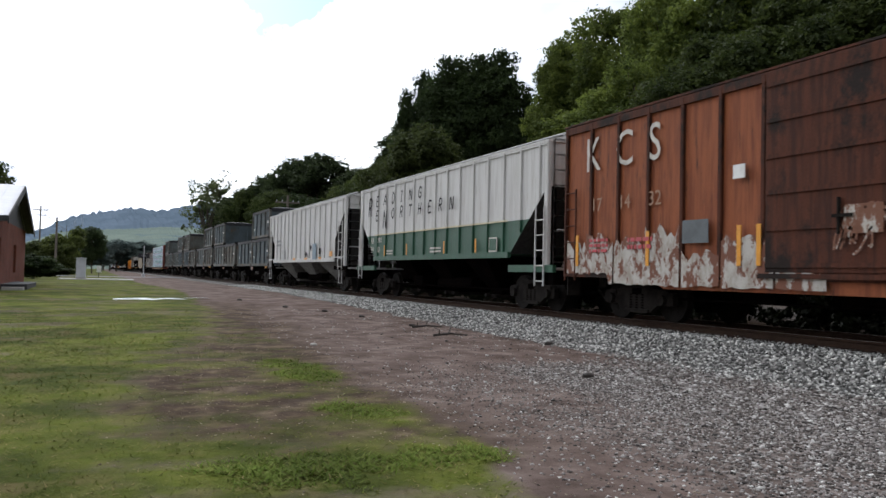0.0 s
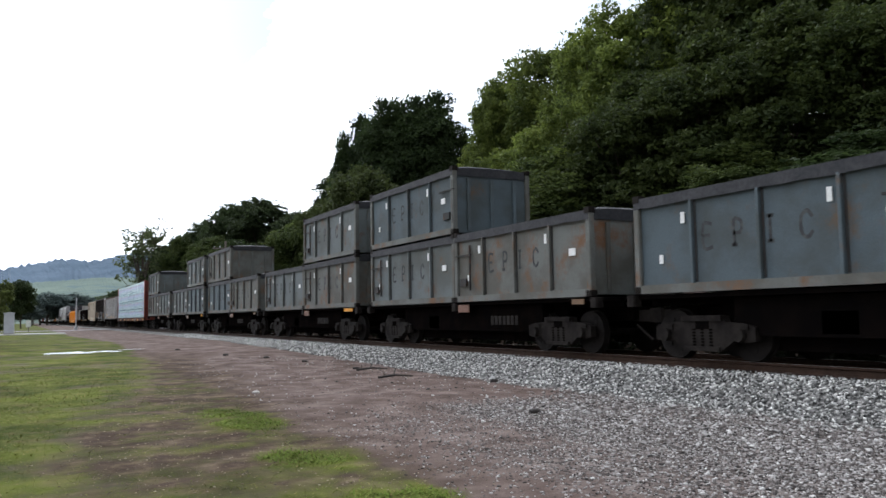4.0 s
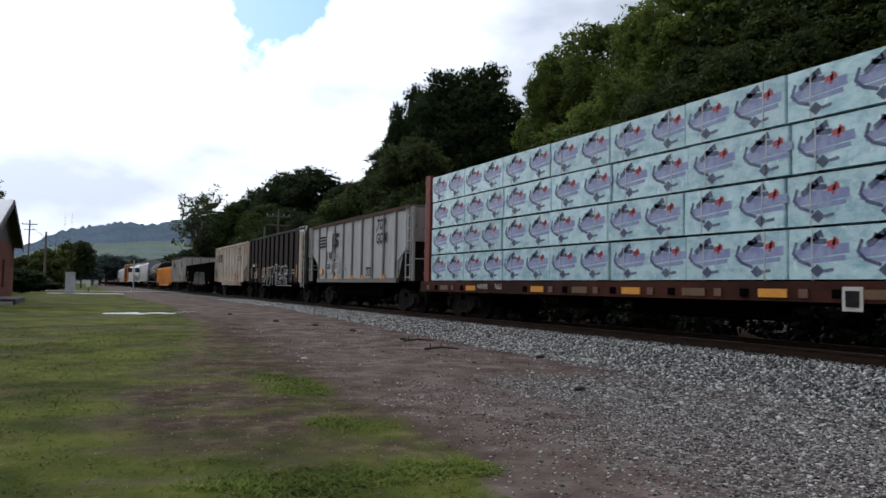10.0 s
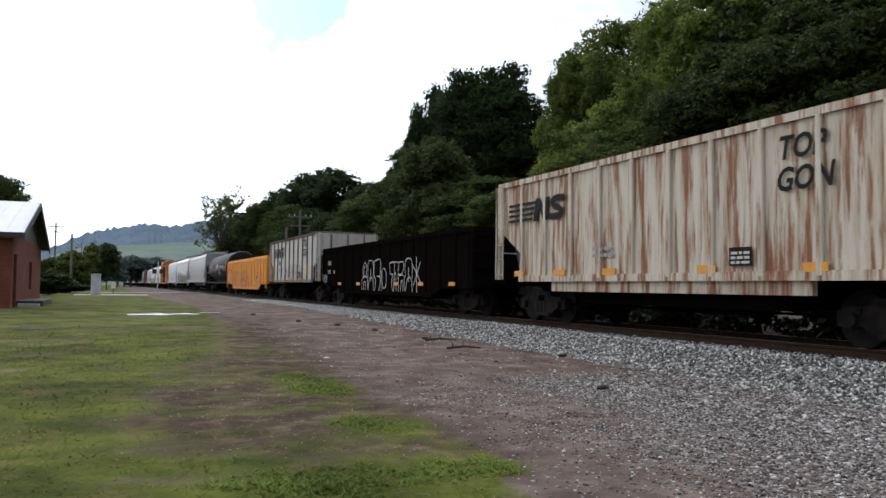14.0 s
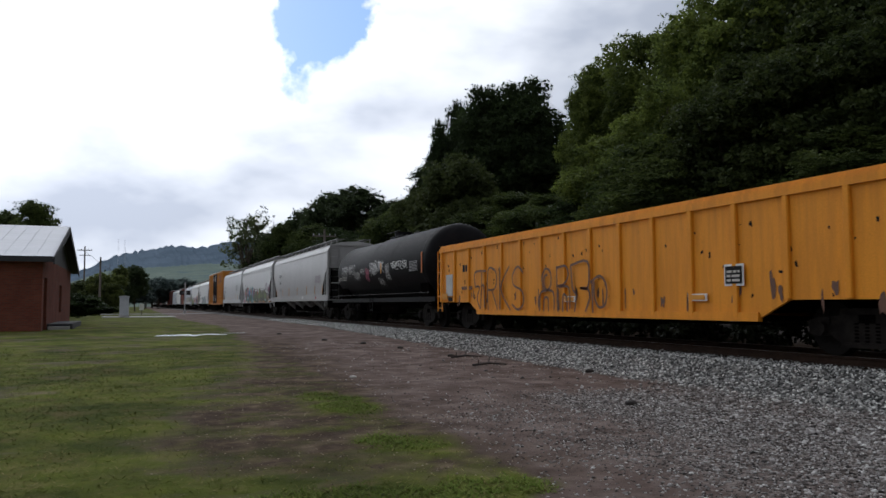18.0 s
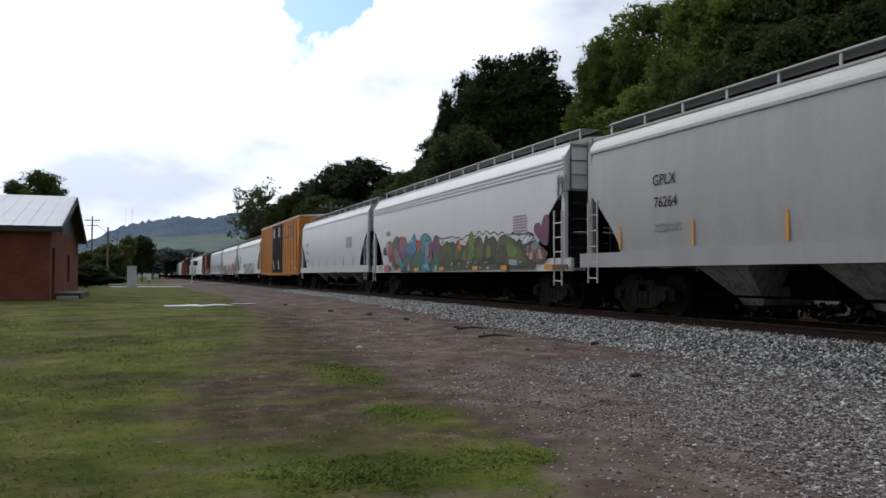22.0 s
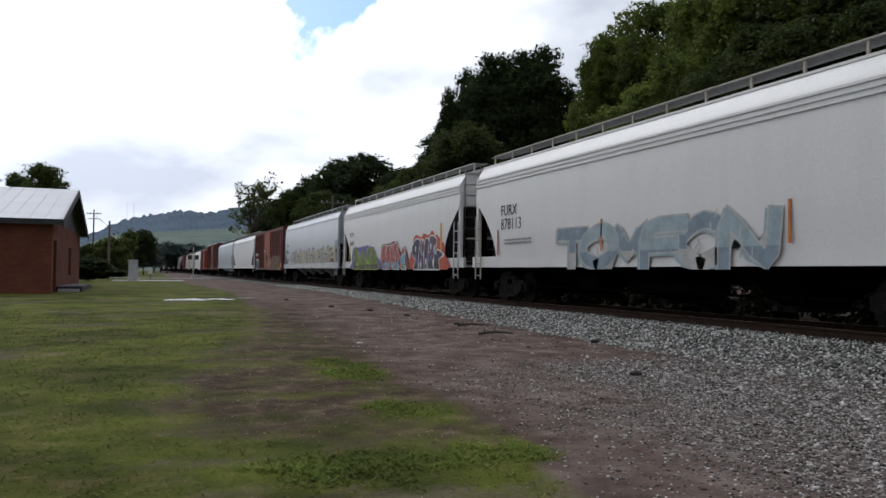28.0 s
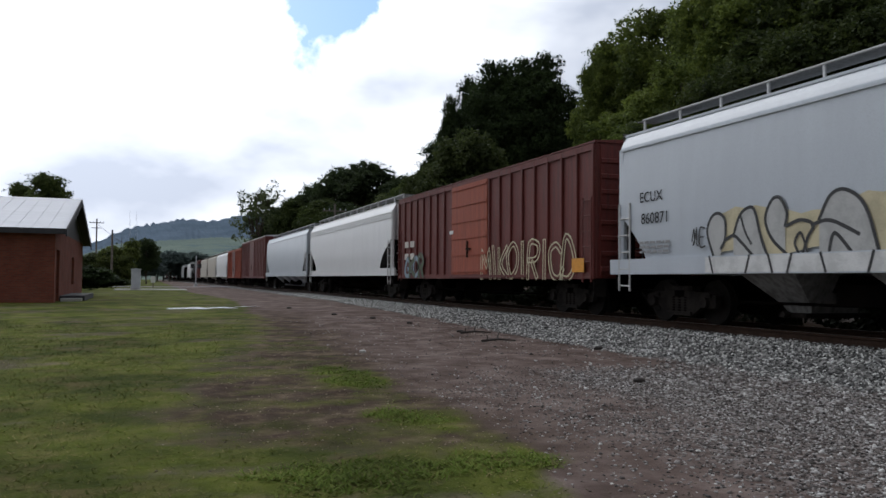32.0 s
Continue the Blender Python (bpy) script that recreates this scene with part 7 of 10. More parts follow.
def lumber_car():
    yf, yr = 132.1, 155.5
    car, h = car_base("lumber_car", "red-brown centre-beam flat car with tall bulkheads", "flat car", yf, yr, inset=2.4)
    deck = Shape().box(-1.5, 1.5, -h + 0.2, h - 0.2, 0.86, 1.09, 0.01)
    part("deck", deck.done("deck", M_DECK), car)
    for s in (-1, 1):
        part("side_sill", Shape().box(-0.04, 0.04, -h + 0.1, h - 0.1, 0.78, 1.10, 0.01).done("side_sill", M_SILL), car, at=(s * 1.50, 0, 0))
        k = 0
        y = -h + 0.9
        while y < h - 0.6:
            m = (M_REFLECT if k % 2 == 0 else M_SPRAY["soot"]) if k % 3 == 0 else M_UNDER if k % 3 == 1 else M_SPRAY["rust"]
            if s > 0 or not 5.2 < y < 7.6:
                part("reflector" if k % 3 == 0 else "strap_winch", Shape().box(-0.012, 0.012, y - (0.3 if k % 3 == 0 else 0.09), y + (0.3 if k % 3 == 0 else 0.09), 0.84, 0.98).done("winch", m), car, at=(s * 1.555, 0, 0))
            y += 0.62
            k += 1
    patch(car, -4.7, -5.05, 0.66, 1.02, M_LETTER_W, -1.57)
    patch(car, -4.76, -4.99, 0.72, 0.96, M_LETTER_B, -1.58)
    letters(car, "WRWK", 7.36, 0.85, 0.2, M_LETTER_W, -1.57)
    letters(car, "7662", 6.3, 0.85, 0.2, M_LETTER_W, -1.57)
    part("centre_beam", Shape().box(-0.06, 0.06, -h + 0.7, h - 0.7, 1.1, 4.5).done("centre_beam", M_DECK), car)
    for e in (-1, 1):
        head = part("bulkhead", Shape().box(-1.5, 1.5, -0.05, 0.05, 1.05, 4.52).done("bulkhead", M_DECK), car, "tall ribbed red-brown bulkhead", (0, e * (h - 0.5), 0))
        for x in (-1.45, -0.75, 0.0, 0.75, 1.45):
            part("post", Shape().box(-0.06, 0.06, -0.2, 0.2, 1.05, 4.55, 0.02).done("post", M_DECK), head, at=(x, 0, 0))
        for k in range(5):
            part("crossbar", Shape().box(-1.48, 1.48, -0.12, 0.12, 0, 0.1).done("crossbar", M_DECK), head, at=(0, e * 0.2, 1.3 + 0.75 * k))
    # wrapped bundles, four tiers on each side of the beam
    L, n = 21.7, 9
    b = L / n
    H = 0.835
    def bundle(side, shift):
        proto = thing("lumber_bundle", "wrapped lumber bundle in printed pale blue-white sheeting", "lumber bundle", (0, 0, -50), "lumber bundles on the flat car")
        part("wrap", Shape().box(-0.68, 0.68, -b / 2 + 0.012, b / 2 - 0.012, 0.03, H - 0.01, 0.02).done("wrap", M_WRAP), proto)
        batten = Shape().box(-0.66, 0.66, -0.04, 0.04, 0, 0.03).done("dunnage", M_TIE)
        for y in (-b * 0.3, b * 0.3):
            part("dunnage", batten, proto, at=(0, y, 0))
        if side < 0:
            for y in (-b / 4 + shift, b / 4 + shift * 0.6):
                s = Shape()
                ribbon(s, [(y - 0.54, 0.50), (y + 0.40, 0.42)], 0.15)
                ribbon(s, [(y - 0.50, 0.36), (y + 0.26, 0.30)], 0.07)
                ribbon(s, [(y - 0.1, 0.56), (y + 0.3, 0.52)], 0.05)
                part("print", s.done("print", M_BLUE), proto, "blue printed bar", (-0.684, 0, 0))
                s = Shape()
                ribbon(s, [(y + 0.38, 0.60), (y + 0.44, 0.44), (y + 0.32, 0.32), (y + 0.08, 0.24)], 0.055)
                ribbon(s, [(y + 0.26, 0.54), (y + 0.1, 0.64), (y - 0.06, 0.73)], 0.10)
                ribbon(s, [(y + 0.16, 0.66), (y + 0.04, 0.62), (y - 0.16, 0.61)], 0.08)
                ribbon(s, [(y + 0.02, 0.74), (y - 0.02, 0.64)], 0.035)
                ribbon(s, [(y - 0.08, 0.78), (y - 0.12, 0.68)], 0.03)
                s.plate([(y - 0.02, 0.27), (y + 0.11, 0.165), (y - 0.02, 0.06), (y - 0.15, 0.165)], -0.002, 0.002)
                ribbon(s, [(y - 0.16, 0.16), (y - 0.30, 0.18)], 0.05)
                part("print", s.done("print", M_INK), proto, "dark printed pattern", (-0.686, 0, 0))
                s = Shape()
                ribbon(s, [(y - 0.22, 0.57), (y - 0.38, 0.60)], 0.09)
                ribbon(s, [(y - 0.30, 0.50), (y - 0.34, 0.66)], 0.05)
                part("print", s.done("print", M_PRINT_RED), proto, "small red printed mark", (-0.686, 0, 0))
            for y in (-b * 0.3, b * 0.3):
                part("strap", Shape().box(-0.688, 0.688, y - 0.012, y + 0.012, 0.02, H - 0.004).done("strap", M_RAILING), proto)
        return proto

    for side in (-1, 1):
        protos = [bundle(side, shift) for shift in (0.0, 0.07, -0.07)]
        rng = random.Random(side)
        for tier in range(4):
            slide = (0.0, 0.06, -0.05, 0.03)[tier]
            for k in range(n):
                y = (yf + yr) / 2 - L / 2 + b * (k + 0.5) + slide
                c = copy_thing(rng.choice(protos), Matrix.Translation((TRACK_X + side * (0.80 + rng.uniform(-0.02, 0.03)), y, RAIL_Z + 1.10 + tier * 0.842)))
                CARS.append((c, y))
        for proto in protos:
            for o in list(proto.children_recursive) + [proto]:
                bpy.data.objects.remove(o)


def ns_marks(car, half, tone=M_LETTER_B, d=0.0):
    """Striped emblem and the two words of the car's kind, d towards the middle."""
    h = half - d
    s = Shape()
    for k in range(4):
        s.plate([(h - 0.85, 2.66 + 0.14 * k), (h - 2.15 - 0.05 * k, 2.66 + 0.14 * k), (h - 2.18 - 0.05 * k, 2.73 + 0.14 * k), (h - 0.85, 2.73 + 0.14 * k)], -0.003, 0.003)
    part("emblem", s.done("emblem", tone), car, "black striped emblem", (-1.60, 0, 0))
    zig = Shape().plate([(h - 2.22, 2.62), (h - 2.44, 2.62), (h - 2.52, 2.95), (h - 2.74, 2.62), (h - 2.94, 2.62), (h - 3.06, 3.20), (h - 2.86, 3.20), (h - 2.80, 2.88), (h - 2.58, 3.20), (h - 2.34, 3.20)], -0.003, 0.003)
    part("emblem", zig.done("emblem", tone), car, "black slanted N of the emblem", (-1.60, 0, 0))
    bend = Shape()
    ribbon(bend, soften([(h - 3.72, 3.12), (h - 3.35, 3.13), (h - 3.20, 3.03), (h - 3.32, 2.92), (h - 3.52, 2.88), (h - 3.62, 2.78), (h - 3.48, 2.69), (h - 3.06, 2.69)], 3), 0.16)
    part("emblem", bend.done("emblem", tone), car, "black curved S of the emblem", (-1.604, 0, 0))
    h = half
    letters(car, "TOP", -h + 3.62, 2.95, 0.54, tone, -1.60, 0.92, 0.025, 0.2)
    letters(car, "GON", -h + 3.66, 2.43, 0.54, tone, -1.60, 0.92, 0.025, 0.2)
    patch(car, -h + 4.75, -h + 4.2, 1.32, 1.65, M_LETTER_B, -1.60)
    lines(car, -h + 4.7, 1.36, 0.45, 0.25, 3, M_LETTER_W, -1.61)
    for y in (h - d - 1.2, h - d - 3.3, h - d - 5.4, -h + 5.6, -h + 3.1)[1 if d else 0:]:
        patch(car, y, y - 0.5, 1.2, 1.35, M_REFLECT, -1.60, "reflector")
    lines(car, h - 5.0, 1.6, 0.8, 0.3, 2, M_LETTER_G)


def top_gondolas():
    car, h = gondola("gondola_car", "grey-white high-sided gondola with dirty posts and black marks", 156.1, 169.45, 1.12, 3.66, M_GONDOLA, M_RIB, 11, bay=True, cut=1.18, cut_z=1.35, cut_lo=0.7)
    ns_marks(car, h, d=1.0)
    patch(car, 3.62, 2.82, 2.42, 3.34, M_SPRAY["silver"], -1.606)
    patch(car, 3.66, 2.85, 1.5, 1.98, M_SPRAY["silver"], -1.582)
    patch(car, 2.6, 1.75, 1.5, 1.98, M_SPRAY["silver"], -1.582)
    bars(car, 3.25, 2.1, 0.42, 0.26, 2, M_LETTER_B)
    bars(car, 2.6, 2.1, 0.6, 0.22, 2, M_LETTER_G)
    letters(car, "260", 3.58, 1.58, 0.36, M_LETTER_B)
    letters(car, "277", 2.52, 1.58, 0.36, M_LETTER_B)
    patch(car, 4.82, 4.32, 1.44, 1.68, M_REFLECT, -1.605, "reflector")
    # black car with a white end
    car, h = gondola("gondola_car", "tall black-brown hopper gondola with a rusty white end and white-line graffiti", 170.2, 184.85, 0.95, 3.78, M_BROWNBLACK, M_BLACK, 13, bay=True, cut=0.9, cut_z=1.2, cap_mat=M_DUSTRAIL, front_mat=M_CLEANGONDOLA)
    for s in (-1, 1):
        part("end_panel", Shape().box(-0.045, 0.045, -h + 0.2, -h + 1.5, 1.0, 3.8, 0.02).done("end_panel", M_RUSTY), car, "rust-stained white end panel", (s * 1.545, 0, 0))
        part("end_panel", Shape().box(-0.05, 0.05, -h + 0.15, -h + 1.55, 3.66, 3.88, 0.02).done("end_panel", M_WHITE), car, "white corner cap", (s * 1.55, 0, 0))
        part("ladder", ladder_mesh(0.5, 0.8, 3.6, 0.42), car, at=(s * 1.62, -h + 0.25, 0))
    part("end_slope", Shape().plate([(-h + 0.3, 3.8), (-h + 1.4, 2.0), (-h + 1.3, 1.95), (-h + 0.2, 3.75)], -1.45, 1.45).done("end_slope", M_WHITE), car, "white sloping end sheet")
    stroke_row(car, ("curl", "arch", "slash", "block"), 3.25, -0.1, 0.88, 1.98, 0.034, M_SPRAY["white"], -1.625, "sprayed white graffiti outline", fillw=0.98, jitter=1)
    stroke_row(car, ("roof", "bell", "arch", "bell"), -0.45, -3.62, 0.88, 2.05, 0.034, M_SPRAY["white"], -1.625, "sprayed white graffiti outline", fillw=0.98, jitter=2)
    stroke_row(car, ("loop", "crown"), 5.45, 4.50, 1.25, 1.75, 0.05, M_SPRAY["silver"], -1.625, "small sprayed white tag", jitter=3)
    for y in (-4.2, -5.0):
        stroke_row(car, ("letter_d",), y, y - 0.5, 1.2, 1.5, 0.02, M_LETTER_G, -1.612, "faint painted frame", "lettering", 0)
    bars(car, h - 1.2, 2.02, 0.75, 0.17, 5, M_LETTER_W, -1.61)
    letters(car, "2126", h - 2.1, 2.0, 0.26, M_LETTER_G, -1.61)
    for y in (h - 0.95, h - 2.75, h - 4.9, -h + 1.8):
        patch(car, y, y - 0.1, 1.3, 1.95, M_REFLECT, -1.625, "reflector")
    lines(car, -h + 2.8, 1.5, 0.6, 0.3, 2, M_LETTER_G, -1.61)
    lines(car, -h + 4.2, 1.5, 0.6, 0.3, 2, M_LETTER_G, -1.61)
    patch(car, 2.7, 0.5, 0.865, 0.885, M_LETTER_W, -1.61, "stripe")
    patch(car, -0.9, -4.6, 0.865, 0.885, M_LETTER_W, -1.61, "stripe")
    # rusty one
    car, h = gondola("gondola_car", "cream-white high-sided gondola streaked with orange rust", 185.55, 199.7, 1.12, 3.72, M_RUSTY, M_RUSTY, 12, bay=True, cap_mat=M_RUSTY, cut=1.18, cut_z=1.35, cut_lo=0.7)
    ns_marks(car, h)
    part("lower_sill", Shape().box(-0.05, 0.05, -h + 3, h - 3, 0.82, 1.08).done("lower_sill", M_RUSTY), car, at=(-1.45, 0, 0))
    # long low black gondola
    car, h = gondola("gondola_car", "long low black gondola with white-line graffiti", 201.0, 219.75, 0.62, 2.66, M_BLACK, M_BLACK, 15, end_lift=0.22)
    stroke_row(car, ("curl", "arch", "block", "drop"), 2.18, -1.15, 0.70, 1.98, 0.034, M_SPRAY["white"], -1.625, "sprayed white graffiti outline", fillw=0.98, jitter=4)
    stroke_row(car, ("roof", "bell", "arch", "star"), -1.54, -4.9, 0.68, 1.95, 0.032, M_SPRAY["white"], -1.625, "sprayed white graffiti outline", fillw=0.98, jitter=5)
    stroke_row(car, ("loop", "crown"), 8.75, 8.05, 1.0, 1.45, 0.06, M_SPRAY["slate"], -1.625, "small pale blue tag", jitter=6)
    patch(car, 8.95, 8.85, 1.1, 1.5, M_SPRAY["orange"], -1.62, "reflector")
    letters(car, "ASSX", h - 1.35, 1.85, 0.27, M_LETTER_W, -1.61)
    letters(car, "40", h - 2.4, 1.42, 0.26, M_LETTER_W, -1.61)
    letters(car, "2002", h - 1.35, 1.42, 0.27, M_LETTER_W, -1.61)
    for y in (6.0, 2.98, -1.98, -4.6, -7.4):
        patch(car, y, y - 0.5, 0.93, 1.05, M_REFLECT, -1.63, "reflector")
    # last of the three pale ones
    car, h = gondola("gondola_car", "grey-white high-sided gondola with grimy posts and dark ends", 220.45, 234.0, 1.12, 3.66, M_CLEANGONDOLA, M_DIRTYRIB, 12, bay=True, top_mat=M_TOPRAIL, cut=1.18, cut_z=1.35, cut_lo=0.7)
    ns_marks(car, h, d=0.79)
    bars(car, h - 3.3, 2.13, 0.45, 0.24, 2, M_LETTER_B)
    letters(car, "26", h - 3.28, 1.64, 0.30, M_LETTER_B)
    letters(car, "222", h - 4.08, 1.64, 0.30, M_LETTER_B)
    letters(car, "MW", h - 5.3, 1.63, 0.28, M_LETTER_B)
    lines(car, h - 5.35, 1.33, 0.4, 0.22, 3, M_LETTER_G)
    stroke_row(car, ("curl", "slash", "arch", "block"), 0.35, -2.5, 1.22, 2.06, 0.035, M_SPRAY["black"], -1.62, "thin black graffiti outline", fillw=0.95, jitter=7)
    scrawl(car, h - 0.9, h - 2.3, 1.5, 2.0, 3, M_SPRAY["black"], 42, -1.61, 0.02)
    patch(car, -h + 2.75, -h + 2.6, 1.5, 2.1, M_REFLECT, -1.61, "reflector")


def yellow_gondola():
    car, h = gondola("gondola_car", "chipped orange-yellow gondola with dark-line graffiti", 234.75, 254.35, 0.62, 2.76, M_YELLOW, M_YELLOW, 16, end_lift=0.32)
    part("upper_rail", Shape().box(-0.06, 0.06, -h + 0.2, h - 0.2, 2.84, 2.93, 0.02).done("upper_rail", M_YELLOW), car, at=(-1.5, 0, 0))
    stroke_row(car, ("roof", "letter_r", "kick", "snake"), 6.3, 2.75, 0.72, 1.98, 0.062, M_SPRAY["rust"], -1.625, "dark brown graffiti outline", fillw=0.95, jitter=8)
    stroke_row(car, ("curl", "bell", "block", "drop"), 1.9, -1.5, 0.68, 1.95, 0.062, M_SPRAY["rust"], -1.625, "dark brown graffiti outline", fillw=0.95, jitter=9)
    patch(car, 8.96, 8.36, 1.16, 1.9, M_SPRAY["silver"], -1.585)
    patch(car, h - 0.45, h - 1.0, 1.05, 1.25, M_REFLECT, -1.61, "reflector")
    patch(car, h - 1.1, h - 1.5, 0.98, 1.12, M_LETTER_B, -1.61)
    bars(car, h - 2.4, 1.95, 0.5, 0.22, 2, M_LETTER_B)
    lines(car, h - 2.3, 1.35, 0.9, 0.2, 1, M_SPRAY["rust"])
    for y in (0.6, -4.36):
        patch(car, y, y - 0.55, 0.93, 1.07, M_SIGN, -1.60)
        patch(car, y - 0.05, y - 0.5, 0.95, 1.05, M_REFLECT, -1.61, "reflector")
    patch(car, -5.42, -5.93, 1.2, 1.6, M_SIGN, -1.60)
    patch(car, -5.46, -5.89, 1.24, 1.56, M_LETTER_B, -1.61)
    lines(car, -5.5, 1.28, 0.34, 0.24, 3, M_LETTER_W, -1.618)
    # rust that runs down beside the posts
    rng = random.Random(78)
    for k in range(34):
        y, z = -h + 0.34 + (2 * h - 0.7) * (k // 2 + 0.5) / 17 + rng.uniform(-0.2, 0.2), rng.uniform(0.72, 1.1)
        pts = blob(rng, y, z + 0.12, rng.uniform(0.025, 0.07), rng.uniform(0.08, 0.3), 10, 0.3)
        part("rust_stain", Shape().add([(0, a, b) for a, b in pts], [tuple(range(10))]).done("rust_stain", M_SPRAY["rust"]), car, "brown rust run on the yellow paint", (-1.558, 0, 0))
    rng = random.Random(77)
    s = Shape()
    for _ in range(60):
        y, z, r = rng.uniform(-h + 0.5, h - 0.5), rng.uniform(1.0, 2.6), rng.uniform(0.02, 0.06)
        pts = blob(rng, y, z, r, r * rng.uniform(0.6, 1.8), 8, 0.3)
        s.add([(0, p[0], p[1]) for p in pts], [tuple(range(8))])
    part("rust_spots", s.done("rust_spots", M_STEEL), car, "chips of bare rusted steel", (-1.556, 0, 0))


def tank():
    car, h = tank_car("tank_car", "black tank car covered with white graffiti tags", 254.95, 271.35, 1.49, 2.53, 0.07)
    # marks follow the curve of the shell near its widest line
    shell = lambda z: math.sqrt(max(1.49 ** 2 - (z - 2.53) ** 2, 0.5)) + 0.012
    for k, (names, y0, y1, z0, z1, tone, wd) in enumerate((
            (("loop", "curl", "peak", "star", "letter_c"), 6.1, 3.45, 2.38, 2.88, "silver", 0.028), (("kick", "loop", "crown"), 3.5, 2.4, 2.12, 2.5, "silver", 0.026), (("letter_c", "letter_n"), 2.3, 1.6, 2.42, 2.58, "silver", 0.024), (("loop", "star"), 1.4, 0.85, 2.0, 2.6, "pink", 0.03),
            (("crown", "curl", "letter_n", "letter_e"), 0.68, -0.4, 2.3, 2.85, "white", 0.03), (("kick", "crown", "star"), -0.36, -1.55, 2.38, 2.84, "white", 0.032), (("loop", "curl"), -1.85, -2.4, 1.98, 2.7, "silver", 0.026), (("letter_n", "letter_e", "star", "letter_t"), -2.65, -4.0, 2.45, 2.68, "white", 0.03), (("loop", "snake"), -4.0, -4.86, 2.42, 2.7, "white", 0.028), (("crown", "star"), -0.6, -1.3, 1.75, 2.1, "silver", 0.026))):
        stroke_row(car, names, y0, y1, z0, z1, wd, M_SPRAY[tone], label="sprayed " + tone + " tag", skin=shell, jitter=60 + k, fillw=1.3)
        stroke_row(car, names[::-1], y0 - 0.1, y1 - 0.1, z0 - 0.08, z1 - 0.05, wd * 0.7, M_SPRAY[tone], label="sprayed " + tone + " tag", skin=shell, jitter=80 + k, fillw=1.2)
    letters(car, "NATX", 6.95, 2.05, 0.28, M_LETTER_W, -1.43)
    letters(car, "252312", 6.05, 2.05, 0.28, M_LETTER_W, -1.43)
    lines(car, -5.3, 2.2, 1.0, 0.42, 7, M_LETTER_G, -1.51)
    patch(car, -6.76, -6.86, 2.1, 2.9, M_SPRAY["orange"], -1.51, "reflector")
    patch(car, -1.3, -1.4, 2.25, 2.7, M_REFLECT, -1.52, "reflector")


def late_hoppers():
    car, h = hopper("hopper_car", "grey smooth-sided covered hopper with a roof walkway", 272.0, 291.2, M_DULLGREY, "smooth", 1.20, 4.22, bays=4, cut=1.5, cut_z=1.75, bay_mat=M_BAY)
    letters(car, "GPLX", h - 3.05, 2.75, 0.33, M_LETTER_B)
    letters(car, "76264", h - 3.1, 2.28, 0.32, M_LETTER_B)
    lines(car, h - 3.1, 1.85, 0.9, 0.2, 2, M_LETTER_G)
    lines(car, -6.13, 2.15, 1.5, 0.47, 6, M_SPRAY["lilac"])
    for y in (7.87, 5.26, 2.74, -0.33, -3.45, -5.95, -8.0):
        patch(car, y, y - 0.07, 1.5, 2.02, M_REFLECT, -1.58, "reflector")
    patch(car, -2.2, -2.6, 1.25, 1.4, M_SIGN, -1.62)
    patch(car, -h + 3.3, -h + 3.0, 1.22, 1.35, M_PRINT_RED, -1.62)

    car, h = hopper("hopper_car", "pale grey curved-side hopper with bright teal, pink and mossy graffiti", 291.75, 310.75, M_GREYWHITE, "curved", 1.12, 4.35, bays=3, cut=1.6, cut_z=2.0, bay_mat=M_UNDER)
    shard(car, 1, "fern", "navy", (6.0, 1.3), (6.05, 2.2), (5.4, 2.56), (5.14, 2.4), (5.33, 2.0), (5.2, 1.2))
    shard(car, 2, "coral", "navy", (6.5, 2.36), (6.1, 2.26), (6.05, 1.65), (6.4, 1.5), (6.66, 1.9))
    shard(car, 3, "coral", None, (5.72, 1.94), (5.35, 2.03), (4.95, 1.5), (5.0, 1.38), (5.5, 1.42))
    shard(car, 4, "coral", "navy", (5.05, 2.44), (4.2, 2.42), (4.1, 2.0), (4.12, 1.6), (4.9, 1.66))
    shard(car, 5, "azure", None, (4.55, 2.3), (4.36, 2.2), (4.39, 1.84), (4.58, 1.78), (4.68, 2.05))
    shard(car, 6, "teal", "navy", (5.33, 2.12), (5.0, 1.75), (4.6, 1.5), (4.12, 1.3), (4.13, 1.08), (4.76, 1.08), (5.2, 1.6))
    shard(car, 3, "fern", "navy", (4.1, 1.9), (3.5, 1.85), (3.1, 1.7), (2.1, 1.85), (2.1, 1.2), (3.2, 1.08), (4.1, 1.1))
    shard(car, 5, "teal", "navy", (4.2, 2.5), (3.9, 2.12), (3.45, 2.3), (3.0, 2.56), (2.82, 2.3), (2.74, 1.95), (3.4, 1.5), (3.75, 1.6), (4.05, 2.0))
    shard(car, 6, "azure", None, (3.6, 2.15), (3.2, 2.2), (3.0, 2.0), (3.3, 1.7), (3.6, 1.8))
    shard(car, 7, "haze", None, (3.75, 2.28), (3.3, 2.36), (3.1, 2.3), (3.4, 2.22))
    shard(car, 7, "red", "purple", (2.81, 2.08), (2.6, 2.3), (2.4, 2.2), (2.12, 2.42), (2.1, 2.0), (2.5, 1.88))
    shard(car, 8, "slate", None, (1.75, 2.3), (1.05, 2.2), (1.05, 1.7), (1.65, 1.5))
    shard(car, 9, "teal", "navy", (2.05, 2.42), (1.6, 2.5), (1.1, 2.32), (1.08, 2.16), (1.55, 2.26), (1.72, 2.1), (1.70, 1.45), (2.0, 1.36), (2.1, 1.9))
    shard(car, 10, "plum", "navy", (1.23, 2.0), (0.88, 2.1), (0.72, 1.7), (0.8, 1.4), (1.12, 1.32))
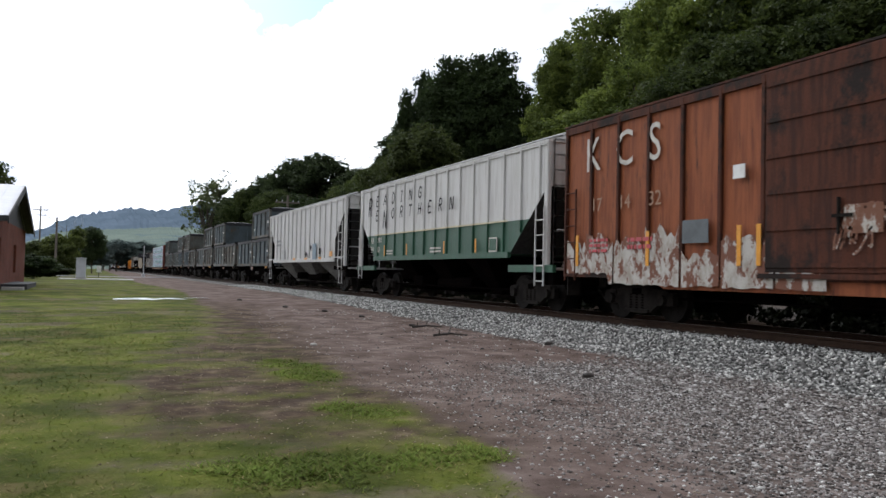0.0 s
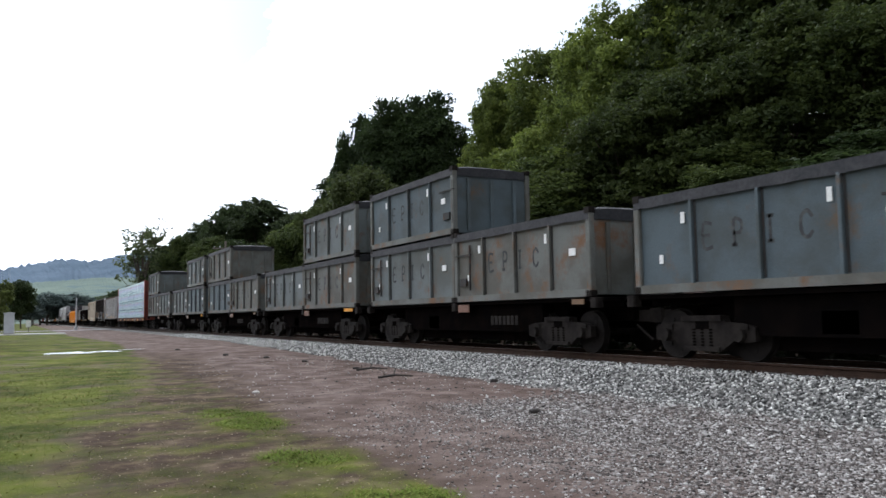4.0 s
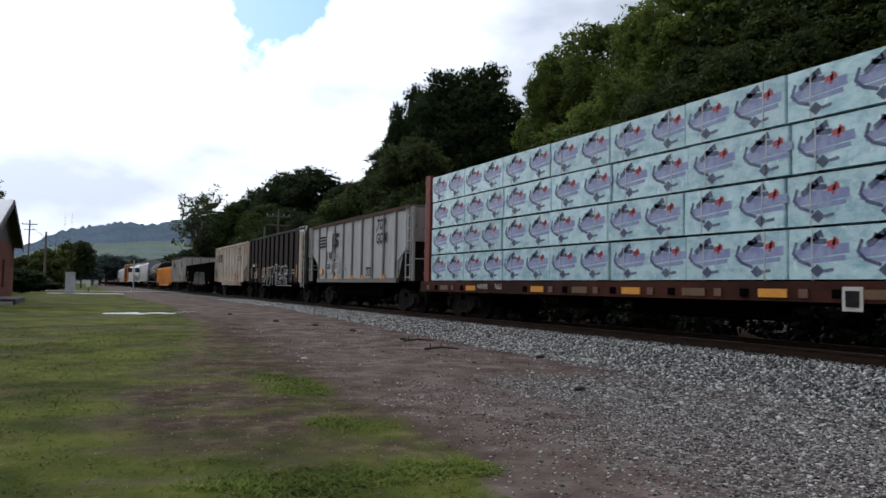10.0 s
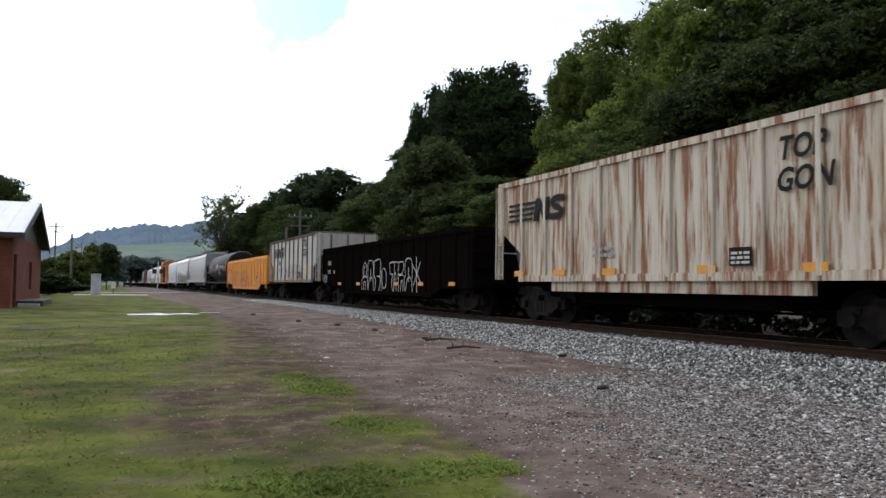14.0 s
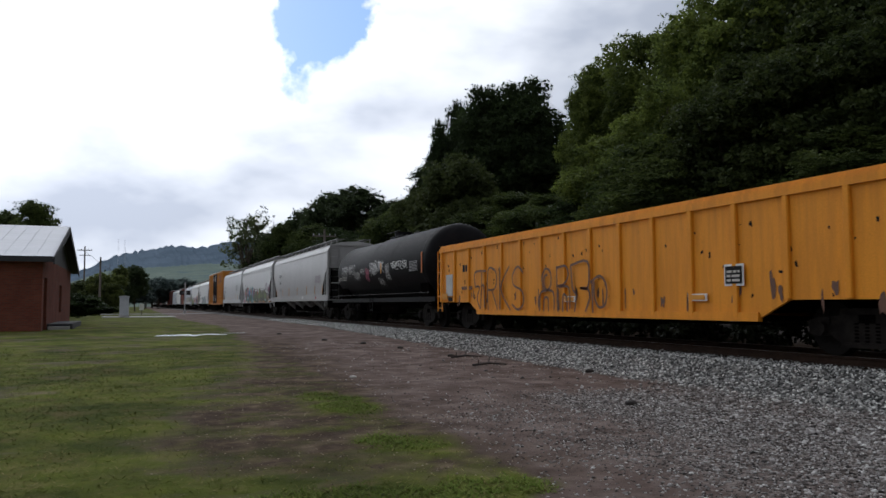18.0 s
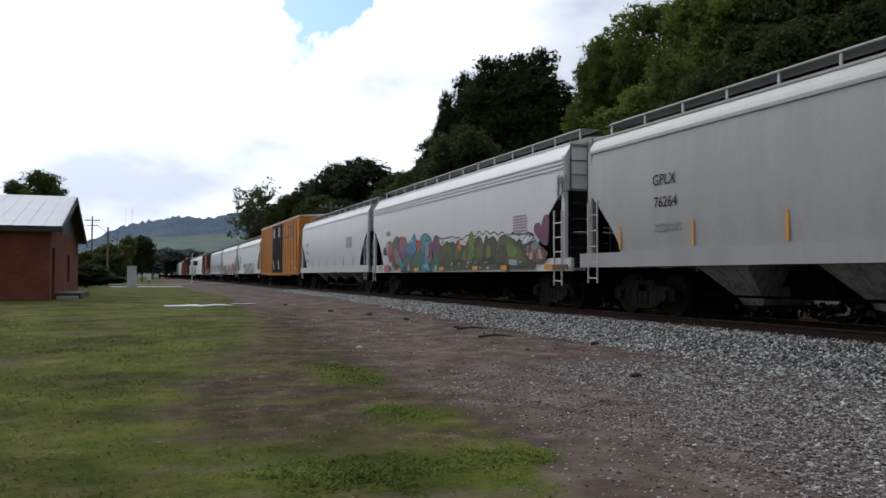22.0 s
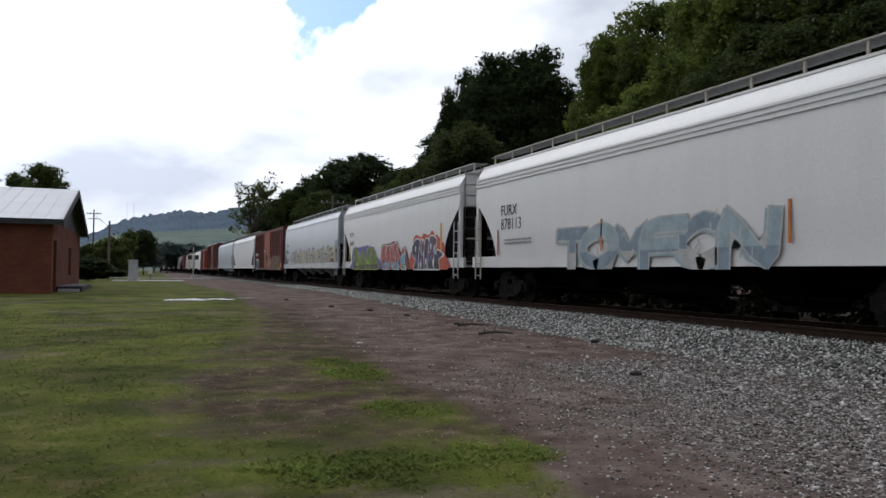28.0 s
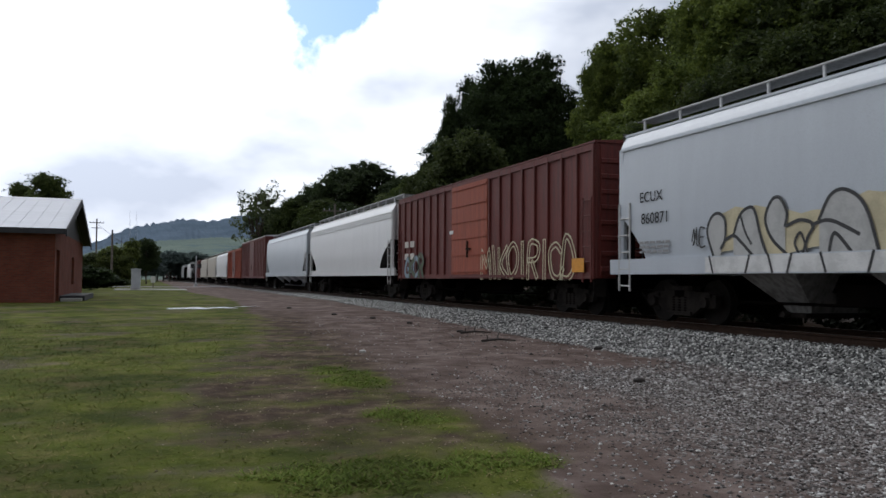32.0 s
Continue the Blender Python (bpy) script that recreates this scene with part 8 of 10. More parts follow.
    shard(car, 10, "fern", None, (0.85, 1.78), (0.16, 1.78), (0.10, 1.1), (0.75, 1.1))
    shard(car, 11, "plum", "purple", (0.8, 2.1), (0.5, 2.36), (0.16, 2.28), (0.05, 1.85), (0.4, 1.74), (0.72, 1.8))
    shard(car, 12, "teal", "navy", (2.05, 1.32), (1.7, 1.4), (1.4, 1.62), (1.1, 1.5), (1.25, 1.3), (0.95, 1.08), (2.0, 1.08))
    shard(car, 13, "haze", None, (1.8, 1.26), (1.5, 1.36), (1.3, 1.24), (1.55, 1.18))
    shard(car, 13, "coral", None, (1.05, 1.62), (0.9, 1.68), (0.85, 1.5), (1.0, 1.45))
    for a, b, c in ((5.75, 1.2, "lilac"), (4.4, 1.16, "fern"), (3.7, 1.18, "haze"), (3.45, 1.35, "plum"), (2.4, 1.2, "teal"), (0.45, 1.16, "haze"), (6.3, 1.2, "fern")):
        shard(car, 14, c, None, (a + 0.14, b - 0.08), (a + 0.08, b + 0.12), (a - 0.1, b + 0.08), (a - 0.12, b - 0.1))
    patch(car, 7.24, 6.55, 1.06, 1.36, M_SPRAY["pink"], -1.60, "spray_paint")
    stroke_row(car, ("loop", "crown"), 8.1, 7.5, 1.1, 1.36, 0.03, M_SPRAY["navy"], -1.605, "small dark blue tag", jitter=11)
    thicket(car, 0.3, -h + 2.0, 1.08, 2.34, 72)
    for y in (5.15, 2.95, 0.05, -3.1, -5.35, -8.2):
        patch(car, y, y - 0.45, 1.06, 1.2, M_REFLECT, -1.625, "reflector")
    patch(car, -8.66, -9.45, 1.06, 1.19, M_SPRAY["rust"], -1.622, "reflector")
    stroke_row(car, ("loop", "crown", "letter_a"), -8.85, -9.45, 2.85, 3.55, 0.035, M_SPRAY["dusk"], -1.604, "faint dark tag near the end", jitter=14)
    letters(car, "CEFX", h - 2.56, 2.58, 0.27, M_LETTER_B, -1.60)
    letters(car, "51395", h - 2.55, 2.12, 0.30, M_LETTER_B, -1.60, 0.9)
    stroke_row(car, ("letter_a", "loop", "letter_n"), h - 2.02, h - 2.62, 1.78, 2.15, 0.045, M_SPRAY["black"], -1.604, "black sprayed tag", jitter=12, fillw=1.1)
    lines(car, -6.15, 2.16, 0.9, 0.52, 6, M_SPRAY["lilac"], -1.60)

    car, h = hopper("hopper_car", "light grey smooth-sided covered hopper with yellow reflector strips", 311.2, 328.75, M_LIGHTGREY, "smooth", 1.16, 4.30, bays=4, cut=1.6, cut_z=1.9, bay_mat=M_BAY)
    letters(car, "GPLX", h - 1.95, 2.68, 0.31, M_LETTER_B)
    letters(car, "76091", h - 2.0, 2.2, 0.31, M_LETTER_B)
    lines(car, h - 2.1, 1.75, 0.9, 0.2, 2, M_LETTER_G)
    lines(car, -h + 4.6, 2.35, 1.3, 0.6, 5, M_LETTER_G)
    for k in range(7):
        y = h - 1.75 - k * 2.1
        patch(car, y, y - 0.05, 1.45, 1.95, M_REFLECT, -1.565, "reflector")

    car, h = boxcar("boxcar", "amber-yellow panelled boxcar with black double doors", 329.5, 348.05, 0.98, 5.02, M_AMBER, 4.9, M_DOOR, 14, panel=0.85, sill_drop=0.1, roof_mat=M_WHITE, plug=True)
    letters(car, "RAILCAR POOLING EXPERTS", -3.75, 3.58, 0.36, M_SPRAY["soot"], -1.625, 0.9)
    for k in range(3):
        s = Shape()
        y = -5.2 - 0.62 * k
        if k < 2:
            ribbon(s, [(y + 0.02, 4.44), (y - 0.52, 4.44)], 0.13)
            ribbon(s, [(y - 0.25, 4.42), (y - 0.25, 3.92)], 0.16)
        else:
            ribbon(s, [(y - 0.02, 4.50), (y - 0.55, 3.90)], 0.15)
            ribbon(s, [(y - 0.55, 4.50), (y - 0.02, 3.90)], 0.15, -0.001)
        part("emblem", s.done("emblem", M_SPRAY["brick"]), car, "faded red block emblem", (-1.625, 0, 0))
    s = Shape()
    ribbon(s, [(h - 1.3, 3.9), (h - 1.8, 3.3)], 0.1)
    ribbon(s, [(h - 1.8, 3.9), (h - 1.3, 3.3)], 0.1)
    part("emblem", s.done("emblem", M_SPRAY["violet"]), car, "faded violet cross emblem", (-1.625, 0, 0))
    lines(car, h - 1.1, 1.6, 1.2, 0.3, 1, M_LETTER_G, -1.625)
    for y in (1.6, -0.9):
        lines(car, y, 3.9, 0.85, 0.75, 6, M_SIGN, -1.70)
        patch(car, y + 0.25, y + 0.1, 1.75, 2.05, M_PRINT_RED, -1.70)
        patch(car, y - 0.1, y - 0.3, 1.8, 2.1, M_SIGN, -1.70)
        lines(car, y, 1.4, 0.7, 0.4, 3, M_SIGN, -1.70)
    patch(car, -h + 1.9, -h + 1.0, 1.35, 1.5, M_REFLECT, -1.62, "reflector")
    lines(car, -h + 3.1, 1.75, 0.5, 0.2, 2, M_SIGN, -1.625)

    car, h = hopper("hopper_car", "white curved-side hopper with grey-blue graffiti and rusty roof edge", 348.95, 367.3, M_WHITE, "curved", 1.16, 4.30, bays=3, cut=1.6, cut_z=2.0, walk_mat=M_BEIGE, bay_mat=M_UNDER)
    letters(car, "FURX", h - 2.35, 2.53, 0.45, M_LETTER_B, -1.60)
    letters(car, "878113", h - 2.33, 2.1, 0.48, M_LETTER_B, -1.59)
    lines(car, h - 2.6, 1.75, 1.8, 0.2, 2, M_LETTER_G, -1.59)
    block_row(car, ("letter_t", "letter_o", "peak", "arm", "letter_o", "letter_n"), 3.05, -4.6, 1.0, 2.2, 0.30, ["slate", "haze"], "silver", 0.04, low=["silver", "slate"], split=1.42, shade="haze", seed=81)
    for k in (0, 3, 6):
        y = h - 2.1 - k * 2.0
        patch(car, y, y - 0.07, 1.45, 2.2, M_SPRAY["orange"], -1.60, "reflector")

    car, h = hopper("hopper_car", "white curved-side hopper with lime, red and dark graffiti pieces", 368.1, 385.9, M_WHITE, "curved", 1.16, 4.30, bays=3, cut=1.6, cut_z=2.0, bay_mat=M_UNDER)
    letters(car, "WLPX", h - 1.75, 2.6, 0.32, M_LETTER_B, -1.60)
    letters(car, "60489", h - 1.8, 2.15, 0.32, M_LETTER_B, -1.59)
    lo = 0.985
    # lime piece in a violet cloud
    shard(car, 0, "violet", None, (7.0, 1.0), (6.6, 1.3), (6.5, 1.85), (5.9, 2.16), (4.9, 2.1), (3.9, 2.14), (3.0, 2.1), (2.25, 1.95), (1.9, 1.55), (1.3, 1.42), (1.3, lo), (4.2, lo), low=lo, rough=0.05)
    shard(car, 2, "green", "lime", (6.25, lo), (6.2, 1.65), (6.03, 2.03), (5.6, 2.05), (5.4, 1.75), (5.1, 1.35), (4.95, 1.55), (5.0, lo), low=lo)
    shard(car, 3, "green", "lime", (5.3, lo), (5.2, 1.5), (4.95, 1.65), (4.75, 1.35), (4.85, lo), low=lo)
    shard(car, 4, "green", "lime", (5.05, lo), (4.75, 1.7), (4.4, 1.94), (4.1, 1.65), (3.7, 1.35), (3.6, lo), low=lo)
    shard(car, 5, "green", "lime", (3.75, lo), (3.75, 1.5), (3.5, 1.98), (2.7, 1.98), (2.75, 1.78), (3.1, 1.68), (2.9, 1.5), (2.7, 1.3), (2.75, lo), low=lo)
    shard(car, 6, "green", "lime", (3.1, lo), (2.8, 1.35), (2.85, 1.75), (2.3, 1.9), (1.95, 1.6), (1.66, 1.4), (1.65, lo), low=lo)
    shard(car, 7, "lime", None, (5.25, 1.8), (5.1, 1.9), (5.0, 1.78), (5.12, 1.7), low=lo)
    for a, b, c in ((5.75, 1.5, "olive"), (4.3, 1.4, "olive"), (2.2, 1.4, "olive"), (3.35, 1.3, "lime"), (5.5, 1.25, "lime"), (4.0, 1.1, "moss"), (3.1, 1.78, "violet")):
        shard(car, 8, c, None, (a + 0.18, b - 0.05), (a + 0.1, b + 0.08), (a - 0.12, b + 0.06), (a - 0.16, b - 0.05), low=lo)
    # red and sky-blue piece with white outlines and a brown shadow
    shard(car, 1, "rust", None, (1.15, 1.1), (1.1, 1.6), (0.98, 2.05), (-0.3, 2.14), (-1.4, 2.2), (-1.5, 1.95), (-1.95, 1.75), (-2.3, 1.98), (-2.65, 1.75), (-2.85, 1.35), (-2.95, lo), (0.9, lo), low=lo, rough=0.03)
    shard(car, 3, "coral", "white", (0.85, lo), (0.98, 1.5), (0.92, 2.0), (0.2, 2.04), (0.14, 1.88), (0.5, 1.73), (0.2, 1.43), (0.33, 1.2), (0.2, lo), low=lo)
    shard(car, 4, "coral", "white", (0.22, 1.95), (-0.28, 2.05), (-0.45, 1.75), (-0.6, 1.4), (-0.45, lo), (0.2, lo), (0.24, 1.35), low=lo)
    shard(car, 5, "coral", "white", (-0.35, 2.0), (-0.82, 2.05), (-0.8, 1.6), (-1.2, 1.4), (-1.22, lo), (-0.75, lo), (-0.45, 1.42), low=lo)
    shard(car, 6, "coral", "white", (-0.88, 2.08), (-1.46, 2.14), (-1.38, 1.86), (-1.74, 1.55), (-1.52, 1.34), (-1.72, lo), (-1.2, lo), (-1.16, 1.46), (-0.92, 1.76), low=lo)
    shard(car, 7, "coral", "white", (-2.0, 1.55), (-2.04, 1.82), (-2.33, 1.92), (-2.55, 1.75), (-2.3, 1.62), low=lo)
    shard(car, 8, "blue", "white", (-1.85, 1.4), (-2.25, 1.62), (-2.58, 1.62), (-2.48, 1.36), (-2.68, lo), (-2.05, lo), (-1.97, 1.22), low=lo)
    for a, b, w in ((0.55, 1.18, 0.24), (-0.15, 1.22, 0.26), (-0.95, 1.2, 0.24), (-1.45, 1.2, 0.22)):
        shard(car, 8, "blue", None, (a + w, lo), (a + w * 0.9, b), (a, b + 0.14), (a - w * 0.8, b), (a - w * 0.8, lo), low=lo)
    for a, b, c in ((-0.3, 1.05, "coral"), (0.6, 1.08, "coral"), (-1.9, 1.15, "orange"), (-2.4, 1.1, "lime"), (-1.1, 1.08, "orange"), (0.6, 1.85, "red"), (-1.15, 1.95, "red"), (-0.1, 1.8, "plum")):
        shard(car, 9, c, None, (a + 0.12, b - 0.07), (a + 0.08, b + 0.08), (a - 0.1, b + 0.06), (a - 0.1, b - 0.07), low=lo)
    # dark piece with white outlines on a red cloud
    shard(car, 0, "red", None, (-2.9, lo), (-3.0, 1.31), (-3.2, 1.5), (-3.3, 1.72), (-3.55, 1.7), (-3.6, 2.2), (-4.1, 2.36), (-4.5, 2.26), (-4.9, 2.4), (-5.3, 2.3), (-5.8, 2.42), (-6.15, 2.3), (-6.5, 2.22), (-6.8, 2.0), (-7.2, 1.85), (-7.25, 1.5), (-7.45, 1.35), (-7.5, lo), low=lo, rough=0.05, curl=0.3)
    shard(car, 2, "navy", "white", (-3.6, lo), (-3.85, 1.35), (-3.5, 1.55), (-3.42, 1.85), (-3.6, 2.05), (-4.0, 2.2), (-4.4, 2.1), (-4.35, 1.6), (-4.3, lo), low=lo, width=0.05)
    shard(car, 3, "purple", "white", (-4.35, lo), (-4.25, 1.5), (-4.5, 2.15), (-4.8, 2.05), (-4.85, 1.5), (-5.1, lo), low=lo, width=0.05)
    shard(car, 4, "plum", "white", (-4.55, 1.62), (-4.6, 2.0), (-4.8, 2.16), (-4.95, 1.9), (-4.8, 1.58), low=lo)
    shard(car, 5, "navy", "white", (-5.0, lo), (-4.9, 1.5), (-5.0, 2.1), (-5.3, 2.2), (-5.5, 2.0), (-5.5, 1.4), (-5.6, lo), low=lo, width=0.05)
    shard(car, 6, "purple", "white", (-5.45, lo), (-5.4, 1.5), (-5.55, 2.2), (-6.0, 2.25), (-6.35, 2.1), (-6.3, 1.7), (-6.5, 1.4), (-6.3, lo), low=lo, width=0.05)
    shard(car, 7, "navy", "white", (-6.1, 1.5), (-6.4, 1.72), (-6.9, 1.62), (-7.1, 1.5), (-6.6, 1.34), (-6.7, lo), (-6.1, lo), low=lo, width=0.05)
    for a, b, c in ((-3.9, 1.8, "white"), (-5.7, 1.85, "white"), (-6.1, 1.75, "white"), (-5.15, 1.3, "white"), (-4.55, 1.15, "white"), (-6.0, 1.25, "white"), (-4.1, 1.3, "violet"), (-5.3, 1.75, "plum"), (-5.9, 2.05, "olive"), (-6.45, 1.55, "moss"), (-4.7, 1.3, "violet"), (-5.75, 1.4, "azure"), (-3.75, 1.9, "moss")):
        shard(car, 9, c, None, (a + 0.05, b - 0.14), (a + 0.08, b + 0.06), (a - 0.03, b + 0.13), (a - 0.07, b - 0.02), low=lo)
    shard(car, 2, "red", None, (-6.55, 1.78), (-6.55, 2.08), (-6.85, 2.02), (-7.1, 1.85), low=lo)
    patch(car, -h + 2.2, -h + 2.05, 1.6, 2.7, M_REFLECT, -1.60, "reflector")
    patch(car, h - 1.7, h - 1.8, 1.3, 2.2, M_REFLECT, -1.60, "reflector")

    car, h = hopper("hopper_car", "cool white smooth-sided hopper with black outline graffiti on cream", 386.7, 405.0, M_COOLWHITE, "smooth", 1.14, 4.22, bays=4, cut=1.1, cut_z=1.3, bay_mat=M_BAY)
    letters(car, "ECUX", h - 1.2, 2.55, 0.32, M_LETTER_B)
    letters(car, "860871", h - 1.25, 2.07, 0.34, M_LETTER_B)
    lines(car, h - 1.2, 1.5, 1.1, 0.3, 3, M_LETTER_G)
    rng = random.Random(7)
    top = [(5.4 - 13.4 * i / 50, 2.18 + 0.10 * math.sin(i * 0.55) + rng.uniform(-0.05, 0.05)) for i in range(51)]
    low = [(5.4 - 13.4 * i / 50, 1.42 + 0.06 * math.sin(i * 0.8)) for i in range(51)]
    part("spray_paint", mesh("spray_paint", [(0, a, b) for a, b in top + low[::-1]], [tuple(range(102))], [M_SPRAY["cream"]]), car, "uneven sprayed cream ground", (-1.592, 0, 0))
    for a, b, top in ((5.65, 1.72, 2.34), (1.15, -2.76, 2.36), (-3.25, -7.15, 2.36)):
        throw_up(car, a, b, 1.36, top, 0.062, -1.600)
        patch(car, a + 0.05, b - 0.15, 1.06, 1.36, M_SPRAY["white"], -1.616, "spray_paint", 0.002)
        for k in range(6):
            y = a + (b - a) * (0.02, 0.3, 0.42, 0.56, 0.72, 0.98)[k]
            sh = Shape()
            ribbon(sh, [(y, 1.37), (y - 0.10 * (-1) ** k, 1.06)], 0.05)
            part("spray_line", sh.done("spray_line", M_SPRAY["black"]), car, "black stroke on the side sill", (-1.622, 0, 0))
    for z, y, words, sz in ((1.98, -6.9, "LATE", 0.30), (1.70, -7.1, "TO THE", 0.27)):
        letters(car, words, y, z, sz, M_SPRAY["black"], -1.602, 0.8, 0.02, 0.3)
    block_row(car, ("letter_n", "kick", "loop"), -7.0, -8.0, 1.38, 1.66, 0.09, ["rust"], None, 0.0, x=-1.60, seed=104)
    stroke_row(car, ("loop", "letter_e"), 6.12, 5.68, 1.58, 1.95, 0.035, M_SPRAY["black"], -1.602, "small black tag", jitter=13)
    patch(car, -8.05, -8.5, 1.36, 1.95, M_SPRAY["cream"], -1.585, "spray_paint", 0.002)

    car, h = boxcar("boxcar", "dull red boxcar with pale graffiti and a lighter sliding door", 405.75, 421.95, 0.95, 4.28, M_RED, 3.2, M_ORANGE_RED, 18)
    block_row(car, ("peak", "bar", "kick", "letter_o", "bar", "letter_r", "bar", "letter_c", "letter_d"), -1.2, -7.2, 0.9, 2.1, 0.13, None, "cream", 0.045, x=-1.63, seed=111)
    block_row(car, ("letter_g", "kick", "letter_o", "letter_r"), h - 1.1, h - 3.4, 0.95, 1.9, 0.17, ["slate", "moss"], "black", 0.03, x=-1.63, seed=112)
    for k in range(4):
        patch(car, h - 1.0 - 0.75 * (k % 2), h - 1.5 - 0.75 * (k % 2), 1.7 + 0.5 * (k // 2), 1.95 + 0.5 * (k // 2), M_LETTER_W, -1.625)
    patch(car, -h + 1.0, -h + 0.4, 1.1, 1.45, M_REFLECT, -1.64, "reflector")
    patch(car, 1.75, 1.4, 2.5, 2.62, M_SIGN, -1.64)

    hopper("hopper_car", "clean white curved-side covered hopper", 422.75, 442.2, M_WHITE, "curved", 1.16, 4.30, bays=3, cut=2.0, cut_z=1.5, bay_mat=M_UNDER)
    hopper("hopper_car", "cool white smooth covered hopper with faint grey marks", 443.0, 462.5, M_COOLWHITE, "smooth", 1.16, 4.25, bays=4, cut=1.6, cut_z=1.4)
    boxcar("boxcar", "dark red boxcar with a pale roof", 463.2, 481.9, 0.95, 4.75, M_RED, 3.2, M_RED, 16, roof_mat=M_WHITE)
    boxcar("boxcar", "faded orange-red boxcar with plain sides", 482.6, 498.2, 0.95, 4.3, M_ORANGE_RED, 3.2, M_RED, 14)
    hopper("hopper_car", "plain white smooth covered hopper car", 499.0, 516.5, M_WHITE, "smooth", 1.16, 4.25, bays=3, cut=1.6, cut_z=1.4)
    y = 517.3
    kinds = [("beige", 17.5), ("beige", 17.5), ("red", 16.0), ("tank", 16.0), ("white", 17.5), ("black", 16.0), ("grey", 17.5), ("tank", 16.0), ("tank", 16.0), ("grey", 17.0), ("red", 16.0), ("white", 17.5), ("black", 17.0), ("grey", 17.5), ("white", 17.5), ("tank", 16.0), ("red", 16.0), ("beige", 17.5), ("grey", 17.5), ("white", 17.5)]
    for kind, L in kinds:
        if kind == "red":
            boxcar("boxcar", "dark red boxcar far down the train", y, y + L, 0.95, 4.4, M_RED, 3.2, M_RED, 12)
        elif kind == "tank":
            tank_car("tank_car", "black tank car far down the train", y, y + L, 1.45, 2.55)
        elif kind == "black":
            gondola("gondola_car", "black high-sided gondola far down the train", y, y + L, 0.95, 3.6, M_BLACK, M_BLACK, 10)
        else:
            m = dict(beige=M_BEIGE, white=M_WHITE, grey=M_LIGHTGREY)[kind]
            hopper("hopper_car", kind + " covered hopper far down the train", y, y + L, m, "smooth", 1.16, 4.25, bays=3, cut=1.6, cut_z=1.4)
        y += L + 0.8


kcs_boxcar()
green_hopper()
white_hopper()
container_cars()
lumber_car()
top_gondolas()
yellow_gondola()
tank()
late_hoppers()


# ---------------------------------------------------------------- buildings and roadside things
def brick_material():
    m = bpy.data.materials.new("red_brick_wall")
    m.use_nodes = True
    nt = m.node_tree
    p = nt.nodes["Principled BSDF"]
    p.inputs["Roughness"].default_value = 0.9
    p.inputs["Specular IOR Level"].default_value = 0.1
    tc = nt.nodes.new("ShaderNodeTexCoord")
    sx = nt.nodes.new("ShaderNodeSeparateXYZ")
    nt.links.new(tc.outputs["Object"], sx.inputs[0])
    ad = nt.nodes.new("ShaderNodeMath")
    nt.links.new(sx.outputs["X"], ad.inputs[0])
    nt.links.new(sx.outputs["Y"], ad.inputs[1])
    cb = nt.nodes.new("ShaderNodeCombineXYZ")
    nt.links.new(ad.outputs[0], cb.inputs["X"])
    nt.links.new(sx.outputs["Z"], cb.inputs["Y"])
    br = socket(nt.nodes, "ShaderNodeTexBrick", Color1=(0.215, 0.066, 0.042, 1), Color2=(0.160, 0.052, 0.035, 1), Mortar=(0.135, 0.085, 0.070, 1), Scale=1.0)
    br.inputs["Mortar Size"].default_value = 0.008
    br.inputs["Brick Width"].default_value = 0.215
    br.inputs["Row Height"].default_value = 0.075
    nt.links.new(cb.outputs[0], br.inputs["Vector"])
    n = socket(nt.nodes, "ShaderNodeTexNoise", Scale=0.9, Detail=7.0)
    nt.links.new(tc.outputs["Object"], n.inputs["Vector"])
    mx = nt.nodes.new("ShaderNodeMix")
    mx.data_type, mx.blend_type = "RGBA", "MULTIPLY"
    r = nt.nodes.new("ShaderNodeMapRange")
    for k, v in (("From Min", 0.35), ("From Max", 0.7), ("To Min", 0.0), ("To Max", 0.7)):
        r.inputs[k].default_value = v
    nt.links.new(n.outputs["Fac"], r.inputs["Value"])
    nt.links.new(r.outputs["Result"], mx.inputs["Factor"])
    nt.links.new(br.outputs["Color"], mx.inputs["A"])
    mx.inputs["B"].default_value = (0.62, 0.55, 0.55, 1)
    nt.links.new(mx.outputs["Result"], p.inputs["Base Color"])
    b = nt.nodes.new("ShaderNodeBump")
    b.inputs["Strength"].default_value, b.inputs["Distance"].default_value = 0.5, 0.01
    nt.links.new(br.outputs["Fac"], b.inputs["Height"])
    b.invert = True
    nt.links.new(b.outputs["Normal"], p.inputs["Normal"])
    return m


M_BRICK = brick_material()


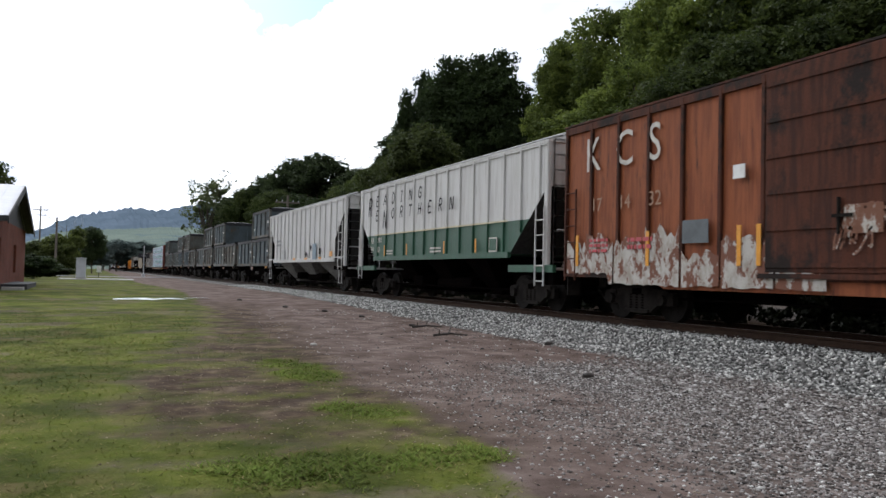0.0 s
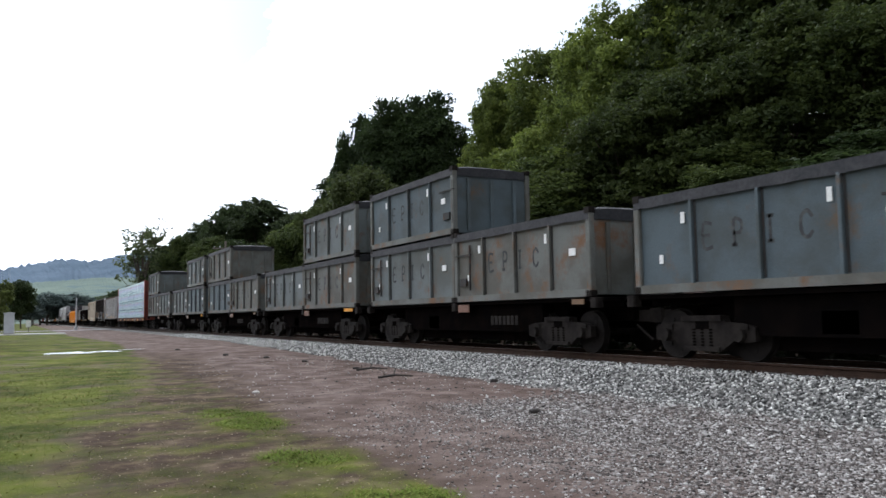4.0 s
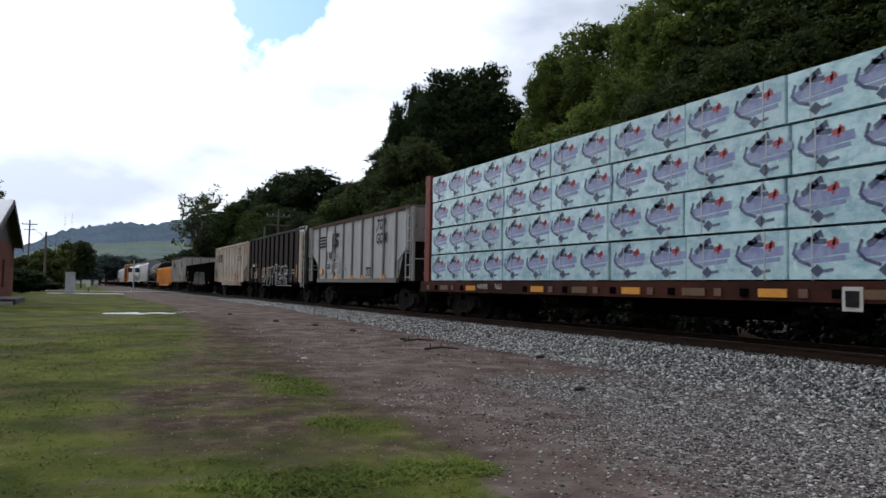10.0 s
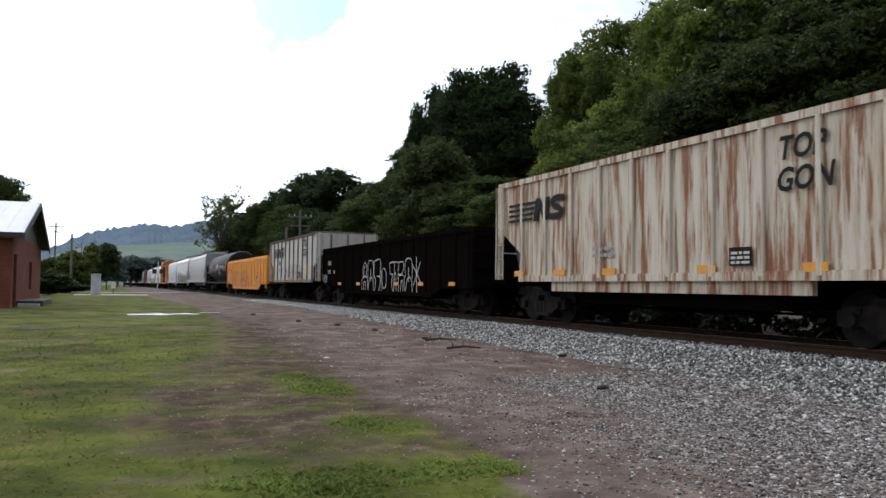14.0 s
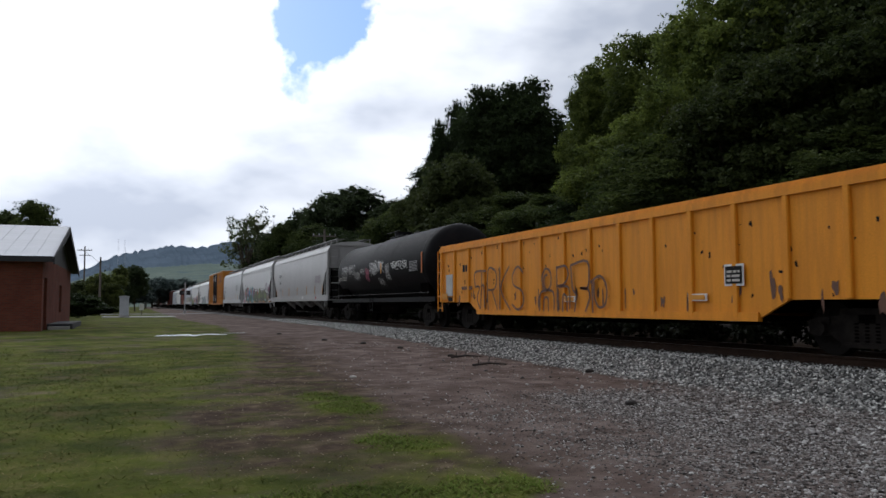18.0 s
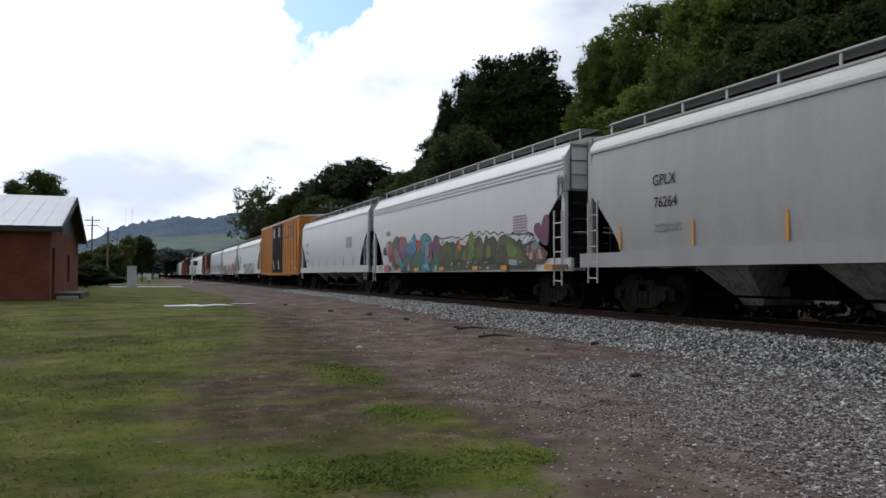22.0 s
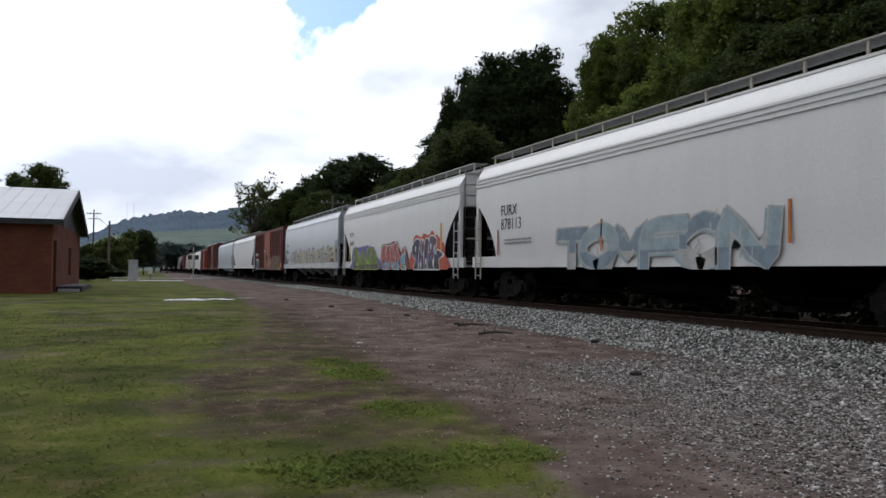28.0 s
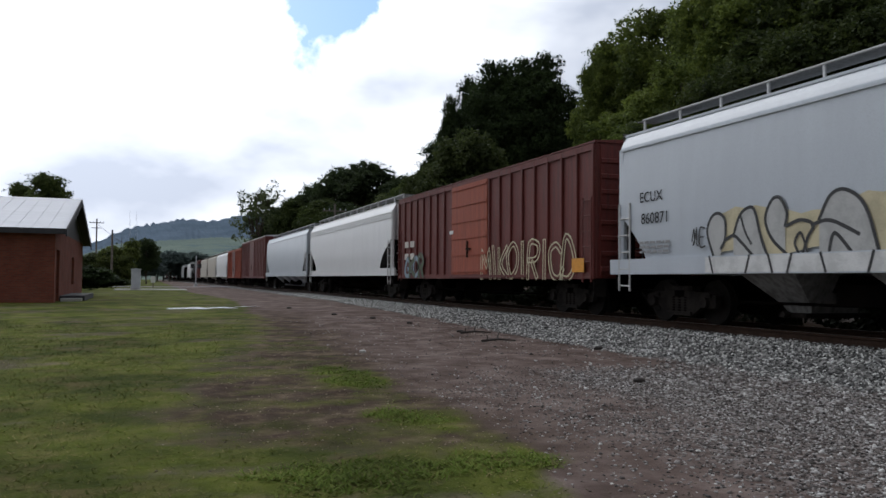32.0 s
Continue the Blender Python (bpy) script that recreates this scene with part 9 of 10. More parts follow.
def depot():
    x1, y0, y1 = -3.75, 40.0, 57.3
    x0, z0 = -24.0, 0.2
    eave, ridge = 3.62, 5.66
    d = thing("depot_building", "old red brick depot with a pale metal gable roof", "building", (x1, y0, z0))
    W, D, E, R = x0 - x1, y1 - y0, eave - z0, ridge - z0
    t = 0.3
    # gable wall with its doorway and a small window, built up round the openings
    g = Shape()
    for a, b, lo, hi in ((0, 0.75, 0, E), (0.75, 2.15, 2.55, E), (2.15, 9.0, 0, E), (9.0, 10.6, 0, 0.9), (9.0, 10.6, 2.4, E), (10.6, D, 0, E)):
        g.box(-t, 0, a, b, lo, hi)
    part("gable_wall", g.done("gable_wall", M_BRICK), d, "brick end wall with a doorway")
    part("gable_board", Shape().plate([(0, E + 0.002), (D, E + 0.002), (D / 2, R - 0.05)], -t + 0.02, -0.02).done("gable_board", M_DARKTRIM), d, "dark boarded gable")
    part("front_wall", Shape().box(W, -t - 0.002, 0, t, 0, E).done("front_wall", M_BRICK), d)
    part("rear_wall", Shape().box(W, -t - 0.002, D - t, D, 0, E).done("rear_wall", M_BRICK), d)
    part("far_wall", Shape().box(W, W + t, t + 0.002, D - t - 0.002, 0, E).done("far_wall", M_BRICK), d)
    part("door", Shape().box(-0.2, -0.14, 0.78, 2.12, 0, 2.5).box(-0.14, -0.12, 0.95, 1.95, 0.2, 1.1).box(-0.14, -0.12, 0.95, 1.95, 1.3, 2.3).done("door", M_DARKTRIM), d, "dark panelled door in the brick wall")
    part("window", Shape().box(-0.2, -0.15, 9.0, 10.6, 0.9, 2.4).box(-0.15, -0.1, 9.76, 9.84, 0.9, 2.4).box(-0.15, -0.1, 9.0, 10.6, 1.6, 1.68).done("window", M_DARKTRIM), d, "dark window")
    ov = 0.45
    for ya, yb in ((-ov, D / 2), (D + ov, D / 2)):
        za = E - 0.09
        roof = Shape().add([(x, y, z + dz) for dz in (0, 0.12) for x, y, z in ((W - ov, ya, za), (ov, ya, za), (ov, yb, R), (W - ov, yb, R))], [(3, 2, 1, 0), (4, 5, 6, 7), (0, 1, 5, 4), (1, 2, 6, 5), (2, 3, 7, 6), (3, 0, 4, 7)])
        slope = part("roof", roof.done("roof", M_ROOFMETAL), d, "pale sheet metal roof slope")
        # dark sheet added below the overhang, so its underside reads as shaded
        low = Shape().add([(x, y, z + dz) for dz in (-0.03, -0.004) for x, y, z in ((0.004, ya, za), (ov, ya, za), (ov, yb, R), (0.004, yb, R))], [(3, 2, 1, 0), (4, 5, 6, 7), (0, 1, 5, 4), (1, 2, 6, 5), (2, 3, 7, 6), (3, 0, 4, 7)])
        part("soffit", low.done("soffit", M_DARKTRIM), d, "dark sheet that stands for shade under the gable overhang")
        seam = Shape()
        n = 34
        for k in range(n):
            x = W - ov + 0.1 + (-W + 2 * ov - 0.2) * k / (n - 1)
            seam.add([(x + dx, y, z + dz) for dz in (0.12, 0.135) for dx, y, z in ((-0.02, ya, za), (0.02, ya, za), (0.02, yb, R), (-0.02, yb, R))], [(4, 5, 6, 7), (0, 1, 5, 4), (1, 2, 6, 5), (3, 0, 4, 7)])
        part("roof_seam", seam.done("roof_seam", M_ROOFMETAL), slope)
        part("barge_board", Shape().add([(x, y, z + dz) for dz in (-0.24, 0.10) for x, y, z in ((ov + 0.004, ya, za), (ov + 0.05, ya, za), (ov + 0.05, yb, R), (ov + 0.004, yb, R))], [(3, 2, 1, 0), (4, 5, 6, 7), (0, 1, 5, 4), (1, 2, 6, 5), (2, 3, 7, 6), (3, 0, 4, 7)]).done("barge_board", M_DARKTRIM), d, "dark board along the roof edge")
    part("fascia", Shape().box(W - ov, ov, -ov - 0.05, -ov - 0.005, E - 0.22, E + 0.02).done("fascia", M_DARKTRIM), d)
    # brick step and low platform by the gable
    p = thing("brick_platform", "low dark weathered platform beside the depot", "platform", (x1 + 0.02, y0 + 2.4, 0.2))
    part("slab", Shape().box(0, 1.1, 0, 7, 0, 0.42, 0.03).done("slab", M_DARKTRIM), p)
    part("slab", Shape().box(0.1, 1.0, -0.8, -0.05, 0, 0.3, 0.03).done("slab", M_CONCRETE), p, "pale concrete step")


depot()


def roadside():
    def at(az, d):
        return math.sin(radians(-az)) * d, math.cos(radians(-az)) * d

    # signal cabinet on its slab
    x, y = at(0.5, 80)
    z = float(ground_z(x, y))
    slab = thing("concrete_slab", "long pale concrete slab in the grass", "slab", (x + 1.4, y - 0.5, z))
    part("slab", Shape().box(-3.2, 3.0, -2.2, 2.4, -0.1, 0.06, 0.1).done("slab", M_CONCRETE), slab)
    c = thing("signal_cabinet", "pale grey metal signal cabinet on a slab", "cabinet", (x, y, z + 0.06))
    part("case", Shape().box(-0.40, 0.40, -0.5, 0.5, 0.1, 1.78, 0.03).done("case", M_CABINET), c)
    part("base", Shape().box(-0.45, 0.45, -0.55, 0.55, 0, 0.1).done("base", M_CONCRETE), c)
    part("lid", Shape().prism([(-0.47, 1.78), (0.47, 1.78), (0.47, 1.83), (0, 1.9), (-0.47, 1.83)], -0.57, 0.57).done("lid", M_CABINET), c)
    for s in (-1, 1):
        part("door", Shape().box(s * 0.2 - 0.18, s * 0.2 + 0.18, -0.53, -0.5, 0.2, 1.7).box(s * 0.05 - 0.015, s * 0.05 + 0.015, -0.56, -0.53, 0.85, 1.05).done("door", M_CABINET), c)
    # low marker with a white board
    x, y = at(-0.57, 95)
    z = float(ground_z(x, y))
    m = thing("marker_post", "short post with a small white board", "sign", (x, y, z))
    part("post", Shape().box(-0.05, 0.05, -0.05, 0.05, 0, 1.1).done("post", M_POLE), m)
    part("board", Shape().box(-0.22, 0.22, -0.08, -0.05, 0.55, 1.25, 0.01).done("board", M_SIGN), m)
    # crossing mast between lane and track
    x, y = at(-3.28, 118)
    z = float(ground_z(x, y))
    m = thing("crossing_signal", "grey crossing mast with two dark lamps", "crossing signal", (x, y, z))
    part("mast", Shape().tube((0, 0, 0), (0, 0, 4.2), 0.07, n=10).box(-0.2, 0.2, -0.2, 0.2, 0, 0.3, 0.05).done("mast", M_CABINET), m)
    for s in (-1, 1):
        part("lamp", Shape().tube((s * 0.45, -0.12, 2.8), (s * 0.45, 0.05, 2.8), 0.16, n=14).box(s * 0.45 - 0.28, s * 0.45 + 0.28, 0.05, 0.07, 2.5, 3.1).done("lamp", M_DARKTRIM), m, "dark unlit lamp with a round hood")
    part("arm", Shape().box(-0.5, 0.5, -0.03, 0.03, 2.77, 2.83).done("arm", M_CABINET), m)
    # poles and wires
    for az, d, h, cross in ((2.0, 105, 6.8, False), (2.95, 140, 10.4, True), (-11.65, 70, 6.0, False), (-12.55, 75, 8.0, True), (0.55, 900, 70, False), (0.95, 950, 74, False)):
        x, y = at(az, d)
        z = float(ground_z(x, y))
        if d > 500:
            mast = thing("radio_mast", "thin grey lattice mast on the far ridge", "mast", (x, y, 40))
            sh = Shape()
            for k in range(3):
                aa = 2 * math.pi * k / 3
                sh.tube((1.2 * math.cos(aa), 1.2 * math.sin(aa), 0), (0.3 * math.cos(aa), 0.3 * math.sin(aa), h - 40), 0.07, n=4)
            for k in range(8):
                sh.box(-0.6, 0.6, -0.05, 0.05, k * 3.2, k * 3.2 + 0.1)
            part("lattice", sh.done("lattice", M_CABINET), mast)
            continue
        p = thing("utility_pole", "weathered wooden utility pole", "pole", (x, y, z))
        part("shaft", Shape().tube((0, 0, -0.2), (0, 0, h), 0.15, 0.10, 10).done("shaft", M_POLE), p)
        if cross:
            part("crossarm", Shape().box(-1.1, 1.1, -0.05, 0.05, h - 0.7, h - 0.58).box(-0.8, 0.8, -0.05, 0.05, h - 1.5, h - 1.4).done("crossarm", M_POLE), p)
            sh = Shape()
            for xx in (-1.0, -0.5, 0.5, 1.0):
                sh.tube((xx, 0, h - 0.58), (xx, 0, h - 0.42), 0.04, n=8)
            part("insulator", sh.done("insulator", M_CABINET), p)
    for k in range(2):
        xa, ya = at(2.95, 140)
        xb, yb = at(-0.6, 190)
        pts = [Vector((xa + (xb - xa) * i / 12 + k * 0.9, ya + (yb - ya) * i / 12, 10.0 - k * 0.7 - 3.0 * i / 12 - 1.2 * math.sin(math.pi * i / 12))) for i in range(13)]
        ring = [(0.02, 0), (0, 0.02), (-0.02, 0), (0, -0.02)]
        sh = Shape().add([(q.x + a, q.y, q.z + b) for q in pts for a, b in ring], [(4 * i + j, 4 * i + (j + 1) % 4, 4 * i + 4 + (j + 1) % 4, 4 * i + 4 + j) for i in range(12) for j in range(4)])
        tagged(new("power_line", sh.done("power_line", M_WIRE)), "thin sagging overhead wire between poles", "wire")
    # the road over the track
    road = Shape()
    for i in range(24):
        xa, xb = -60 + 5 * i, -60 + 5 * (i + 1)
        q = []
        for xx, yy in ((xa, 100), (xb, 100), (xb, 107), (xa, 107)):
            q.append((xx, yy, float(ground_z(xx, yy)) + (0.03 if not 8.5 < xx < 15 else 0.05)))
        road.add(q, [(0, 1, 2, 3)])
    tagged(new("road", road.done("road", M_ROAD)), "worn pale asphalt road crossing the track", "road", kind="structure")
    # pale wet strip at the end of the lawn
    rng = random.Random(3)
    wm = surface("puddle_water", (0.20, 0.185, 0.17), (0.25, 0.23, 0.21), 0.16, 0, 2.0, bump=0)
    for cx, cy, rx, ry in ((1.7, 33.9, 0.75, 1.0), (3.0, 34.2, 0.6, 0.45), (4.1, 35.0, 0.55, 0.3)):
        pts = blob(rng, cx, cy, rx, ry, 36, 0.22)
        tagged(new("puddle", mesh("puddle", [(cx, cy, float(ground_z(cx, cy)) + 0.02)] + [(a, b, float(ground_z(a, b)) + 0.012) for a, b in pts], [(0, k + 1, (k + 1) % len(pts) + 1) for k in range(len(pts))], [wm])), "shallow puddle that mirrors the bright sky", "puddle", kind="structure")
    # debris on the ballast edge
    for az, el, kind in ((-31.0, -4.70, "rock"), (-17.85, -3.08, "rock"), (-33.75, -6.84, "rock"), (-14.6, -5.07, "pale"), (-22.3, -3.75, "branch"), (-21.4, -3.65, "rock"), (-15.3, -2.75, "rock"), (-9.5, -2.05, "rock"), (-23.9, -4.3, "branch"), (-12.6, -2.5, "rock")):
        d = 1.5 / math.tan(radians(-el))
        for _ in range(12):
            x, y = at(az, d)
            d = (1.5 - float(ground_z(x, y))) / math.tan(radians(-el))
        x, y = at(az, d)
        z = float(ground_z(x, y))
        if kind == "branch":
            b = thing("dead_branch", "dark broken branch lying on the stones", "branch", (x, y, z + 0.03))
            sh = Shape().tube((-0.35, 0, 0), (0.1, 0.05, 0.03), 0.03, 0.025, 7).tube((0.1, 0.05, 0.03), (0.5, -0.05, 0.0), 0.025, 0.012, 7).tube((0.05, 0.05, 0.03), (0.2, 0.2, 0.22), 0.016, 0.008, 6).tube((-0.2, 0.02, 0.02), (-0.25, -0.1, 0.14), 0.014, 0.006, 6)
            part("branch_wood", sh.done("branch_wood", M_DEBRIS), b)
        else:
            r = 0.085 if kind == "rock" else 0.06
            bm = bmesh.new()
            bmesh.ops.create_icosphere(bm, subdivisions=2, radius=r)
            for v in bm.verts:
                k = 1 + 0.3 * noise.noise(v.co * 9 + Vector((az, el, 0)))
                v.co = Vector((v.co.x * 1.25 * k, v.co.y * 0.8 * k, v.co.z * 0.55 * k))
            me = bpy.data.meshes.new("stone")
            bm.to_mesh(me)
            bm.free()
            me.materials.append(M_DEBRIS if kind == "rock" else M_PALESTONE)
            thing("stone", "dark lump of stone at the ballast edge" if kind == "rock" else "pale loose stone on the dirt lane", "stone", (x, y, z + r * 0.3), "loose stones by the track", me=me)


roadside()


# ---------------------------------------------------------------- trees and hills
TREES = {}


def tree_proto(key, H, r, boughs, sprigs, leaves, leaf, mat, seed, low=0.28, shape=1.0, limbs=12, stray=0.12):
    """A tapered trunk with limbs; boughs of sprigs, each sprig a loose tuft of leaves, some standing out past the crown."""
    rng = np.random.default_rng(seed)
    t = thing("tree", "broad leafy tree", "tree", (0, 0, -200))
    s = Shape()
    z0 = H * low
    bend = rng.normal(0, 0.25, 2)
    s.tube((0, 0, -0.5), (bend[0] * 0.4, bend[1] * 0.4, z0), 0.030 * H * 0.55, 0.022 * H * 0.55, 9)
    s.tube((bend[0] * 0.4, bend[1] * 0.4, z0), (bend[0], bend[1], H * 0.86), 0.022 * H * 0.55, 0.004 * H, 8)
    zc, hz = H * (low + 1) / 2, H * (1 - low) / 2
    d = rng.normal(size=(boughs, 3))
    d /= np.linalg.norm(d, axis=1)[:, None]
    d *= rng.uniform(0.25, 1.0, boughs)[:, None] ** 0.5
    w = 1 - 0.25 * d[:, 2] if shape >= 1 else np.ones(boughs)
    centres = np.stack([d[:, 0] * r * w * 0.74, d[:, 1] * r * w * 0.74, zc + d[:, 2] * hz * 0.80], -1)
    size = r * rng.uniform(0.15, 0.34, boughs)
    for k in range(limbs):
        c = centres[k % boughs]
        zb = z0 * 0.8 + (c[2] - z0) * rng.uniform(0.1, 0.45)
        s.tube((bend[0] * 0.5, bend[1] * 0.5, max(zb, z0 * 0.7)), tuple(c), 0.011 * H * 0.5, 0.003 * H * 0.5, 6)
    part("trunk", s.done("trunk", M_BARK), t, "tapered bark-brown trunk with limbs")
    # sprigs sit towards the skin of their bough, flattened and drooping a little
    which = rng.choice(boughs, sprigs, p=size ** 2 / np.sum(size ** 2))
    q = rng.normal(size=(sprigs, 3))
    q /= np.linalg.norm(q, axis=1)[:, None]
    rad = size[which] * rng.uniform(0.15, 1.0, sprigs) ** 0.45 * (1 + stray * np.abs(rng.normal(size=sprigs)) * 2.2)
    tips = centres[which] + q * rad[:, None] * np.array([1.0, 1.0, 0.72])
    spread = r * rng.uniform(0.022, 0.060, sprigs)
    pos = np.repeat(tips, leaves, axis=0) + rng.normal(size=(sprigs * leaves, 3)) * np.repeat(spread, leaves)[:, None] * np.array([1, 1, 0.62])
    m = len(pos)
    nrm = 0.35 * np.repeat(q, leaves, axis=0) + 0.75 * rng.normal(size=(m, 3)) + np.array([0, 0, 0.55])
    nrm /= np.linalg.norm(nrm, axis=1)[:, None]
    u = np.cross(nrm, rng.normal(size=(m, 3)))
    u /= np.linalg.norm(u, axis=1)[:, None]
    v = np.cross(nrm, u)
    sz = (leaf * rng.uniform(0.55, 1.4, m))[:, None]
    quad = np.stack([pos - u * sz, pos - v * sz * 0.55 + nrm * sz * 0.12, pos + u * sz, pos + v * sz * 0.55 + nrm * sz * 0.12], 1)
    me = bpy.data.meshes.new("crown")
    me.vertices.add(4 * m)
    me.vertices.foreach_set("co", quad.astype(np.float32).ravel())
    me.loops.add(4 * m)
    me.loops.foreach_set("vertex_index", np.arange(4 * m, dtype=np.int32))
    me.polygons.add(m)
    me.polygons.foreach_set("loop_start", np.arange(0, 4 * m, 4, dtype=np.int32))
    me.polygons.foreach_set("loop_total", np.full(m, 4, np.int32))
    me.materials.append(mat)
    me.update(calc_edges=True)
    part("crown", me, t, "uneven crown of leaf clusters")
    TREES[key] = (t, H, r)


def plant(key, x, y, top, width, label, z=None, group="trees along the track", turn=None):
    """A tree whose top stands at the height top and whose crown is width wide."""
    t, H, r = TREES[key]
    z = float(ground_z(x, y)) if z is None else z
    k, kw = (top - z) / H, width / (2 * r)
    turn = random.uniform(0, 360) if turn is None else turn
    c = copy_thing(t, Matrix.LocRotScale((x, y, z), Euler((0, 0, radians(turn))), None))
    c.scale = (kw, kw, k)
    tagged(c, label, "tree", group)
    return c


def woods():
    random.seed(12)
    tree_proto("green", 20, 6.0, 52, 3300, 15, 0.16, M_LEAF, 1, low=0.14)
    tree_proto("green2", 20, 5.5, 48, 3300, 15, 0.16, M_LEAF, 2, low=0.16)
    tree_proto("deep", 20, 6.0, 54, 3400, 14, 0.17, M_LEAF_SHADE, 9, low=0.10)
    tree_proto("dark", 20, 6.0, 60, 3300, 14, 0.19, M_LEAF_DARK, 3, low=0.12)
    tree_proto("olive", 14, 5.5, 46, 1900, 14, 0.18, M_LEAF_OLIVE, 4, low=0.05, stray=0.06)
    tree_proto("mid", 20, 6.5, 52, 1900, 14, 0.26, M_LEAF_MID, 5, low=0.10)
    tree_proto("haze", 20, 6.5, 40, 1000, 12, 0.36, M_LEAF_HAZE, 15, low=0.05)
    tree_proto("sparse", 18, 5.5, 20, 560, 12, 0.20, M_LEAF_PALE, 6, low=0.2, limbs=30, stray=0.25)
    tree_proto("weeds", 2.0, 1.5, 16, 300, 12, 0.09, M_LEAF_UNDER_SHADE, 7, low=0.0, limbs=4)
    tree_proto("roadbush", 6, 3.5, 20, 1100, 14, 0.15, M_LEAF_ROAD, 10, low=0.02, limbs=5)
    tree_proto("darkbush", 6, 3.5, 20, 1000, 14, 0.17, M_LEAF_DARK, 8, low=0.02, limbs=5)

    def ae(az, d):
        return math.sin(radians(-az)) * d, math.cos(radians(-az)) * d

    def top(el, d):
        return 1.5 + d * math.tan(radians(el))

    def put(key, az, el, d, w, label, **kw):
        x, y = ae(az, d)
        return plant(key, x, y, top(el, d), w, label, **kw)

    # the trees that stand out against the sky
    put("dark", -23.8, 15.6, 90, 9.5, "tall dark green tree with a rounded crown")
    put("dark", -27.0, 16.0, 88, 9.5, "tall dark green tree behind the train")
    put("dark", -25.4, 15.7, 89, 9.5, "tall dark green tree in the middle of the group")
    put("dark", -22.0, 14.6, 94, 6.0, "dark green tree at the edge of the group")
    put("dark", -20.7, 13.3, 95, 4.6, "dark tree set a little apart")
    put("olive", -21.5, 11.1, 75, 10.5, "rounded olive-green tree in front of taller ones")
    put("olive", -18.9, 8.6, 82, 5.5, "low olive-green tree beside the wood")
    put("mid", -15.0, 8.9, 140, 14, "dense dark tree further along the track")
    put("mid", -13.0, 8.5, 145, 11, "dense dark tree further along the track")
    put("mid", -17.2, 7.8, 130, 8, "dark tree in the gap between groups")
    put("mid", -11.0, 7.3, 150, 10, "dark tree further along the track")
    put("mid", -9.6, 6.2, 155, 9, "dark tree beside a sparse one")
    put("sparse", -7.3, 6.9, 150, 11.5, "pale sparse tree with gaps that show the sky")
    put("mid", -8.2, 3.7, 150, 9, "low dark tree by the track")
    put("mid", -7.0, 2.6, 190, 10, "low dark tree by the track")
    put("mid", -6.0, 2.2, 230, 10, "distant dark tree by the track")
    # the tall wood behind the nearest cars: lit leaves left, the shade-coloured copy right
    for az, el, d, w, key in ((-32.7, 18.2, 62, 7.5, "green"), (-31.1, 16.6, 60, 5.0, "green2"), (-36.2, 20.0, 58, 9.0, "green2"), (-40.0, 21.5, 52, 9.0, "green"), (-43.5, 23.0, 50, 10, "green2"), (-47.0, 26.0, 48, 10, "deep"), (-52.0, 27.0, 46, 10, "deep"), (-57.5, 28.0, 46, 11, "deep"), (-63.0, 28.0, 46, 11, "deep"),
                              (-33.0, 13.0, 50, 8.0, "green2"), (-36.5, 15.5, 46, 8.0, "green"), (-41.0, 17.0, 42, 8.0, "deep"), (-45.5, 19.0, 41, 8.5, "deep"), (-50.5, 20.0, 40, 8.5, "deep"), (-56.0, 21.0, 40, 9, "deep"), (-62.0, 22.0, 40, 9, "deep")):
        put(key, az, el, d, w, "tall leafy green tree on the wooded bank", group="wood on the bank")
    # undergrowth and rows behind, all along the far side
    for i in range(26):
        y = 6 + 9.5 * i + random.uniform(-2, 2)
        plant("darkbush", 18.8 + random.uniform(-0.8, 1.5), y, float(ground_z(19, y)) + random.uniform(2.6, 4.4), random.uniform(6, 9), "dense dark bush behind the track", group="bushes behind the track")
    # weeds added to close the bright gap under the cars, coloured as shade
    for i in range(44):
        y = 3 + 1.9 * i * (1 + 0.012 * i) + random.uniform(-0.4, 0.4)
        plant("weeds", 15.9 + random.uniform(-0.3, 0.4), y, random.uniform(1.75, 2.3), random.uniform(2.6, 3.4), "added low weeds behind the far rail, shade in their colour", group="undergrowth behind the track")
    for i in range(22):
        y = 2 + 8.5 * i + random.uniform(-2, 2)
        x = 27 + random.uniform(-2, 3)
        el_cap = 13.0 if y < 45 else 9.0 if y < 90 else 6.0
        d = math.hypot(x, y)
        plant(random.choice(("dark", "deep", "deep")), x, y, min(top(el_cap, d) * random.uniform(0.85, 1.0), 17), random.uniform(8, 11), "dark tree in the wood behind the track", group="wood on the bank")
    for i in range(16):
        y = 10 + 13 * i + random.uniform(-3, 3)
        x = 48 + random.uniform(-4, 6)
        d = math.hypot(x, y)
        az = math.degrees(math.atan2(x, y))
        el_cap = 17 if az > 33 else 11.5 if az > 20 else 6.5
        plant(random.choice(("dark", "mid")), x, y, top(el_cap, d) * random.uniform(0.86, 0.97), random.uniform(10, 13), "dark tree higher on the bank", group="wood on the bank")
    for i in range(22):
        y = 205 + 24 * i
        plant("mid", 22 + 0.02 * y + random.uniform(-2, 6), y, random.uniform(7, 11), random.uniform(12, 18), "distant dark tree by the track", z=0.4)
    # left of the track
    put("roadbush", 1.3, 3.15, 116, 7.2, "green bushy tree by the road")
    put("roadbush", 1.9, 2.3, 110, 5.5, "green bush behind a pole", turn=40)
    put("olive", 2.9, 1.7, 118, 7.0, "dense green bush near the depot")
    put("mid", -0.15, 2.95, 150, 5.6, "dark rounded tree by the road")
    put("darkbush", 3.3, 0.9, 78, 5.0, "dark shrub beside the depot")
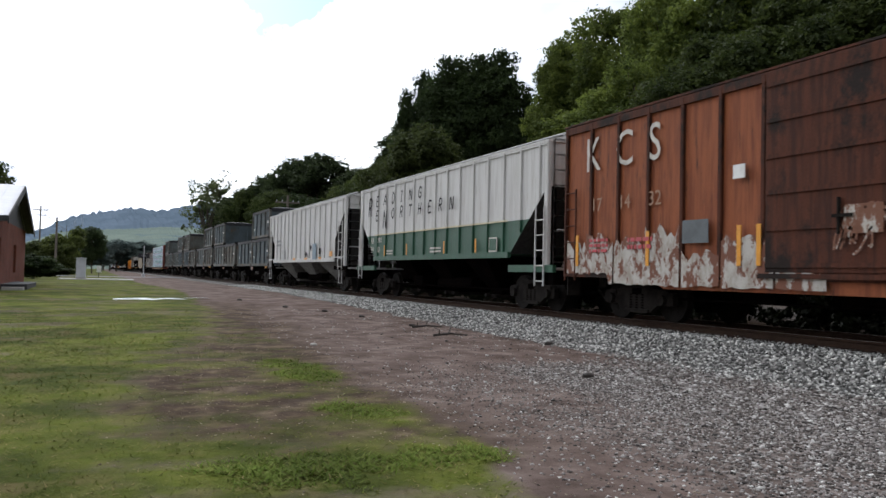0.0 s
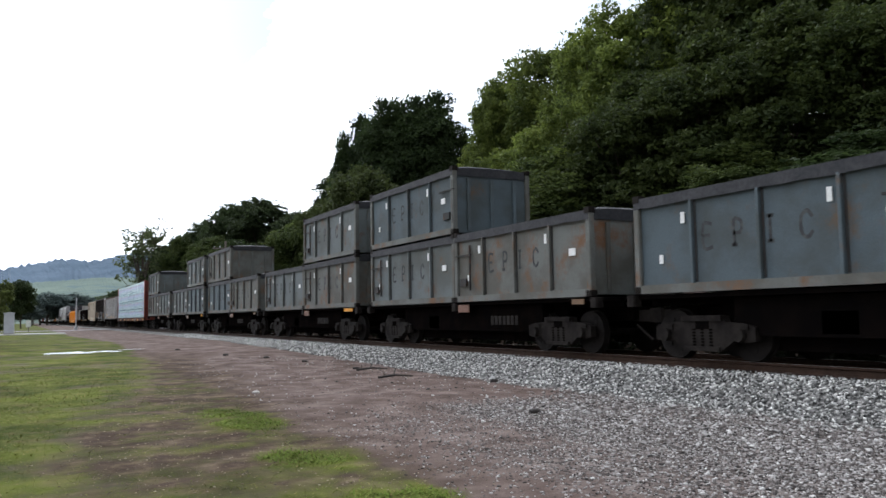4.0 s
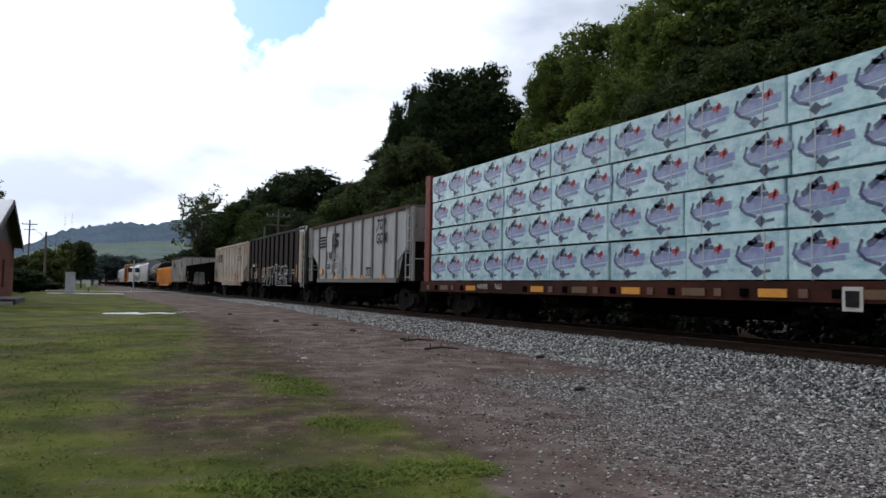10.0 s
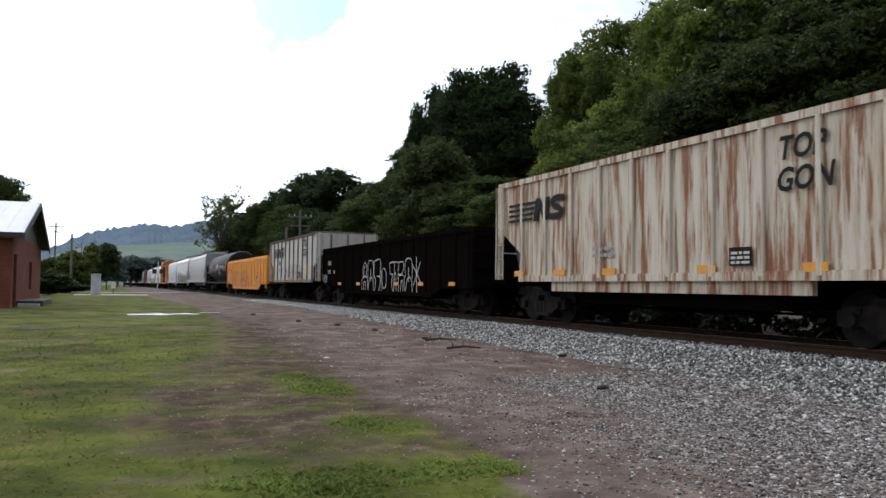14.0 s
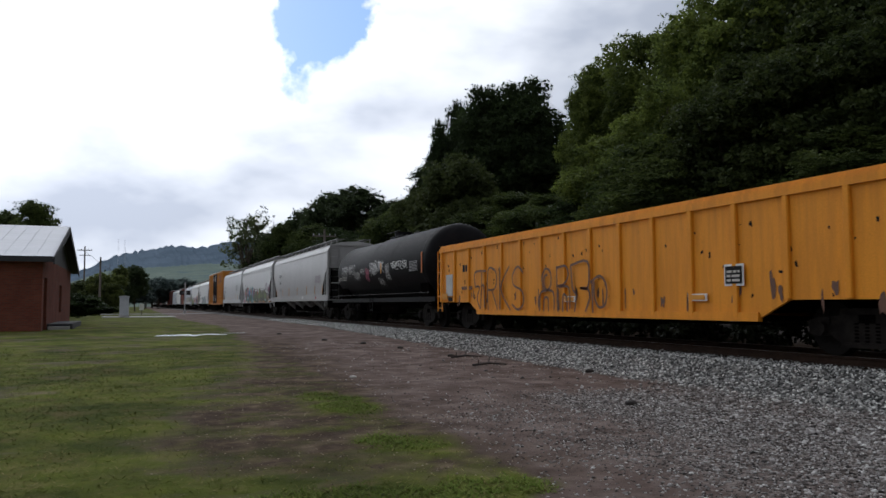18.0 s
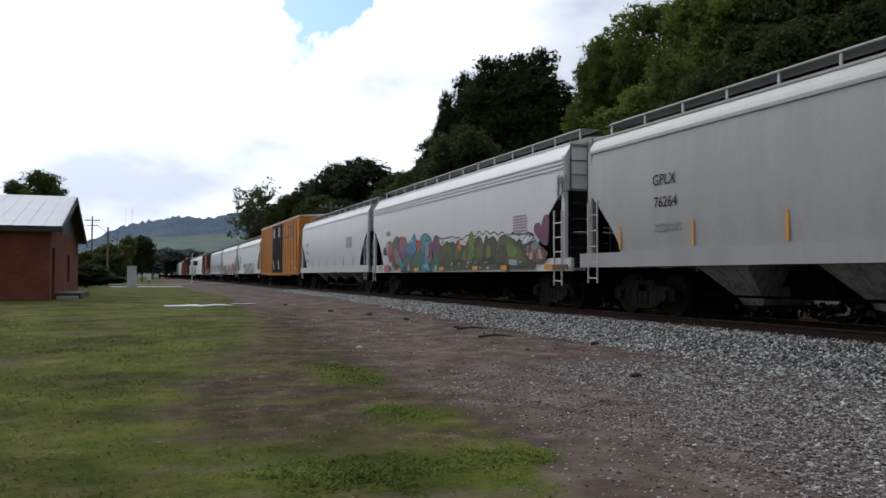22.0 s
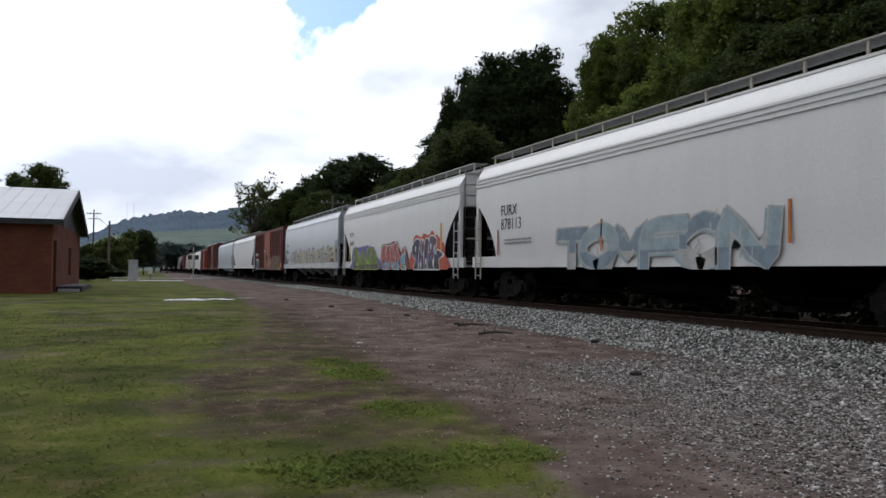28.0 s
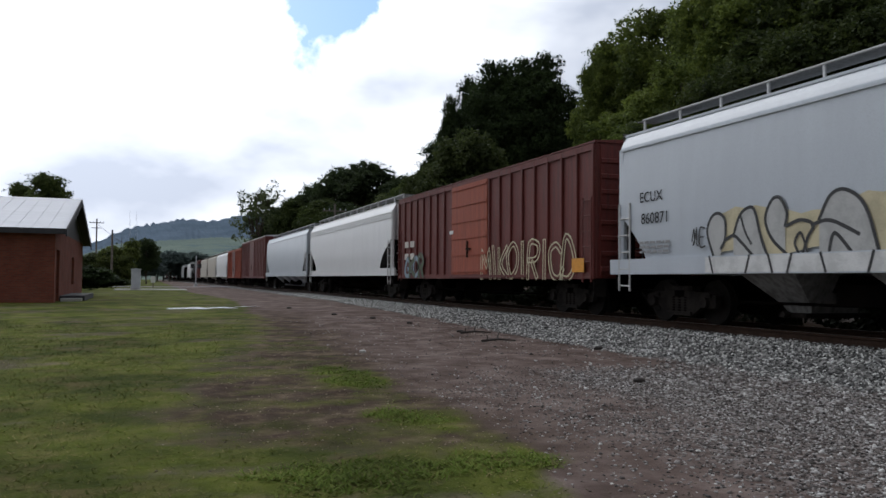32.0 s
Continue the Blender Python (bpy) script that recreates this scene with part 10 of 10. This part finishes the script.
    put("darkbush", 2.4, 0.3, 92, 6.0, "dark shrub by the road")
    put("deep", 6.1, 6.9, 70, 6.4, "dark tree behind the depot roof")
    put("deep", 7.6, 6.2, 74, 5.0, "dark tree behind the depot roof")
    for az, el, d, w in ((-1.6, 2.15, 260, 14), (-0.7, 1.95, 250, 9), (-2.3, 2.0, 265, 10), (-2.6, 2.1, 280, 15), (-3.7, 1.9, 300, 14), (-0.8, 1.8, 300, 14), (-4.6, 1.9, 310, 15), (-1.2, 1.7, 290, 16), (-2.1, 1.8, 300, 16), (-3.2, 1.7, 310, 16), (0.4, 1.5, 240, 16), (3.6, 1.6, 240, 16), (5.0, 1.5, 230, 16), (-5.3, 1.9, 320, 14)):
        put("haze", az, el, d, w, "distant tree across the road, haze in its colour", z=0.3)
    for t, H, r in TREES.values():
        for o in list(t.children_recursive) + [t]:
            bpy.data.objects.remove(o)


woods()


def hills():
    # both colours are paled and blued to stand for haze in the air
    woodland = surface("hazed_woodland", (0.125, 0.165, 0.215), (0.095, 0.130, 0.170), 1.0, 0, 0.012, (1, 1, 1.5), bump=0, fine=0.12, spec=0.0)
    meadow = surface("hazed_meadow", (0.172, 0.212, 0.182), (0.140, 0.178, 0.162), 1.0, 0, 0.01, (1, 1, 1), bump=0, fine=0.1, spec=0.0, spots=(0.115, 0.155, 0.165), spot_scale=0.022, spot_stretch=(1, 1, 2.5), spot_lo=0.54, spot_hi=0.62)

    def ridge(name, label, d, profile, depth, mat, seed, ragged):
        rng = np.random.default_rng(seed)
        az = np.linspace(profile[0][0], profile[-1][0], 420)
        el = np.interp(az, [p[0] for p in profile], [p[1] for p in profile])
        h = d * np.tan(np.radians(el)) + 1.5
        v, f = [], []
        rows = 14
        for k in range(rows + 1):
            u = k / rows
            dist = d - depth * (1 - u)
            hh = h * (u ** 0.8)
            rough = ragged * (0.3 + 0.7 * u) * (rng.uniform(-0.5, 1, len(az)) + 1.6 * fbm(az * 40, np.full_like(az, k * 7.0), 0.5, seed))
            crowns = 2.2 * ragged * np.abs(fbm(az * 7, np.full_like(az, 3.0), 1.0, seed + 1)) * (k == rows)
            for a, z in zip(az, hh + crowns + rough * (k > 0)):
                v.append((math.sin(radians(-a)) * dist, math.cos(radians(-a)) * dist, max(z, 0) if k else -2))
        n = len(az)
        for k in range(rows):
            for i in range(n - 1):
                f.append((k * n + i, (k + 1) * n + i, (k + 1) * n + i + 1, k * n + i + 1))
        tagged(new(name, mesh(name, v, f, [mat])), label, "hill", kind="structure")

    ridge("backdrop", "wooded ridge far beyond the town, blue haze in its colour", 1500, [(-40, 3.0), (-14, 4.0), (-7, 4.4), (-5.2, 4.05), (-4.4, 3.8), (-2.5, 3.9), (-0.5, 3.55), (0.6, 3.3), (2.0, 2.8), (2.8, 2.3), (4, 1.8), (7, 1.5), (14, 2.2), (40, 2.0)], 600, woodland, 3, 2.0)
    ridge("backdrop", "green meadow slope below the ridge, paled by painted haze", 850, [(-20, 1.4), (-9, 2.5), (-6.5, 2.75), (-4.5, 2.75), (-2.8, 2.6), (-1.0, 2.45), (0.6, 2.35), (2.0, 2.1), (3.0, 1.7), (4.5, 1.2), (20, 0.8)], 350, meadow, 5, 0.3)


hills()


# ---------------------------------------------------------------- what moves
RUN = [
    (0, 0.00),
    (1, 13.11),
    (2, 26.22),
    (3, 39.35),
    (4, 52.50),
    (5, 65.69),
    (6, 78.95),
    (7, 92.13),
    (8, 105.12),
    (9, 117.95),
    (10, 130.55),
    (11, 142.90),
    (12, 154.92),
    (13, 166.91),
    (14, 178.91),
    (15, 190.91),
    (16, 202.91),
    (17, 214.88),
    (18, 226.90),
    (19, 238.86),
    (20, 250.51),
    (21, 261.93),
    (22, 273.45),
    (23, 284.95),
    (24, 296.35),
    (25, 307.58),
    (26, 319.08),
    (27, 330.74),
    (28, 342.34),
    (29, 353.82),
    (30, 365.09),
    (31, 376.84),
    (32, 388.47),
]


def motions():
    for ob, y in CARS:
        x, z = ob.location.x, ob.location.z
        walk(ob, [(t, pose(x, y - s, z)) for t, s in RUN])
    # the wheels roll on the rails: one turn for each 2.86 m
    ts = [k / FPS for k in range(32 * FPS + 1)]
    run = np.interp(ts, [r[0] for r in RUN], [r[1] for r in RUN])
    for k, dy in enumerate((-0.88, 0.88)):
        first = WHEELS[k][0]
        walk(first, [(t, pose(0, dy, 0.46, math.degrees(s / 0.455))) for t, s in zip(ts, run)])
        act, slot = first.animation_data.action, first.animation_data.action_slot
        for w in WHEELS[k][1:]:
            w.rotation_mode = "QUATERNION"
            w.animation_data_create()
            w.animation_data.action = act
            w.animation_data.action_slot = slot


motions()
